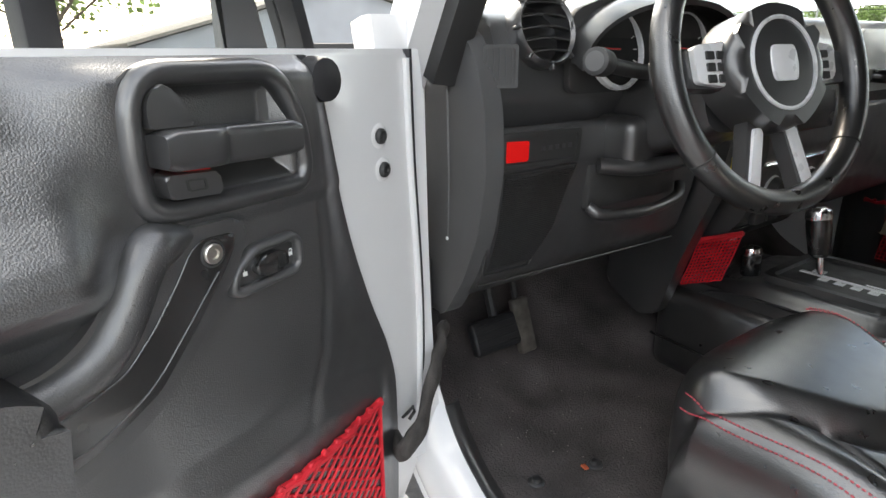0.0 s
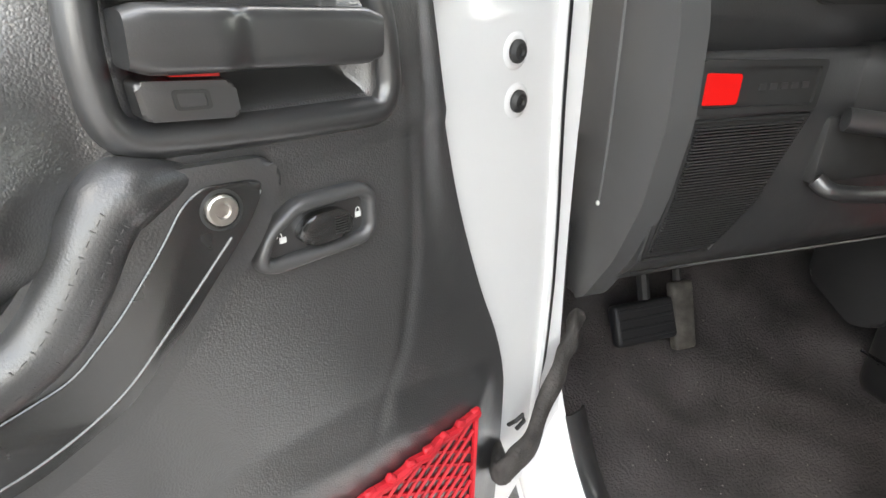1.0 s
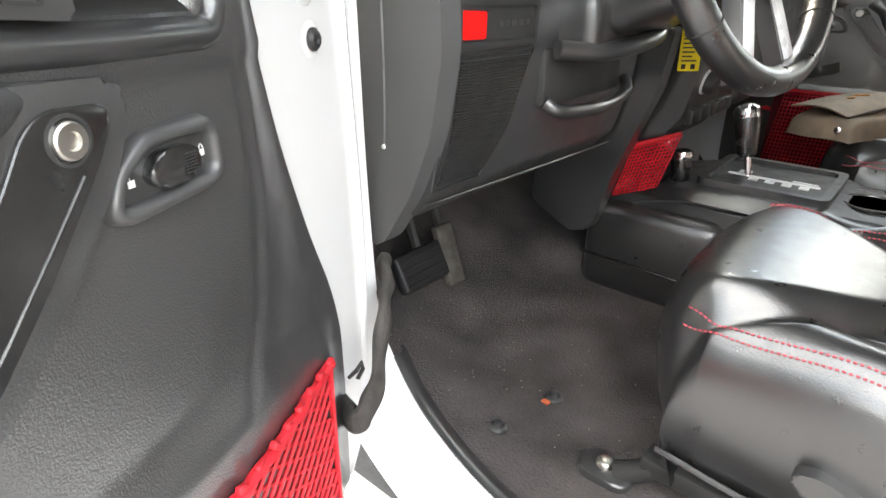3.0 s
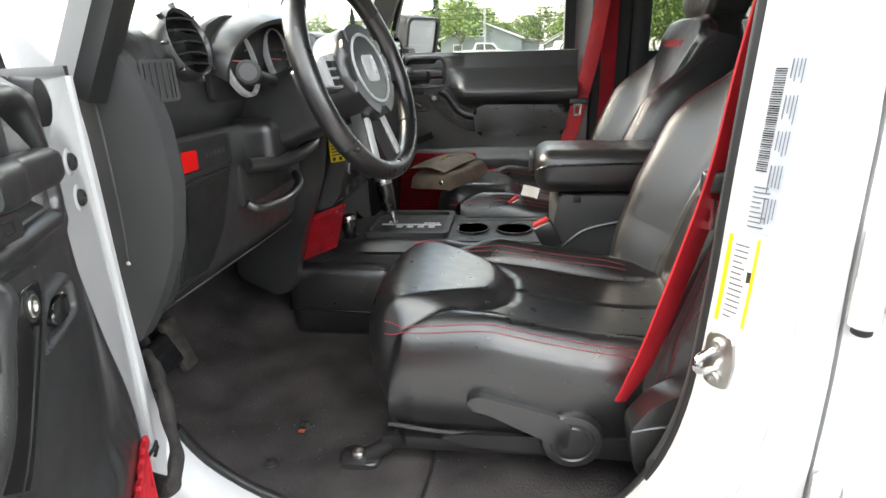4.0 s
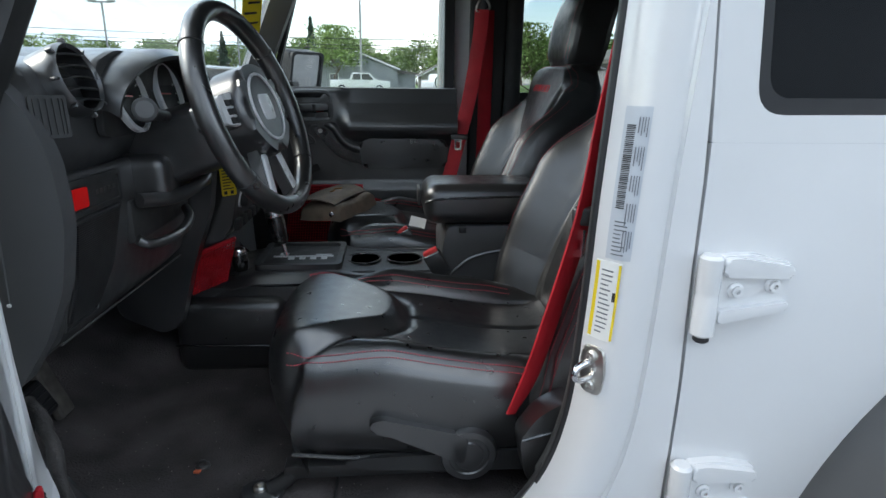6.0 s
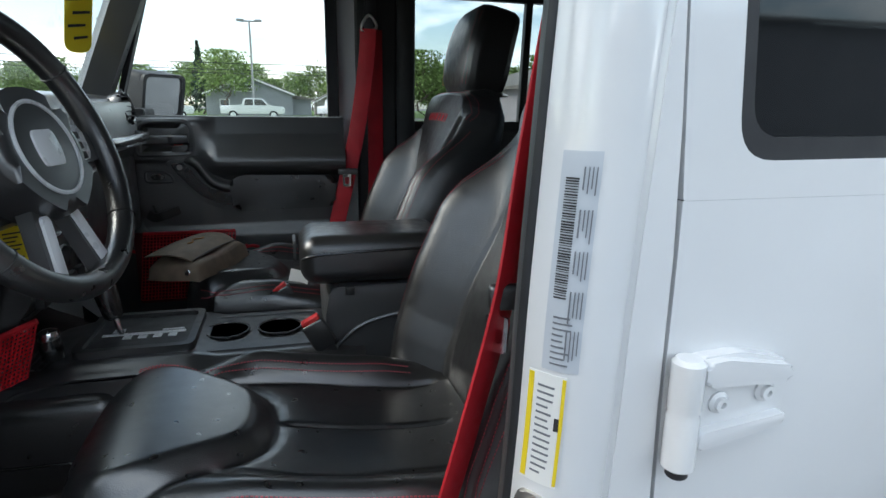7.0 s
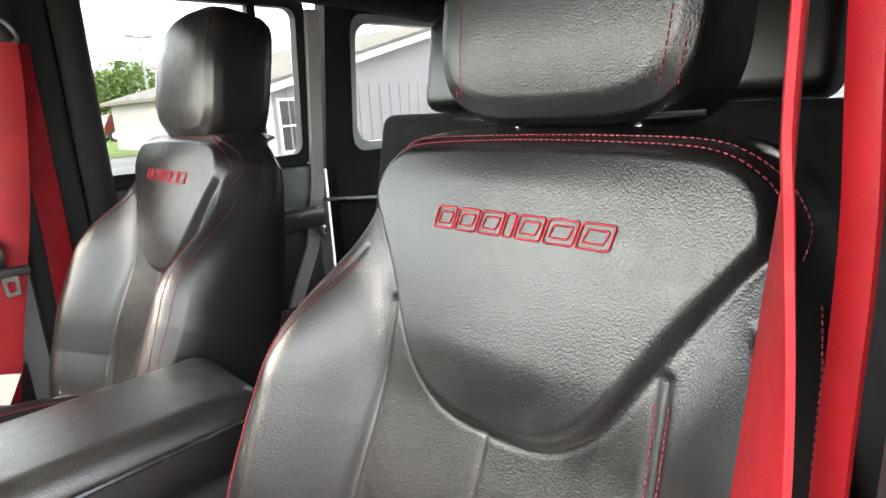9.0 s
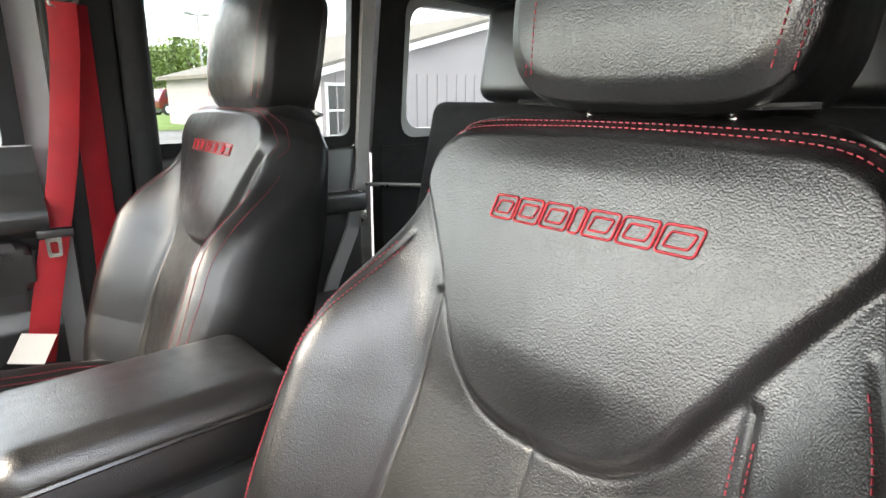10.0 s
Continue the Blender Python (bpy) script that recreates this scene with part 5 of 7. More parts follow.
seat = front_seat()
passenger_seat = copy_thing(seat, Matrix.Translation((0.520, SEAT_Y + 0.805, 0.60)))
for child in passenger_seat.children:
    if child.name.startswith("headrest"):
        child.location += UPV * -0.020


# ---- seat belts ----
def strap(points, width, t=0.0014, up=(1, 0, 0), n=8, twist=0.0, taper=0.0):
    path = spline(points, n)

    def sec(s):
        w = width * (1 - 0.45 * smooth01(s, 0.86, 1.0) * taper)
        a = twist * smooth01(s, 0.18, 0.50)
        c, k = math.cos(a), math.sin(a)
        pts = [(-w / 2, -t), (-w / 2 + 0.002, -t * 1.5), (w / 2 - 0.002, -t * 1.5), (w / 2, -t), (w / 2, t), (w / 2 - 0.002, t * 1.5), (-w / 2 + 0.002, t * 1.5), (-w / 2, t)]
        return [(x * c - y * k, x * k + y * c) for x, y in pts]
    return sweep(path, sec, up=up)


db = thing("driver_seat_belt", (0.70, 0.14, 0.72), "red driver's belt hanging from pillar", "seat belt", "seat belts")
part("shoulder_webbing", strap([(0.842, 0.128, 1.56), (0.812, 0.121, 1.35), (0.797, 0.116, 1.277), (0.777, 0.111, 1.19), (0.760, 0.111, 1.07), (0.726, 0.110, 0.93), (0.695, 0.108, 0.82), (0.666, 0.106, 0.755)], 0.044, up=(-0.21, 0.98, 0), twist=0.48, taper=1.0), RED, db, "red shoulder webbing")
part("return_webbing", strap([(0.830, 0.115, 1.56), (0.813, 0.100, 1.345), (0.808, 0.095, 1.277), (0.803, 0.094, 1.187), (0.800, 0.094, 0.9)], 0.013, up=(0.91, -0.41, 0)), RED, db, "red retractor webbing")
part("tongue_grip", box((-0.020, -0.008, -0.014), (0.020, 0.008, 0.014), 0.006, 3, Matrix.Translation((0.762, 0.110, 1.068)) @ Matrix.Rotation(radians(-8), 4, 'Z')), PLASTIC, db, "black belt tongue grip")
part("tongue", ring(rounded([(-0.012, -0.03), (0.012, -0.03), (0.014, 0.01), (-0.014, 0.01)], 0.005), rounded([(-0.006, -0.02), (0.006, -0.02), (0.007, -0.004), (-0.007, -0.004)], 0.003), 0.003, facing((0.752, 0.106, 1.040), (-0.8, -0.6, 0)), 0.001), CHROME, db, "steel belt tongue")
part("anchor_boot", prism(rounded([(0.672, 0.735), (0.70, 0.775), (0.752, 0.805), (0.775, 0.79), (0.775, 0.69), (0.715, 0.655), (0.685, 0.662)], 0.015), 0.045, axes((0, 0.108, 0), (1, 0, 0), (0, 0, 1), (0, -1, 0)), 0.014, 4), PLAIN_LEATHER, db, "black belt anchor cover")
part("anchor_rib", tube([Vector((0.676, 0.063, 0.735)), Vector((0.70, 0.0625, 0.742)), Vector((0.765, 0.0625, 0.755))], 0.0025, 6), GLOSS, db)
part("guide_loop", tube(spline([(0.835, 0.106, 1.55), (0.83, 0.12, 1.575), (0.84, 0.14, 1.55), (0.845, 0.12, 1.535)], 6, True), 0.006, 8, True), STEEL, db)
pb = thing("passenger_seat_belt", (0.67, 1.44, 0.86), "red passenger belt hanging from black pillar", "seat belt", "seat belts")
part("shoulder_webbing", strap([(0.806, 1.468, 1.49), (0.800, 1.466, 1.40), (0.768, 1.458, 1.20), (0.730, 1.450, 1.04), (0.700, 1.446, 0.92), (0.672, 1.44, 0.80)], 0.05, up=(0.25, 1, 0)), RED, pb, "red shoulder webbing")
part("return_webbing", strap([(0.828, 1.486, 1.49), (0.828, 1.488, 1.30), (0.826, 1.488, 1.05), (0.82, 1.488, 0.8)], 0.05, up=(-0.2, 1, 0)), RED, pb, "red retractor webbing")
part("tongue_grip", box((-0.032, -0.008, -0.010), (0.032, 0.008, 0.010), 0.005, 3, Matrix.Translation((0.732, 1.446, 1.056))), PLASTIC, pb, "black belt tongue grip")
part("tongue", ring(rounded([(-0.012, -0.034), (0.012, -0.034), (0.014, 0.006), (-0.014, 0.006)], 0.005), rounded([(-0.006, -0.026), (0.006, -0.026), (0.007, -0.004), (-0.007, -0.004)], 0.003), 0.003, axes((0.727, 1.442, 1.043), (1, 0, 0), (0, 0, 1), (0, -1, 0)), 0.001), CHROME, pb, "steel belt tongue")
part("guide_loop", tube(spline([(0.786, 1.474, 1.49), (0.809, 1.470, 1.53), (0.834, 1.474, 1.50), (0.810, 1.472, 1.48)], 6, True), 0.005, 8, True), STEEL, pb)

# ---- centre console ----
con = thing("centre_console", (0.4, 0.77, 0.58), "black centre console with cup holders", "console")
part("tunnel_pad", box((-0.02, 0.60, 0.575), (0.24, 0.80, 0.765), 0.035, 5), PLAIN_LEATHER, con, "padded black tunnel cover")
part("pad_seam", tube([Vector((-0.015, 0.5985, 0.655)), Vector((0.1, 0.598, 0.652)), Vector((0.235, 0.5985, 0.648))], 0.0025, 6), GLOSS, con)
top_prof = [(0.02, 0.75), (0.08, 0.795), (0.16, 0.812), (0.36, 0.812), (0.40, 0.803), (0.60, 0.803), (0.66, 0.79)]


def console_top(u, v):
    x = 0.02 + 0.66 * u
    z = float(np.interp(x, [p[0] for p in top_prof], [p[1] for p in top_prof]))
    y = 0.625 + 0.285 * v
    e = min(v, 1 - v)
    return Vector((x, y, z - 0.02 * (1 - smooth01(e, 0, 0.09))))


part("console_top", thick(surface(console_top, 60, 30), 0.006), PLASTIC, con, "black console top")
part("console_side", box((0.0, 0.628, 0.58), (0.68, 0.640, 0.785), 0.004), PLASTIC, con)
part("console_side", box((0.0, 0.895, 0.58), (0.68, 0.907, 0.785), 0.004), PLASTIC, con)
GATE = axes((0, 0, 0.812), (1, 0, 0), (0, 1, 0), (0, 0, 1))
part("shift_surround", ring(rounded([(0.155, 0.665), (0.362, 0.665), (0.362, 0.872), (0.155, 0.872)], 0.022), rounded([(0.170, 0.68), (0.348, 0.68), (0.348, 0.857), (0.170, 0.857)], 0.015), 0.014, GATE, 0.005, 3), PLASTIC, con, "black shifter surround")
part("gate_plate", prism(rounded([(0.170, 0.68), (0.348, 0.68), (0.348, 0.857), (0.170, 0.857)], 0.015), 0.006, GATE), DARK, con)
part("gate_slot", join(*[box((0.185 + 0.0, 0.755, 0.818), (0.335, 0.765, 0.8195)), *[box((0.225 + 0.027 * k, 0.735, 0.818), (0.240 + 0.027 * k, 0.750, 0.8197)) for k in range(4)], box((0.20, 0.772, 0.818), (0.22, 0.79, 0.8197)), box((0.29, 0.772, 0.818), (0.33, 0.776, 0.8197))]), SILVER, con, "silver gear position marks")
sh = part("gear_lever", tube([Vector((0.217, 0.765, 0.815)), Vector((0.212, 0.768, 0.84)), Vector((0.205, 0.771, 0.87))], 0.006, 10, up=(0, 1, 0)), CHROME, con, "chrome gear lever")
part("knob", lathe([(0.012, 0), (0.018, 0.006), (0.020, 0.03), (0.022, 0.06), (0.021, 0.072)], facing((0.207, 0.771, 0.850), (-0.2, 0.03, 1)), 20), GLOSS, sh, "black gear knob")
part("knob_cap", lathe([(0.0222, 0.0), (0.023, 0.006), (0.021, 0.016), (0.013, 0.022), (0.003, 0.024)], facing((0.193, 0.7731, 0.920), (-0.2, 0.03, 1)), 20), CHROME, sh, "chrome knob cap")
tc = part("range_lever", tube([Vector((0.125, 0.70, 0.79)), Vector((0.118, 0.70, 0.83)), Vector((0.112, 0.70, 0.86))], 0.008, 10, up=(0, 1, 0)), DARK, con, "black range lever")
part("knob", lathe([(0.013, 0), (0.018, 0.006), (0.019, 0.035), (0.018, 0.044)], facing((0.121, 0.70, 0.80), (-0.1, 0, 1)), 18), GLOSS, tc)
part("knob_cap", lathe([(0.0185, 0), (0.0195, 0.006), (0.017, 0.014), (0.010, 0.018), (0.002, 0.019)], facing((0.117, 0.70, 0.844), (-0.1, 0, 1)), 18), CHROME, tc, "chrome knob cap")
part("lever_boot", join(box((0.05, 0.655, 0.775), (0.155, 0.74, 0.80), 0.008), *[box((0.07 + 0.012 * k, 0.66, 0.80), (0.078 + 0.012 * k, 0.735, 0.804)) for k in range(6)]), DARK, con, "ribbed black lever boot")
for x in (0.410, 0.516):
    cup = part("cup_holder", lathe([(0.046, 0.003), (0.0455, 0.006), (0.042, 0.006), (0.040, 0.0), (0.038, -0.06), (0.0, -0.06)], axes((x, 0.772, 0.803), (1, 0, 0), (0, 1, 0), (0, 0, 1)), 32, caps=False), GLOSS, con, "black cup holder")
    # flat ink disc over the holder stands for the shade down inside it
    part("well_shade", lathe([(0.0400, 0.0045), (0.003, 0.0045)], axes((x, 0.772, 0.803), (1, 0, 0), (0, 1, 0), (0, 0, 1)), 28), INK, cup, "flat dark disc for the shade in the cup")
part("cup_panel", ring(rounded([(0.372, 0.668), (0.60, 0.668), (0.60, 0.86), (0.372, 0.86)], 0.02), rounded([(0.380, 0.676), (0.592, 0.676), (0.592, 0.852), (0.380, 0.852)], 0.016), 0.006, axes((0, 0, 0.801), (1, 0, 0), (0, 1, 0), (0, 0, 1)), 0.002), PLASTIC, con)
part("bin", prism(rounded([(0.612, 0.58), (0.83, 0.58), (0.86, 0.915), (0.618, 0.915), (0.606, 0.86)], 0.012), 0.21, axes((0, 0.670, 0), (1, 0, 0), (0, 0, 1), (0, 1, 0)), 0.006, 3, True), GREY_PANEL, con, "charcoal console bin")
part("bin_arch", tube(spline([(0.62, 0.662, 0.79), (0.67, 0.662, 0.835), (0.74, 0.662, 0.855), (0.80, 0.662, 0.86)], 6), 0.004, 6), PLASTIC, con)
lid = part("armrest_lid", box((0.562, 0.662, 0.918), (0.86, 0.852, 1.016), 0.034, 6), LEATHER, con, "padded black leather arm rest lid")
part("lid_seam", tube(spline([(0.566, 0.671, 0.974), (0.594, 0.6585, 0.984), (0.70, 0.657, 0.988), (0.85, 0.658, 0.990)], 6), 0.003, 6), GLOSS, lid)
part("lid_catch", prism(rounded([(0.73, 0.955), (0.81, 0.955), (0.81, 0.996), (0.73, 0.996)], 0.01), 0.006, axes((0.556, 0, 0), (0, 1, 0), (0, 0, 1), (-1, 0, 0)), 0.002), DARK, lid, "black lid catch")
part("lid_clip", box((0.645, 0.656, 0.902), (0.662, 0.668, 0.918), 0.002), DARK, con)
for name, o, tilt, lbl in (("driver_buckle", (0.606, 0.655, 0.80), -28, "black belt buckle with red button"), ("passenger_buckle", (0.548, 0.975, 0.775), -32, "black passenger buckle with red button")):
    bk = thing(name, o, lbl, "buckle", "belt buckles")
    bmx = Matrix.Translation(o) @ Matrix.Rotation(radians(tilt), 4, 'Y')
    part("stalk", box((-0.016, -0.010, -0.06), (0.016, 0.010, 0.03), 0.005, 2, bmx), PLASTIC, bk)
    part("housing", box((-0.022, -0.013, 0.0), (0.022, 0.013, 0.062), 0.005, 3, bmx), PLASTIC, bk)
    part("release_button", box((-0.018, -0.0105, 0.050), (0.018, 0.0105, 0.070), 0.003, 2, bmx), RED_PLASTIC, bk, "red release button")
single("white_paper_tag", prism([(-0.035, -0.025), (0.035, -0.03), (0.038, 0.03), (-0.032, 0.035)], 0.0008, facing((0.558, 1.005, 0.835), (-0.55, -0.75, 0.35)) @ Matrix.Scale(0.8, 4)), WHITE_CARD, "small white paper tag by the buckle", "paper tag")


def net_panel(name, o, a, b, nu, nv, label):
    """A stretched square net between two directions."""
    t = thing(name, o, label, "net pocket")
    o, a, b = Vector(o), Vector(a), Vector(b)
    nn = a.cross(b).normalized()
    bm = bmesh.new()
    for i in range(nu + 1):
        bm = join(bm, tube([o + a * (i / nu) + b * (j / 10) + nn * 0.002 * math.sin(i + j) for j in range(11)], 0.0014, 4, up=nn))
    for j in range(nv + 1):
        bm = join(bm, tube([o + b * (j / nv) + a * (i / 10) + nn * 0.002 * math.sin(i * 2 + j) for i in range(11)], 0.0014, 4, up=nn))
    tagged(part("netting", bm, NET, t), kind="stuff")
    part("edging", tube([o + b, o + b + a * 0.5, o + a + b], 0.005, 8, up=nn), NET, t, "red edging band")
    return t


net_panel("console_net", (0.030, 0.614, 0.775), (0.075, 0.01, 0.03), (0.028, 0, 0.10), 12, 14, "red cargo net beside the console")
net_panel("footwell_net", (0.10, 1.42, 0.68), (0.26, 0.0, 0.0), (0.02, 0.02, 0.20), 28, 20, "red cargo net in passenger footwell")
part("backing", box((0.09, 1.45, 0.66), (0.34, 1.465, 0.88), 0.004), mat("dark_red_lining", (0.10, 0.008, 0.014), 0.9, grain=0.001, grain_size=0.003), bpy.data.objects["footwell_net"])

# ---- dashboard ----
dash = thing("dashboard", (0.0, 0.77, 0.9), "black moulded dashboard with round vents", "dashboard")


def extrude_y(profile, y0, y1, material, name, label="", n=1, angle=45, bevel=0.006):
    return part(name, prism(rounded(profile, 0.012, 4), y1 - y0, axes((0, y0, 0), (1, 0, 0), (0, 0, 1), (0, 1, 0)), bevel, 3, True), material, dash, label, angle)


extrude_y([(0.045, 1.125), (0.066, 1.16), (0.064, 1.21), (0.040, 1.262), (0.0, 1.278), (-0.13, 1.272), (-0.28, 1.24), (-0.28, 1.0), (0.0, 1.06)], 0.092, 0.64, PANEL, "upper_dash", "black grained upper dash")
extrude_y([(0.10, 1.08), (0.125, 1.15), (0.120, 1.235), (0.085, 1.275), (0.0, 1.285), (-0.13, 1.272), (-0.28, 1.24), (-0.28, 0.95), (0.04, 0.99)], 0.64, 1.50, PANEL, "passenger_dash", "black grained passenger dash")
extrude_y([(0.066, 1.128), (0.068, 1.07), (0.058, 0.985), (0.036, 0.905), (-0.005, 0.868), (-0.06, 0.862), (-0.10, 0.90), (-0.10, 1.10)], 0.088, 0.56, PANEL, "knee_panel", "black knee panel")
part("panel_edge", tube(spline([(0.033, 0.088, 0.898), (0.034, 0.2, 0.896), (0.034, 0.35, 0.892), (0.034, 0.555, 0.888)], 6), 0.0016, 6), PLASTIC, dash)
cap = [(-0.080, 1.258), (-0.020, 1.264), (0.028, 1.246), (0.058, 1.205), (0.074, 1.15), (0.078, 1.07), (0.062, 0.985), (0.032, 0.915), (-0.014, 0.846), (-0.042, 0.832), (-0.085, 0.855)]
ec = part("end_cap", prism(rounded(cap, 0.015, 4), 0.030, axes((0, 0.094, 0), (1, 0, 0), (0, 0, 1), (0, -1, 0)), 0.012, 4), GREY_PANEL, dash, "charcoal dashboard end cap")
part("moulding", tube(spline([(-0.040, 0.0645, 1.185), (-0.018, 0.0642, 1.188), (-0.007, 0.0642, 1.175), (-0.004, 0.0645, 1.05), (-0.007, 0.065, 0.968)], 8), 0.0028, 6, up=(0, 1, 0)), GREY_PANEL, ec)
part("pin", lathe([(0.003, 0), (0.0025, 0.0015), (0.001, 0.002)], facing((-0.006, 0.063, 0.967), (0, -1, 0)), 10), WHITE_CARD, ec)
# badge slot, sticker and speaker grille on the knee panel
FACE = axes((0.0675, 0, 0), (0, 1, 0), (0, 0, 1), (1, 0, 0))
part("slot_bezel", ring(rounded([(0.095, 1.073), (0.240, 1.071), (0.243, 1.118), (0.095, 1.121)], 0.006), rounded([(0.101, 1.079), (0.234, 1.077), (0.236, 1.112), (0.101, 1.115)], 0.004), 0.006, FACE, 0.002), DARK, dash, "black slot frame")
part("slot_plate", prism(rounded([(0.101, 1.079), (0.234, 1.077), (0.236, 1.112), (0.101, 1.115)], 0.004), 0.003, FACE), DARK, dash)
single("red_sticker", prism(rounded([(0.100, 1.082), (0.141, 1.081), (0.142, 1.108), (0.101, 1.110)], 0.004), 0.001, axes((0.0722, 0, 0), (0, 1, 0), (0, 0, 1), (1, 0, 0))), STICKER, "plain bright red sticker on the dash", "sticker")
for k in range(5):
    part("embossed_bar", box((0.0705, 0.166 + 0.013 * k, 1.092), (0.0715, 0.174 + 0.013 * k, 1.098)), PLASTIC, dash)


def knee_x(z):
    return float(np.interp(z, [0.868, 0.905, 0.985, 1.07, 1.128], [-0.005, 0.036, 0.058, 0.068, 0.066]))


gl = thing("speaker_grille", (0.05, 0.14, 0.93), "ribbed black dash speaker grille", "speaker grille")
for k in range(44):
    z = 1.060 - 0.0031 * k
    y0 = float(np.interp(z, [0.92, 1.0, 1.06], [0.097, 0.101, 0.104]))
    y1 = float(np.interp(z, [0.92, 0.97, 1.06], [0.176, 0.205, 0.232]))
    part("rib", sweep([Vector((knee_x(z) + 0.0035, y, z)) for y in (y0, (y0 + y1) / 2, y1)], [(-0.003, -0.0010), (0.003, -0.0007), (0.003, 0.0007), (-0.003, 0.0010)]), PLASTIC, gl)
# ink sheet on the knee panel stands for the shade between the ribs
part("backing", thick(surface(lambda u, v: Vector((knee_x(0.922 + 0.142 * v) + 0.0012, 0.096 + (float(np.interp(0.922 + 0.142 * v, [0.92, 0.97, 1.06], [0.176, 0.205, 0.232])) - 0.096) * u, 0.922 + 0.142 * v)), 6, 20), 0.0008), INK, gl, "dark sheet for the shade between the ribs")
part("frame", tube([Vector((knee_x(z) + 0.002, y, z)) for y, z in ((0.092, 1.066), (0.238, 1.066), (0.208, 0.97), (0.178, 0.916), (0.090, 0.916), (0.092, 1.066))], 0.0022, 6), DARK, gl)


def round_vent(o, c, r, material=PLASTIC, name="air_vent", lab="round black dash air vent"):
    v = thing(name, o, lab, "air vent", "dash air vents")
    M = facing(o, c)
    part("bezel", lathe([(r * 1.0, -0.03), (r * 1.10, 0.0), (r * 1.10, 0.012), (r * 1.02, 0.018), (r * 0.92, 0.014), (r * 0.88, -0.02)], M, 36, caps=False), material, v, "ribbed vent ring")
    part("core", lathe([(r * 0.9, -0.022), (r * 0.02, -0.020)], M, 30), INK, v)
    for k in (-2, -1, 0, 1, 2):
        half_w = math.sqrt(max(0.01, 1 - (k * 0.36) ** 2)) * r * 0.86
        part("blade", sweep([M @ Vector((x, r * 0.34 * k + 0.004 * (1 - (x / r) ** 2), 0.003 + 0.008 * (1 - (x / r) ** 2))) for x in np.linspace(-half_w, half_w, 9)], [(-0.009, -0.001), (0.009, -0.001), (0.009, 0.001), (-0.009, 0.001)], up=M.to_3x3() @ Vector((0, 0.94, 0.34))), DARK, v)
    for k in range(8):
        a = 2 * math.pi * k / 8
        part("grip", box((-0.006, -0.002, -0.004), (0.006, 0.002, 0.005), 0.001, 1, M @ Matrix.Translation((r * 1.07 * math.cos(a), r * 1.07 * math.sin(a), 0.012)) @ Matrix.Rotation(a, 4, 'Z')), material, v)
    return v


round_vent(Vector((0.060, 0.165, 1.245)), (0.93, -0.05, 0.28), 0.044)
round_vent(Vector((0.112, 1.40, 1.245)), (0.93, -0.1, 0.25), 0.04)
sv = thing("demister_vent", (0.05, 0.085, 1.2), "small slatted side demister vent", "air vent", "dash air vents")
SV = facing((0.064, 0.096, 1.203), (0.80, -0.58, 0.05))
part("frame", ring(rounded([(-0.022, -0.026), (0.022, -0.026), (0.022, 0.026), (-0.022, 0.026)], 0.004), rounded([(-0.018, -0.022), (0.018, -0.022), (0.018, 0.022), (-0.018, 0.022)], 0.003), 0.004, SV, 0.002), DARK, sv)
part("core", prism(rounded([(-0.018, -0.022), (0.018, -0.022), (0.018, 0.022), (-0.018, 0.022)], 0.003), 0.002, SV), INK, sv)
for k in range(5):
    part("slat", box((-0.0155 + 0.0075 * k - 0.0012, -0.022, 0.001), (-0.0155 + 0.0075 * k + 0.0012, 0.022, 0.004), 0, 1, SV), DARK, sv)

# instrument cluster with its hood
clu = thing("instrument_cluster", (0.03, 0.39, 1.22), "hooded cluster with two round gauges", "instrument cluster")
hood = []


def hood_f(u, v):
    ang = math.pi * (1 - u)
    r = 0.185
    y = 0.385 + r * math.cos(ang) * (1 - 0.04 * v)
    z = 1.205 + 0.092 * math.sin(ang) ** 0.7
    return Vector((-0.12 + 0.255 * v - 0.035 * v * (1 - math.sin(ang)), y, z + 0.012 * (1 - v) * 0 - 0.010 * (v > 0.97)))


part("hood", thick(surface(hood_f, 40, 14), 0.008), PLASTIC, clu, "black grained hood", angle=60)
part("face", prism(rounded([(0.205, 1.165), (0.565, 1.165), (0.565, 1.27), (0.50, 1.29), (0.27, 1.29), (0.205, 1.27)], 0.02), 0.01, axes((0.0675, 0, 0), (0, 1, 0), (0, 0, 1), (1, 0, 0)), 0.003), DARK, clu, "dark gauge panel")
for y, nm in ((0.290, "rev"), (0.455, "speed")):
    GM = facing((0.079, y, 1.222), (0.97, 0, 0.22))
    g = part("gauge", lathe([(0.056, 0), (0.0565, 0.008), (0.053, 0.011), (0.0505, 0.010), (0.050, 0.003)], GM, 40, caps=False), SILVER, clu, "silver-ringed gauge")
    part("dial", lathe([(0.0505, 0.002), (0.001, 0.002)], GM, 36), INK, g, "black dial")
    for k in range(13):
        a = radians(225 - 270 * k / 12)
        part("tick", box((0.040, -0.0008, 0.0025), (0.047, 0.0008, 0.0032), 0, 1, GM @ Matrix.Rotation(a, 4, 'Z')), WHITE_CARD, g)
    part("needle", box((-0.008, -0.001, 0.004), (0.040, 0.001, 0.006), 0, 1, GM @ Matrix.Rotation(radians(178), 4, 'Z')), RED_PLASTIC, g, "red needle")

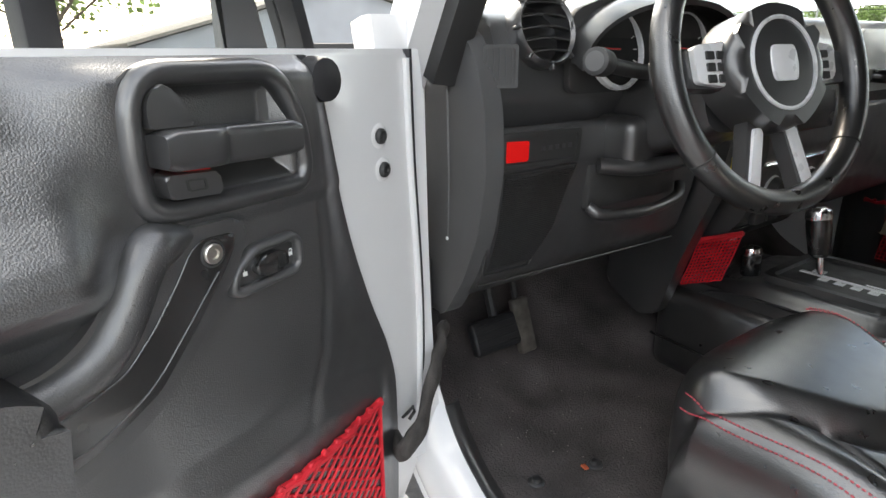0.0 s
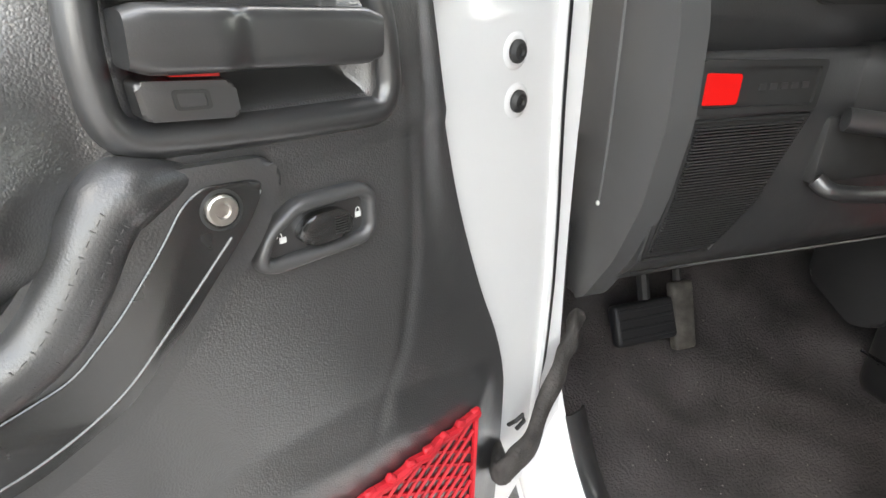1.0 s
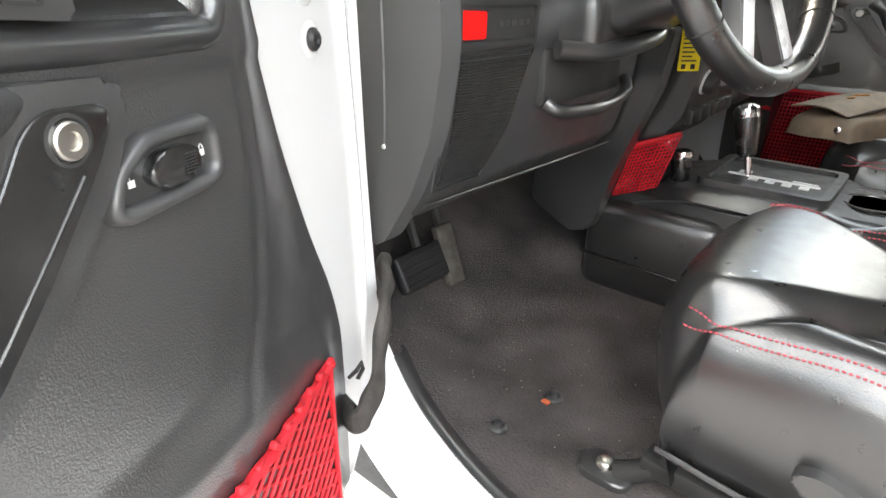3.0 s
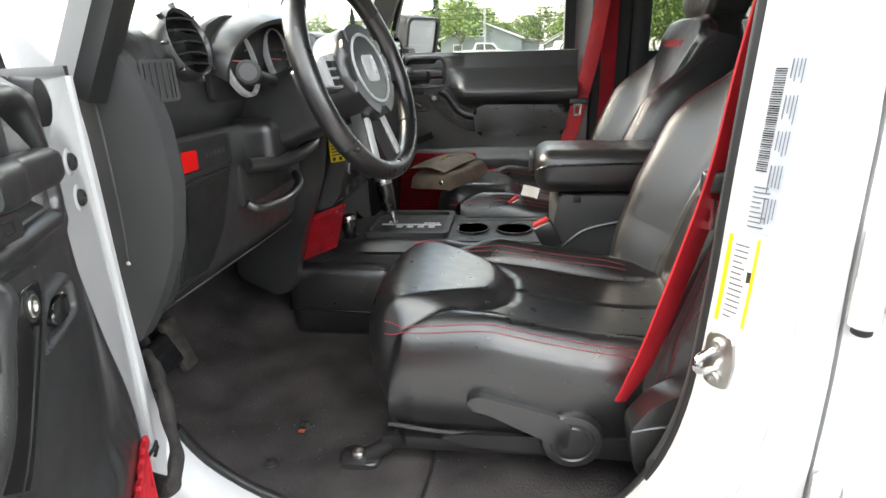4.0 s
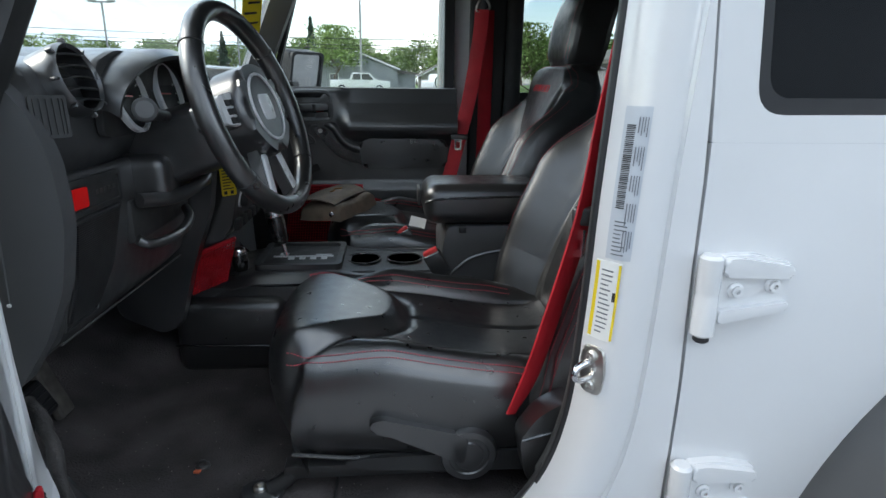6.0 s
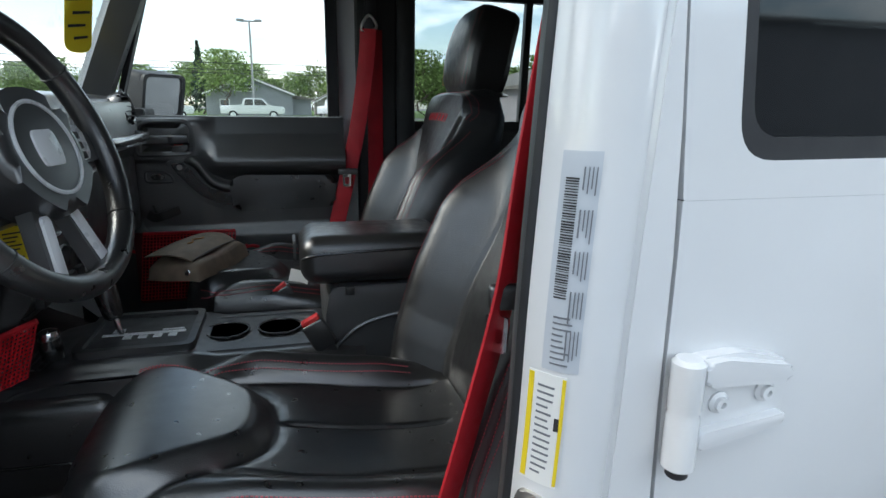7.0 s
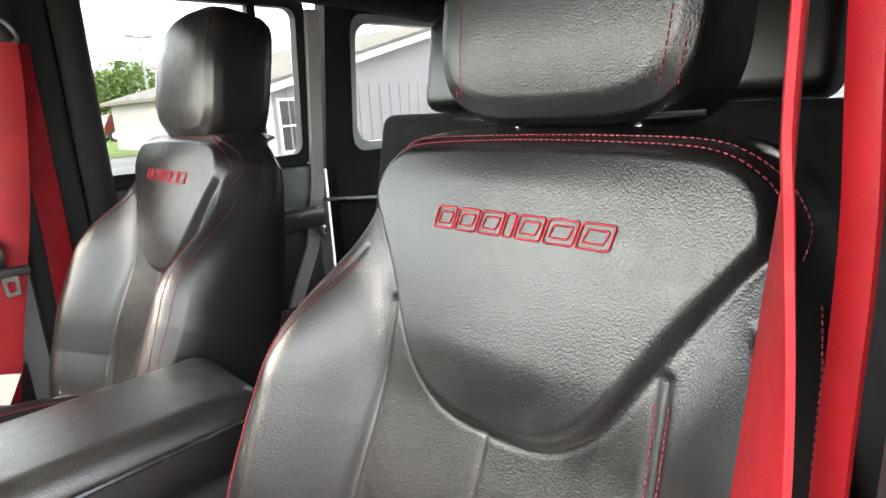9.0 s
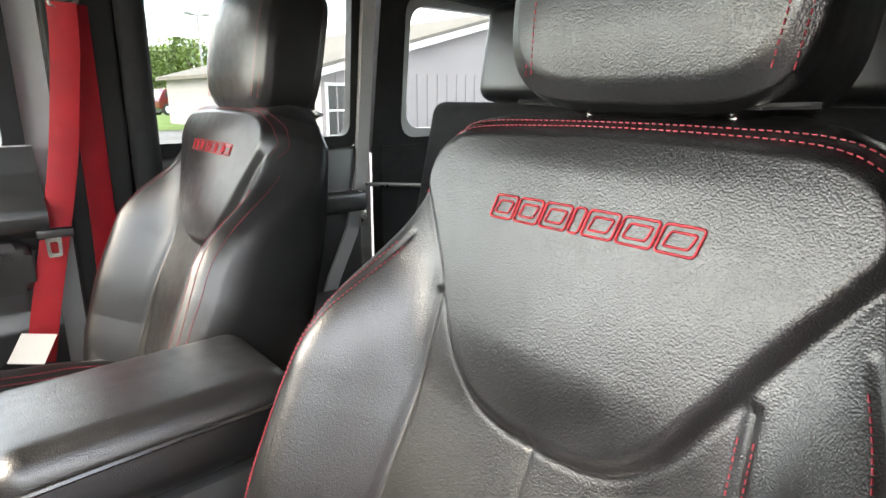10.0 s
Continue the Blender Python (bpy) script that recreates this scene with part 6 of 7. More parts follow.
# steering column and wheel
colm = thing("steering_column", (0.12, 0.385, 1.15), "black steering column shroud with stalks", "steering column")
AX = Vector((0.93, -0.17, 0.32)).normalized()
WC = Vector((0.252, 0.378, 1.198))
part("shroud", sweep([WC - AX * d for d in (0.24, 0.16, 0.10, 0.06, 0.045)], lambda s: [(x * (1.0 - 0.15 * s), y * (1 - 0.12 * s) - 0.012) for x, y in [(q.x, q.y) for q in rounded([(-0.075, -0.065), (0.075, -0.065), (0.078, 0.045), (0.05, 0.062), (-0.05, 0.062), (-0.078, 0.045)], 0.03, 4)]]), PLASTIC, colm, "black column shroud")
part("lower_shroud", box((0.0, 0.30, 1.05), (0.12, 0.47, 1.13), 0.02, 4), PLASTIC, colm)
stk = part("turn_stalk", tube([Vector((0.125, 0.31, 1.192)), Vector((0.135, 0.25, 1.198)), Vector((0.142, 0.20, 1.205))], 0.010, 12, up=(0, 0, 1)), DARK, colm, "black indicator stalk")
part("stalk_end", lathe([(0.012, -0.03), (0.0165, -0.02), (0.0175, 0.0), (0.0165, 0.012), (0.012, 0.014), (0.002, 0.014)], facing((0.146, 0.182, 1.208), (0.35, -0.93, 0.1)), 20), DARK, stk)
part("stalk_mark", lathe([(0.012, 0.0142), (0.001, 0.0146)], facing((0.146, 0.182, 1.208), (0.35, -0.93, 0.1)), 18), GREY_PANEL, stk, "grey stalk end")
cub = thing("dash_cubby", (0.06, 0.37, 1.0), "cubby under the column, its shade a dark block", "cubby")
# no hollow here: a solid ink block stands for the shade inside the cubby
part("recess", box((0.05, 0.268, 0.99), (0.072, 0.485, 1.062), 0.006), INK, cub)
part("rim", tube(spline([(0.078, 0.262, 1.0), (0.094, 0.28, 0.988), (0.105, 0.37, 0.984), (0.094, 0.46, 0.990), (0.078, 0.49, 1.005)], 8), 0.009, 10), PLASTIC, cub, "black cubby lip")
part("brace", tube(spline([(0.085, 0.27, 1.062), (0.12, 0.33, 1.058), (0.14, 0.42, 1.07), (0.12, 0.49, 1.08)], 8), 0.012, 10), PLASTIC, cub, "black release lever")
sw = thing("steering_wheel", WC, "black leather wheel with silver spokes", "steering wheel")
WM = facing(WC, AX)
R = 0.170
rim = [WM @ Vector((R * math.cos(2 * math.pi * k / 72), R * math.sin(2 * math.pi * k / 72), 0)) for k in range(72)]
part("rim", sweep(rim, circle(0.0165, 14, 1.0, 1.08), closed=True, up=AX), PLAIN_LEATHER, sw, "leather-wrapped rim")
for a0 in (38, 142, 218, 322):
    a = radians(a0)
    c = WM @ Vector((R * math.cos(a), R * math.sin(a), 0))
    t = WM.to_3x3() @ Vector((-math.sin(a), math.cos(a), 0))
    o = WM.to_3x3() @ Vector((math.cos(a), math.sin(a), 0))
    part("rim_seam", tube([c + o * 0.0168 * math.cos(q) + AX * 0.0182 * math.sin(q) for q in np.linspace(0, 2 * math.pi, 17)][:-1], 0.0012, 5, True, up=t), DARK, sw)
for a0, a1 in ((-20, 20), (160, 200)):
    part("rim_grip", sweep([WM @ Vector((R * math.cos(radians(x)), R * math.sin(radians(x)), 0)) for x in np.linspace(a0, a1, 14)], circle(0.0172, 12), up=AX), LEATHER, sw, "perforated rim section")
hubp = [((0.080 + 0.006 * math.cos(2 * t)) * math.cos(t), (0.078 + 0.004 * math.sin(3 * t)) * math.sin(t)) for t in np.linspace(0, 2 * math.pi, 41)[:-1]]
hub = part("hub", prism(hubp, 0.056, WM @ Matrix.Translation((0, 0, -0.034)), 0.018, 5), PLASTIC, sw, "black airbag cover")
part("hub_ring", lathe([(0.0585, 0.0), (0.0590, 0.0030), (0.0565, 0.0042), (0.0540, 0.0030), (0.0545, 0.0)], WM @ Matrix.Translation((0, 0, 0.0215)), 44, caps=False), SILVER, hub, "thin silver ring")
part("emblem", prism(rounded([(-0.026, -0.010), (0.026, -0.010), (0.026, 0.010), (-0.026, 0.010)], 0.009), 0.003, WM @ Matrix.Translation((0, 0, 0.0215)) @ Matrix.Diagonal((0.9, 2.2, 1, 1)), 0.001), SILVER, hub, "plain silver oval emblem")
for s in (-1, 1):
    arm = part("spoke", prism(rounded([(s * 0.055, 0.035), (s * 0.175, 0.018), (s * 0.175, -0.018), (s * 0.055, -0.025)], 0.01), 0.018, WM @ Matrix.Translation((0, 0, -0.022)), 0.005, 2), PLASTIC, sw, "black side spoke")
    part("switch_pad", prism(rounded([(s * 0.072, 0.034), (s * 0.128, 0.028), (s * 0.126, -0.016), (s * 0.078, -0.022)], 0.008), 0.010, WM @ Matrix.Translation((0, 0, -0.006)), 0.003, 2), SILVER, arm, "silver switch pad")
    for i in range(2):
        for j in range(3):
            part("key", box((s * 0.086 + (i * 0.018) * s - 0.007, -0.012 + 0.014 * j - 0.005, 0), (s * 0.086 + (i * 0.018) * s + 0.007, -0.012 + 0.014 * j + 0.005, 0.003), 0.001, 1, WM @ Matrix.Translation((0, 0, 0.0035))), DARK, arm)
    low = part("spoke", prism(rounded([(s * 0.014, -0.055), (s * 0.040, -0.052), (s * 0.070, -0.165), (s * 0.040, -0.172)], 0.008), 0.020, WM @ Matrix.Translation((0, 0, -0.024)), 0.005, 2), PLASTIC, sw, "black lower spoke")
    part("spoke_trim", prism(rounded([(s * 0.022, -0.075), (s * 0.038, -0.073), (s * 0.062, -0.160), (s * 0.046, -0.164)], 0.006), 0.006, WM @ Matrix.Translation((0, 0, -0.006)), 0.002, 2), SILVER, low, "silver spoke trim")

# hanging yellow tag, centre stack, knee side panel
ytag = thing("yellow_tag", (0.18, 0.43, 1.10), "yellow printed card hanging by the column", "tag")
YT = facing((0.147, 0.553, 1.047), (0.73, -0.68, 0.05))
part("card", prism(rounded([(-0.017, -0.031), (0.017, -0.031), (0.017, 0.031), (-0.017, 0.031)], 0.003), 0.0008, YT), YELLOW, ytag)
for k in range(7):
    part("print_line", box((-0.013, 0.020 - 0.0062 * k, 0.0009), (0.011 - 0.004 * (k % 3), 0.0222 - 0.0062 * k, 0.0012), 0, 1, YT), INK, ytag)
part("print_block", join(box((-0.012, -0.028, 0.0009), (-0.005, -0.021, 0.0012), 0, 1, YT), box((0.003, -0.028, 0.0009), (0.010, -0.021, 0.0012), 0, 1, YT)), INK, ytag)
part("string", tube([Vector((0.147, 0.553, 1.077)), Vector((0.142, 0.548, 1.10)), Vector((0.135, 0.53, 1.13))], 0.0008, 5, up=(1, 0, 0)), INK, ytag)
part("side_panel", prism(rounded([(0.115, 1.075), (0.10, 0.98), (0.045, 0.83), (0.012, 0.715), (-0.03, 0.70), (-0.12, 0.745), (-0.11, 0.95), (-0.02, 1.08)], 0.012), 0.035, axes((0, 0.605, 0), (1, 0, 0), (0, 0, 1), (0, -1, 0)), 0.008, 3), PLASTIC, dash, "black console side panel")
stack = thing("centre_stack", (0.1, 0.77, 1.0), "black centre stack with radio and knobs", "centre stack")
part("fascia", prism(rounded([(0.135, 1.18), (0.150, 1.05), (0.125, 0.93), (0.08, 0.87), (-0.05, 0.88), (-0.05, 1.18)], 0.01), 0.26, axes((0, 0.63, 0), (1, 0, 0), (0, 0, 1), (0, 1, 0)), 0.008, 3, True), PLASTIC, stack)
part("radio", box((0.135, 0.66, 1.08), (0.150, 0.86, 1.17), 0.005), GLOSS, stack, "glossy radio face")
for k in range(3):
    part("knob", lathe([(0.019, 0), (0.019, 0.012), (0.016, 0.018), (0.003, 0.018)], facing((0.138, 0.685 + 0.07 * k, 0.985), (0.95, 0, -0.2)), 20), DARK, stack, "round heater knob")
    part("knob_ring", lathe([(0.0215, 0), (0.0215, 0.004), (0.0195, 0.004)], facing((0.136, 0.685 + 0.07 * k, 0.985), (0.95, 0, -0.2)), 20), SILVER, stack)
for k in range(5):
    part("switch", box((0.122, 0.652 + 0.045 * k, 0.915), (0.137, 0.688 + 0.045 * k, 0.94), 0.003), DARK, stack)
for z in (0.905, 1.03):
    part("chrome_line", tube([Vector((float(np.interp(z, [0.87, 0.93, 1.05], [0.083, 0.128, 0.152])), 0.632 + 0.25 * k / 4, z)) for k in range(5)], 0.002, 6), CHROME, stack)
part("stack_screw", lathe([(0.006, 0), (0.006, 0.004), (0.001, 0.005)], facing((0.115, 0.628, 0.89), (0.3, -0.95, 0)), 12), CHROME, stack)
# passenger side dash trim
part("pale_panel", prism(rounded([(0.95, 1.135), (1.47, 1.140), (1.475, 1.20), (1.44, 1.262), (0.97, 1.258)], 0.014), 0.008, axes((0.120, 0, 0), (0, 1, 0), (0, 0, 1), (1, 0, 0)), 0.003, 2), PALE, dash, "pale silver dash panel")
gb = part("grab_bar", tube(spline([(0.128, 1.05, 1.168), (0.158, 1.08, 1.166), (0.165, 1.25, 1.166), (0.158, 1.42, 1.168), (0.128, 1.45, 1.17)], 8), 0.014, 12), GLOSS, dash, "black dash grab bar")
part("bar_trim", tube(spline([(0.166, 1.09, 1.158), (0.1755, 1.25, 1.156), (0.166, 1.41, 1.158)], 8), 0.005, 8), CHROME, gb, "bright bar trim")
part("glovebox", box((0.06, 0.98, 0.90), (0.118, 1.46, 1.115), 0.014, 3), PANEL, dash, "black glovebox lid")
part("passenger_end", prism(rounded(cap, 0.015, 4), 0.03, axes((0.05, 1.50, 0), (1, 0, 0), (0, 0, 1), (0, 1, 0)), 0.01, 3), GREY_PANEL, dash)
ppost = spline([(0.02, 1.525, 1.22), (0.025, 1.525, 1.05), (0.042, 1.523, 0.90), (0.085, 1.52, 0.78), (0.16, 1.517, 0.70), (0.27, 1.515, 0.66), (0.45, 1.515, 0.645)], 8)
part("passenger_jamb", sweep(ppost, [(-0.018, -0.02), (0.018, -0.02), (0.022, 0.0), (0.018, 0.02), (-0.018, 0.02)], up=(0, 1, 0)), PAINT, body, "white passenger door jamb")
part("footwell_wall", box((-0.10, 1.535, 0.58), (0.10, 1.56, 1.2), 0.004), DARK, body)
part("firewall", box((-0.54, 0.04, 0.56), (-0.50, 1.56, 1.24), 0.004), DARK, body)
strapc = thing("door_check_strap", (0.12, 1.47, 0.93), "black buckled passenger check strap", "strap")
part("webbing", strap([(0.115, 1.50, 0.945), (0.15, 1.46, 0.925), (0.19, 1.45, 0.935), (0.24, 1.50, 0.95)], 0.025, up=(0, 1, 0)), DARK, strapc)
part("hook", tube([Vector((0.15, 1.47, 0.96)), Vector((0.155, 1.465, 0.945)), Vector((0.162, 1.465, 0.93))], 0.004, 8, up=(0, 1, 0)), DARK, strapc)

# pedals and floor fittings
PEDAL = Matrix.Rotation(radians(-28), 4, 'Y')
pd = thing("brake_pedal", (-0.14, 0.34, 0.68), "black rubber brake pedal", "pedal", "pedals")
part("pad", box((-0.011, -0.058, -0.034), (0.011, 0.058, 0.034), 0.008, 3, Matrix.Translation((-0.165, 0.292, 0.680)) @ PEDAL), RUBBER, pd)
for k in range(4):
    part("rib", box((0.010, -0.050, -0.025 + 0.015 * k), (0.0135, 0.050, -0.020 + 0.015 * k), 0.001, 1, Matrix.Translation((-0.165, 0.292, 0.680)) @ PEDAL), RUBBER, pd)
part("arm", tube([Vector((-0.18, 0.305, 0.69)), Vector((-0.22, 0.305, 0.80)), Vector((-0.24, 0.305, 0.95))], 0.010, 8, up=(0, 1, 0)), DARK, pd)
gp = thing("accelerator_pedal", (-0.15, 0.43, 0.65), "worn black accelerator pedal", "pedal", "pedals")
part("pad", box((-0.010, -0.021, -0.058), (0.010, 0.021, 0.058), 0.006, 3, Matrix.Translation((-0.168, 0.372, 0.676)) @ Matrix.Rotation(radians(-20), 4, 'Y')), mat("worn_rubber", (0.10, 0.09, 0.08), 0.7, grain=0.001, grain_size=0.004, patch=0.4, patch_size=0.02), gp)
part("arm", tube([Vector((-0.19, 0.372, 0.72)), Vector((-0.24, 0.372, 0.86)), Vector((-0.26, 0.372, 0.95))], 0.007, 8, up=(0, 1, 0)), DARK, gp)
for nm, (x, y), r in (("carpet_clip", (0.140, 0.252), 0.013), ("carpet_clip", (0.112, 0.148), 0.013)):
    cl = thing(nm, (x, y, carpet_height(x, y)), "round black carpet clip", "floor clip", "carpet clips")
    part("base", lathe([(r, 0), (r, 0.004), (r * 0.8, 0.006), (r * 0.55, 0.006), (r * 0.5, 0.012), (r * 0.3, 0.013), (0.001, 0.013)], axes((x, y, carpet_height(x, y)), (1, 0, 0), (0, 1, 0), (0, 0, 1)), 18), PLASTIC, cl)
single("orange_scrap", prism(rounded([(-0.006, -0.003), (0.005, -0.004), (0.007, 0.003), (-0.004, 0.004)], 0.001), 0.003, axes((0.136, 0.232, 0.581), (1, 0, 0), (0, 1, 0), (0, 0, 1)), 0.0008), mat("orange_scrap", (0.55, 0.12, 0.05), 0.7), "tiny orange scrap on the carpet", "debris")
crumbs = bmesh.new()
rc = random.Random(7)
for k in range(160):
    x, y = rc.uniform(-0.25, 0.75), rc.uniform(0.16, 0.58)
    crumbs = join(crumbs, box((-0.001, -0.0008, -0.0004), (0.001, 0.0008, 0.0004), 0, 1, Matrix.Translation((x, y, carpet_height(x, y) + 0.0025)) @ Matrix.Rotation(rc.random() * 6, 4, 'Z')))
single("floor_lint", crumbs, mat("pale_lint", (0.22, 0.2, 0.18), 0.9), "pale lint scattered on the carpet", "lint", kind="stuff")
part("carpet_seam", tube([Vector((0.376 + 0.01 * math.sin(k), 0.06 + 0.09 * k, carpet_height(0.376, 0.06 + 0.09 * k) + 0.001)) for k in range(6)], 0.003, 5), INK, body)

# brown document pouch on the passenger seat
bag = thing("document_pouch", (0.36, 1.18, 0.865), "brown canvas document pouch on passenger seat", "pouch")
BM = Matrix.Translation((0.326, 1.085, 0.864)) @ Matrix.Rotation(radians(62), 4, 'Z') @ Matrix.Rotation(radians(-4), 4, 'Y')


def pouch(u, v):
    a, b = 2 * u - 1, 2 * v - 1
    edge = (1 - abs(a) ** 6) * (1 - abs(b) ** 6)
    return BM @ Vector((a * 0.108, b * 0.072, 0.046 * edge ** 0.3 + 0.004 * math.sin(3 * a + 2 * b)))


part("pouch_body", thick(surface(pouch, 30, 24), 0.006), BAG, bag, angle=60)


def flap(u, v):
    a = 2 * u - 1
    y = 0.074 - 0.118 * v
    w = 0.101 * (1 - 0.12 * v ** 3)
    return BM @ Vector((a * w, y, 0.053 + 0.010 * math.sin(v * 2.5) - 0.012 * v ** 4 + 0.003 * math.cos(2 * a)))


part("flap", thick(surface(flap, 24, 16), 0.003), BAG, bag, "folded brown flap", angle=60)
part("piping", tube([flap(u, 1.0) for u in np.linspace(0, 1, 20)], 0.0022, 6), mat("dark_piping", (0.05, 0.035, 0.028), 0.6), bag)
part("mark", tube([flap(0.38 + 0.3 * t, 0.52 + 0.06 * math.sin(9 * t)) + Vector((0, 0, 0.002)) for t in np.linspace(0, 1, 12)], 0.0016, 5), mat("orange_thread", (0.5, 0.22, 0.06), 0.6), bag, "small orange stitched mark")
part("snap", lathe([(0.007, 0), (0.007, 0.003), (0.004, 0.005), (0.001, 0.005)], BM @ Matrix.Translation((-0.103, -0.04, 0.022)) @ Matrix.Rotation(radians(-70), 4, 'Y'), 14), CHROME, bag, "bright metal snap")
# loose white quad added in place of the white door and pillar bodywork
single("white_body_patch", prism([(-0.06, -0.05), (0.05, -0.06), (0.06, 0.05), (-0.05, 0.06)], 0.002, facing((0.66, 1.40, 0.845), (-0.3, -0.5, 0.8)) @ Matrix.Scale(0.6, 4)), WHITE_CARD, "white quad standing for bodywork beside the passenger seat", "paper")

# ---- rear bench ----
rb = thing("rear_bench", (1.7, 0.77, 0.6), "black leather rear bench seat", "bench seat")
part("bench_cushion", box((1.10, 0.20, 0.62), (1.52, 1.34, 0.86), 0.05, 5), LEATHER, rb)
part("bench_back", box((-0.07, -0.565, 0), (0.07, 0.565, 0.49), 0.035, 5, Matrix.Translation((1.53, 0.735, 0.82)) @ Matrix.Rotation(radians(13), 4, 'Y')), FELT, rb, "black bench backrest")
for yy in (0.44, 0.54, 0.96, 1.06):
    part("seam", tube([Vector((1.462 + 0.225 * z, yy, 0.84 + z)) for z in (0.02, 0.2, 0.42)], 0.003, 6, up=(0, 1, 0)), GLOSS, rb)
for y in (0.425, 1.02):
    hr = thing("rear_headrest", (1.64, y, 1.28), "black leather rear headrest", "headrest", "rear headrests")
    part("pad", box((-0.05, -0.15, 0.02), (0.05, 0.15, 0.25), 0.035, 6, Matrix.Translation((1.645, y, 1.285)) @ Matrix.Rotation(radians(10), 4, 'Y')), LEATHER, hr)
    for dy in (-0.06, 0.06):
        part("post", tube([Vector((1.64, y + dy, 1.25)), Vector((1.645, y + dy, 1.29)), Vector((1.652, y + dy, 1.33))], 0.006, 8, up=(0, 1, 0)), CHROME, hr)
rbelt = thing("rear_seat_belt", (1.62, 0.13, 0.9), "red rear seat belt", "seat belt", "seat belts")
part("webbing", strap([(1.56, 0.13, 1.60), (1.60, 0.14, 1.4), (1.63, 0.165, 1.28), (1.60, 0.22, 1.0)], 0.047, up=(0.4, 1, 0)), RED, rbelt)
part("guide", box((1.53, 0.11, 1.585), (1.59, 0.15, 1.62), 0.008), DARK, rbelt)
# ---- surroundings ----
def slab(name, x0, x1, y0, y1, z, material, label, category):
    single(name, surface(lambda u, v: Vector((x0 + (x1 - x0) * u, y0 + (y1 - y0) * v, z)), 6, 6), material, label, category, kind="structure")


slab("grass_verge", -120, 140, 24, 56, 0.02, GRASS, "mown green verge beside the road", "grass")
slab("road", -200, 200, 57, 66, 0.012, mat("road_asphalt", (0.16, 0.16, 0.165), 0.9, patch=0.15, patch_size=3.0), "grey road beyond the verge", "road")
slab("lawn", -200, 200, 67, 200, 0.02, GRASS, "green lawn round the houses", "grass")
slab("gravel_yard", -150, -10, -60, 42, 0.012, mat("pale_gravel", (0.22, 0.21, 0.20), 0.95, grain=0.02, grain_size=0.05, patch=0.2, patch_size=1.0), "pale gravel yard", "gravel")


def house(name, x0, x1, y0, y1, eave, peak, along_x, wall, roof, label, windows=()):
    """A gabled house: wall, roof, windows with frame and pane; windows are (face, centre along the face, sill, width, height)."""
    h = thing(name, ((x0 + x1) / 2, (y0 + y1) / 2, 0), label, "house", "buildings")
    if along_x:
        end = [(y0, 0), (y1, 0), (y1, eave), ((y0 + y1) / 2, peak), (y0, eave)]
        M, depth = axes((x0, 0, 0), (0, 1, 0), (0, 0, 1), (1, 0, 0)), x1 - x0
    else:
        end = [(x0, 0), (x1, 0), (x1, eave), ((x0 + x1) / 2, peak), (x0, eave)]
        M, depth = axes((0, y0, 0), (1, 0, 0), (0, 0, 1), (0, 1, 0)), y1 - y0
    part("wall", prism(end, depth, M), wall, h)
    lo, hi = (y0, y1) if along_x else (x0, x1)
    mid, run = (lo + hi) / 2, (hi - lo) / 2
    o = 0.35
    sl = (peak - eave) / run
    for s in (-1, 1):
        sec = [(mid, peak + 0.06), (mid + s * (run + o), eave - sl * o + 0.06), (mid + s * (run + o), eave - sl * o + 0.20), (mid, peak + 0.22)]
        part("roof", prism(sec, depth + 2 * o, M @ Matrix.Translation((0, 0, -o))), roof, h)
        fas = [(mid, peak - 0.10), (mid + s * (run + o), eave - sl * o - 0.10), (mid + s * (run + o), eave - sl * o + 0.10), (mid, peak + 0.10)]
        part("fascia", prism(fas, 0.05, M @ Matrix.Translation((0, 0, -o - 0.06))), TRIM_WHITE, h)
    for face, c, sill, w, ht in windows:
        F = axes((0, y0, 0), (1, 0, 0), (0, 0, 1), (0, -1, 0)) if face == "y" else axes((x1, 0, 0), (0, 1, 0), (0, 0, 1), (1, 0, 0))
        wd = part("window", ring([(c - w / 2 - 0.09, sill - 0.09), (c + w / 2 + 0.09, sill - 0.09), (c + w / 2 + 0.09, sill + ht + 0.09), (c - w / 2 - 0.09, sill + ht + 0.09)], [(c - w / 2, sill), (c + w / 2, sill), (c + w / 2, sill + ht), (c - w / 2, sill + ht)], 0.05, F), TRIM_WHITE, h)
        part("pane", prism([(c - w / 2, sill), (c + w / 2, sill), (c + w / 2, sill + ht), (c - w / 2, sill + ht)], 0.02, F), GLOSS, wd)
        part("bar", prism([(c - w / 2, sill + ht / 2 - 0.03), (c + w / 2, sill + ht / 2 - 0.03), (c + w / 2, sill + ht / 2 + 0.03), (c - w / 2, sill + ht / 2 + 0.03)], 0.04, F), TRIM_WHITE, wd)
    return h


h1 = house("far_house", -9.0, 1.4, 79, 90, 2.7, 4.7, False, SIDING, SHINGLE, "grey-sided house with dark gable roof", [("y", -4.5, 3.0, 2.0, 0.7), ("y", -6.8, 0.3, 1.0, 1.6)])
part("lean_to", prism([(-0.3, 2.3), (4.2, 2.0), (4.2, 2.15), (-0.3, 2.9)], 6.0, axes((0, 80, 0), (1, 0, 0), (0, 0, 1), (0, 1, 0))), SHINGLE, h1)
part("porch_wall", box((-0.3, 80.5, 0), (3.8, 86, 2.1)), SIDING, h1)
house("small_house", 4.6, 10.0, 82, 90, 1.9, 3.3, False, BARN, SHINGLE, "small beige house with low gable", [("y", 6.6, 0.6, 0.9, 1.0), ("y", 8.2, 0.6, 0.9, 1.0)])
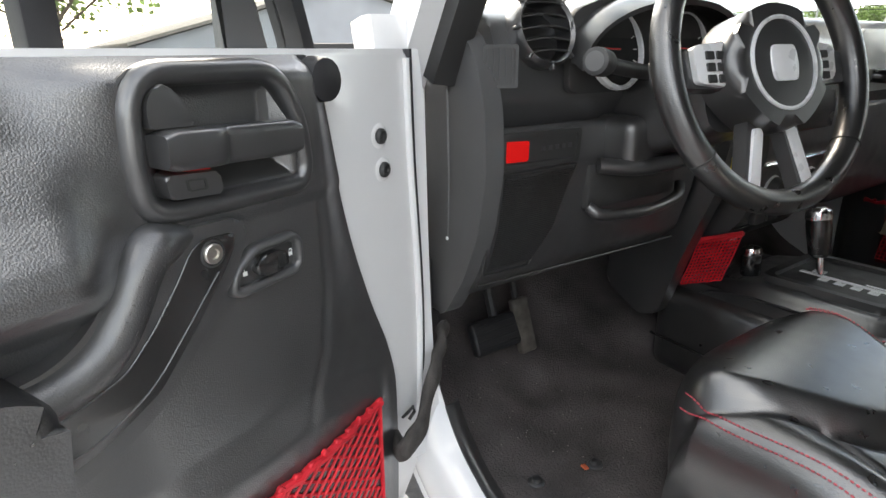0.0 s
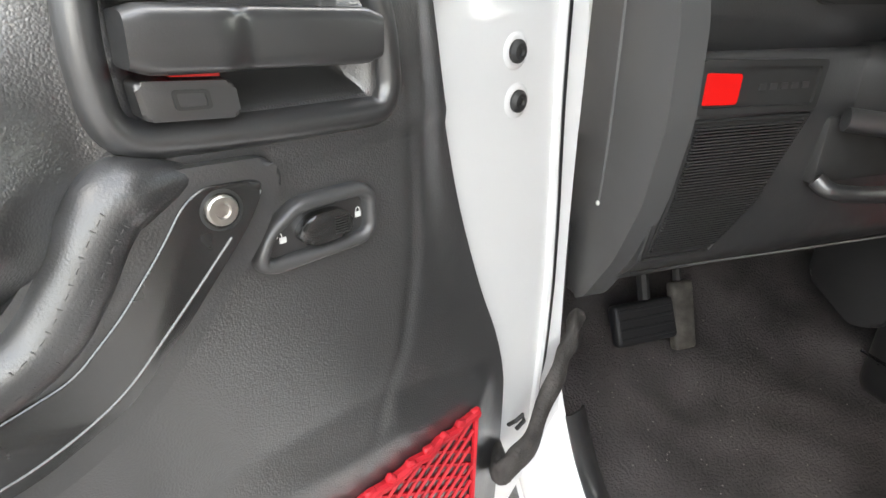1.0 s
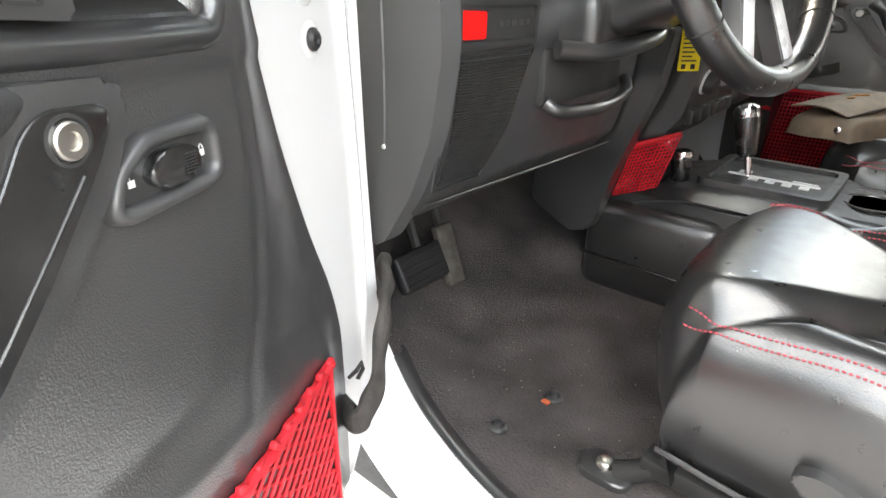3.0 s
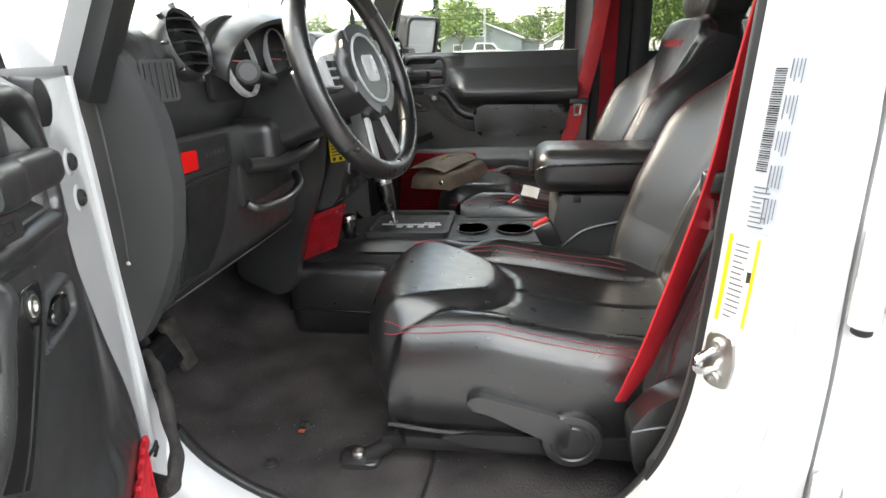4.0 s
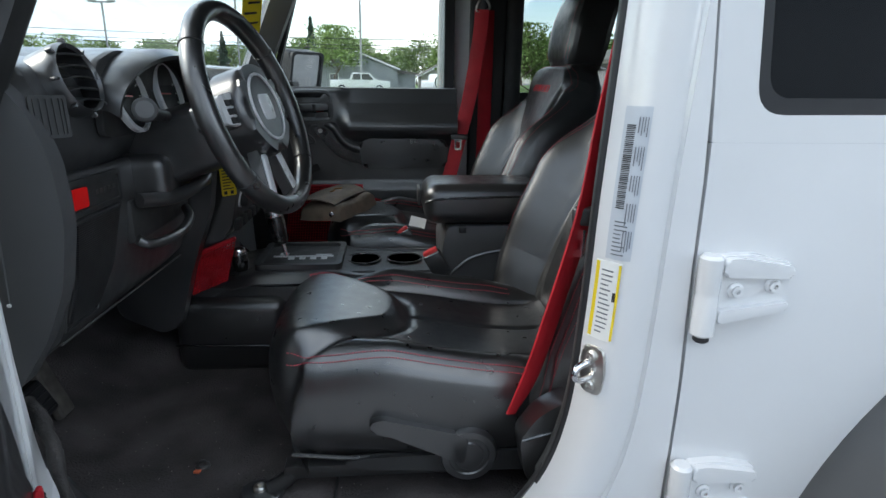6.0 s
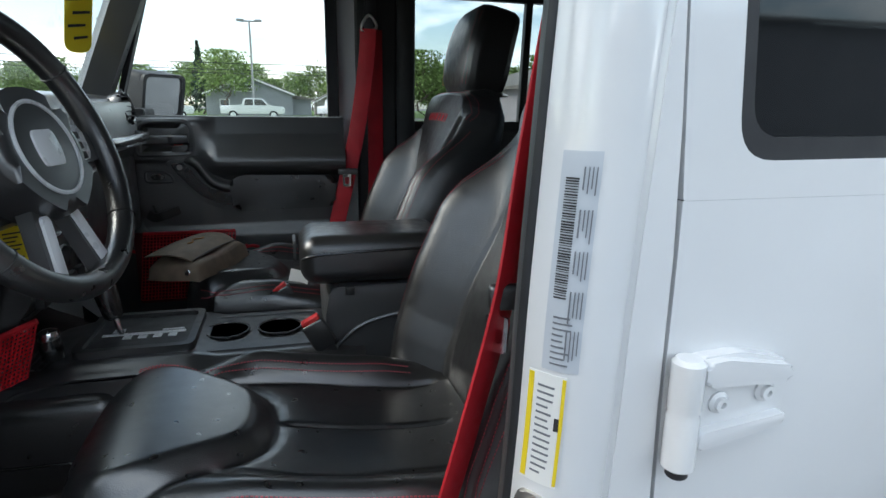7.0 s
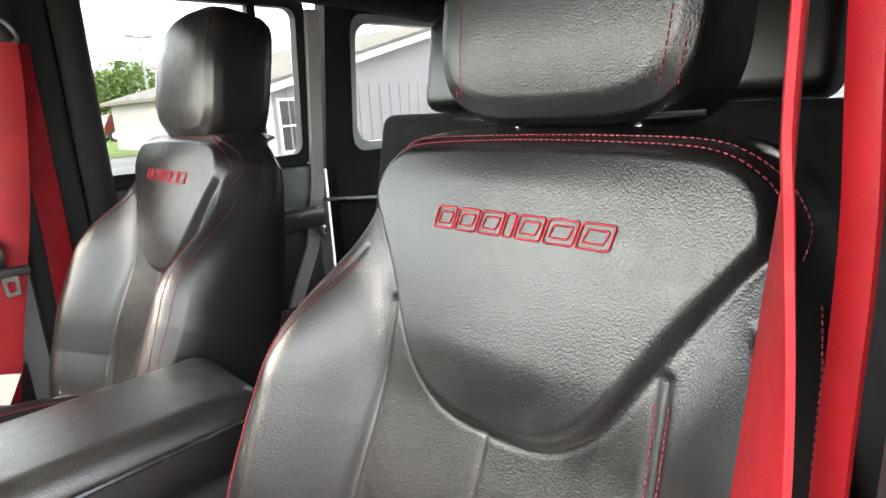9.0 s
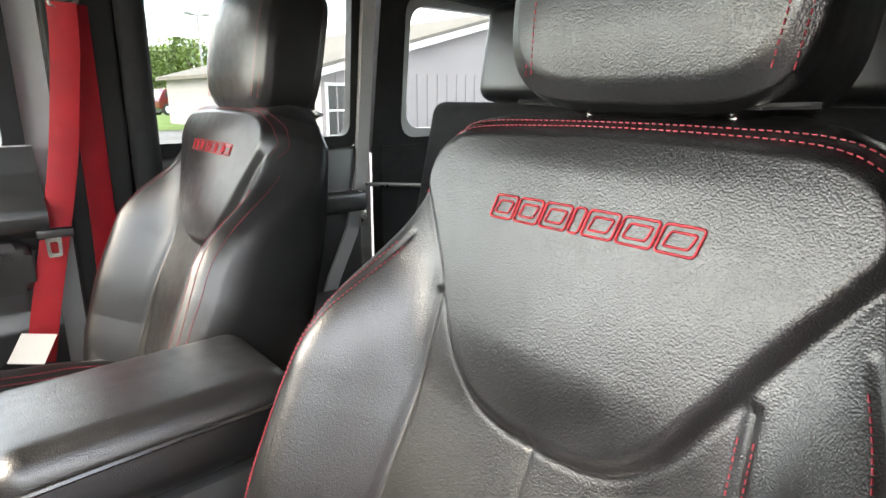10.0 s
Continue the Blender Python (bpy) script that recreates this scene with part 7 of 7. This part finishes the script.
nb = house("neighbour_building", 9.2, 26.0, 15.5, 30, 2.0, 4.2, False, MAUVE, SHINGLE, "taupe-sided building with white trim", [("y", 9.75, 0.2, 0.7, 1.4)])
for k in range(38):
    part("corrugation", box((9.25 + 0.43 * k, 15.465, 0), (9.29 + 0.43 * k, 15.498, 2.0)), MAUVE, nb)
house("side_house", -44, -28, 4.0, 24.0, 1.6, 4.4, True, SIDING, SHINGLE, "house with brown shingle roof", [])
house("dealer_building", -8, 30, -40, -17, 4.2, 6.2, True, SIDING, SHINGLE, "long grey commercial building", [])


def tree(name, h, spread, seed, needle=False):
    t = thing(name, (0, 0, 0), "dark green spruce behind the houses" if needle else "leafy green broadleaf tree", "tree", "trees")
    r = random.Random(seed)
    trunk = tube([Vector((0.08 * math.sin(k), 0.06 * math.cos(2 * k), h * 0.9 * k / 8)) for k in range(9)], 0.01, 8, up=(1, 0, 0))
    for v in trunk.verts:
        c = Vector((0, 0, v.co.z))
        v.co = c + (v.co - c) * (1 + 14 * (1 - v.co.z / h))
    limbs = trunk
    tips = []
    for k in range(14):
        z = h * (0.25 + 0.05 * k)
        a = 2.4 * k
        ln = spread * (1.05 - 0.055 * k) * (0.7 + 0.5 * r.random())
        tip = Vector((ln * math.cos(a), ln * math.sin(a), z + ln * (0.55 if not needle else -0.1)))
        tips.append(tip)
        limbs = join(limbs, tube([Vector((0, 0, z)), tip * 0.5 + Vector((0, 0, z * 0.52)), tip], 0.05, 5))
    part("trunk", limbs, BARK, t)
    verts, faces = [], []
    for k in range(3200 if not needle else 1800):
        if needle:
            z = h * (0.06 + 0.94 * r.random() ** 0.8)
            rad = spread * (1 - z / h) * (0.55 + 0.45 * r.random()) * (0.8 + 0.25 * math.sin(z * 5))
            a = r.random() * 6.283
            c = Vector((rad * math.cos(a), rad * math.sin(a), z - 0.15 * rad))
            s = 0.16 + 0.14 * r.random()
        else:
            base = tips[r.randrange(len(tips))]
            c = base + Vector((r.gauss(0, 1), r.gauss(0, 1), r.gauss(0, 0.75))) * spread * 0.30
            c.z = max(h * 0.16, min(h * 1.02, c.z))
            s = 0.09 + 0.11 * r.random()
        ax = Vector((r.gauss(0, 1), r.gauss(0, 1), r.gauss(0, 1))).normalized()
        bx = ax.orthogonal().normalized()
        k0 = len(verts)
        verts += [c + ax * s, c + bx * s * 0.8, c - ax * s * 0.9, c - bx * s * 0.7 + ax.cross(bx) * s * 0.3]
        faces.append((k0, k0 + 1, k0 + 2, k0 + 3))
    me = bpy.data.meshes.new("tmp")
    me.from_pydata(verts, [], faces)
    bm = bmesh.new()
    bm.from_mesh(me)
    bpy.data.meshes.remove(me)
    part("crown", bm, NEEDLE if needle else LEAF, t)
    return t


kinds = [tree("broadleaf_tree", 6.4, 2.6, 1), tree("broadleaf_tree", 7.4, 2.9, 2), tree("broadleaf_tree", 5.2, 2.4, 3)]
sp = tree("spruce_tree", 9.2, 2.0, 4, True)
sp.matrix_basis = Matrix.Translation((-10.2, 84.5, 0))
rt_ = random.Random(11)
spots = [(-9.0, 96), (-6.5, 77.5)]
for k in range(46):
    spots.append((-62 + 2.9 * k + rt_.uniform(-1.2, 1.2), 98 + rt_.uniform(-5, 8)))
for k in range(16):
    spots.append((14 + 2.6 * k + rt_.uniform(-1, 1), 72 + rt_.uniform(-4, 6)))
spots += [(-30, 1.6), (-33, -3.5), (8.5, 74)]
for k, (x, y) in enumerate(spots):
    src = kinds[k % 3]
    m = Matrix.Translation((x, y, -0.3 if y > 90 else 0)) @ Matrix.Rotation(rt_.random() * 6.28, 4, 'Z')
    if k < 3:
        src.matrix_basis = m
    else:
        copy_thing(src, m)
for x, y in ((9.6, 78), (24, 76), (30, 78), (-24, 92)):
    copy_thing(sp, Matrix.Translation((x, y, -1.5)))


def light_pole(x, y, h, arm):
    p = thing("street_light", (x, y, 0), "tall grey lot light pole", "light pole", "light poles")
    part("pole", tube([Vector((x, y, 0)), Vector((x, y, h * 0.5)), Vector((x, y, h))], 0.10, 8, up=(1, 0, 0)), GALV, p)
    part("crossarm", box((x - arm, y - 0.06, h - 0.15), (x + arm, y + 0.06, h)), GALV, p)
    for s in (-1, 1):
        part("lamp_head", box((x + s * arm - 0.35, y - 0.18, h - 0.10), (x + s * arm + 0.35, y + 0.18, h + 0.12), 0.04), GALV, p)


light_pole(-2.4, 60.5, 9.0, 0.8)
light_pole(-27, 62, 8.2, 0.9)
light_pole(-15.5, 66, 9.2, 0.9)
light_pole(22, 62, 9.0, 0.9)
up = thing("utility_pole", (3.1, 30, 0), "thick grey utility pole", "utility pole", "light poles")
part("pole", tube([Vector((3.0, 30, 0)), Vector((3.05, 30, 5)), Vector((3.15, 30, 10))], 0.17, 10, up=(1, 0, 0)), GALV, up)
wires = thing("power_lines", (0, 70, 5.5), "dark overhead power lines", "power line")
for z, y in ((6.3, 72), (5.6, 72), (5.3, 74)):
    part("wire", tube([Vector((-60 + 12 * k, y, z - 0.5 + 0.004 * (k * 12 - 60) ** 2 / 10)) for k in range(12)], 0.035, 5), INK, wires)
sg = thing("road_sign", (3.4, 34, 0), "round grey notice sign on post", "sign")
part("post", tube([Vector((3.4, 34, 0)), Vector((3.4, 34, 0.9)), Vector((3.4, 34, 1.4))], 0.04, 6, up=(1, 0, 0)), GALV, sg)
part("disc", lathe([(0.42, 0), (0.42, 0.03)], facing((3.4, 33.95, 1.15), (-0.05, -1, 0)), 24), TRIM_WHITE, sg)
part("disc_ring", lathe([(0.40, 0.031), (0.40, 0.04), (0.33, 0.04)], facing((3.4, 33.95, 1.15), (-0.05, -1, 0)), 24, caps=False), INK, sg)
for z in (1.02, 1.12, 1.22):
    part("bar", box((3.18, 33.90, z), (3.62, 33.915, z + 0.05)), INK, sg)


def pickup(name, x, y, rot, paint, label, suv=False):
    c = thing(name, (x, y, 0), label, "car", "parked cars")
    M = Matrix.Translation((x, y, 0)) @ Matrix.Rotation(radians(rot), 4, 'Z')
    F = M @ axes((0, -0.9, 0), (1, 0, 0), (0, 0, 1), (0, 1, 0))
    if suv:
        bodyp = [(-2.3, 0.45), (2.3, 0.45), (2.35, 0.95), (2.25, 1.05), (1.2, 1.12), (0.6, 1.68), (-1.9, 1.72), (-2.25, 1.15), (-2.35, 0.9)]
        wins = [[(0.95, 1.15), (0.48, 1.58), (-0.3, 1.62), (-0.3, 1.15)], [(-0.4, 1.15), (-0.4, 1.62), (-1.7, 1.62), (-1.95, 1.2)]]
    else:
        bodyp = [(-2.8, 0.5), (2.7, 0.5), (2.8, 0.95), (2.65, 1.15), (1.45, 1.22), (0.85, 1.85), (-0.75, 1.88), (-0.95, 1.22), (-2.8, 1.22)]
        wins = [[(1.25, 1.25), (0.78, 1.76), (0.12, 1.79), (0.12, 1.25)], [(0.02, 1.25), (0.02, 1.79), (-0.66, 1.79), (-0.78, 1.25)]]
    part("body", prism(rounded(bodyp, 0.12, 3), 1.8, F, 0.08, 2, True), paint, c)
    for side, off in ((0, -0.012), (1, 1.802)):
        for w in wins:
            part("window", prism(rounded(w, 0.05, 3), 0.01, F @ Matrix.Translation((0, 0, off))), GLOSS, c)
    for wx in (-1.75, 1.75):
        for wy in (-0.93, 0.73):
            wh = part("wheel", lathe([(0.02, 0), (0.39, 0.0), (0.40, 0.05), (0.40, 0.17), (0.38, 0.2), (0.02, 0.2)], M @ axes((wx, wy, 0.40), (1, 0, 0), (0, 0, 1), (0, 1, 0)), 20), RUBBER, c)
            part("rim", lathe([(0.24, -0.012), (0.24, 0.21), (0.02, 0.212)], M @ axes((wx, wy, 0.40), (1, 0, 0), (0, 0, 1), (0, 1, 0)), 14), SILVER, wh)
    for z, wy in ((0.85, -0.7), (0.85, 0.7)):
        part("headlight", box((2.55, wy - 0.15, z - 0.1), (2.76, wy + 0.15, z + 0.12), 0.02, 2, M), CHROME, c)


pickup("pickup_truck", -2.3, 57.0, 0, PAINT, "white crew-cab pickup truck")
pickup("pickup_truck", 5.6, 62.0, 62, PAINT, "white pickup truck seen end-on")
pickup("pickup_truck", -9.6, 52.0, 20, PAINT, "white parked pickup truck")
pickup("parked_suv", 14.2, 43.0, 8, CAR_RED, "dark red parked SUV", True)
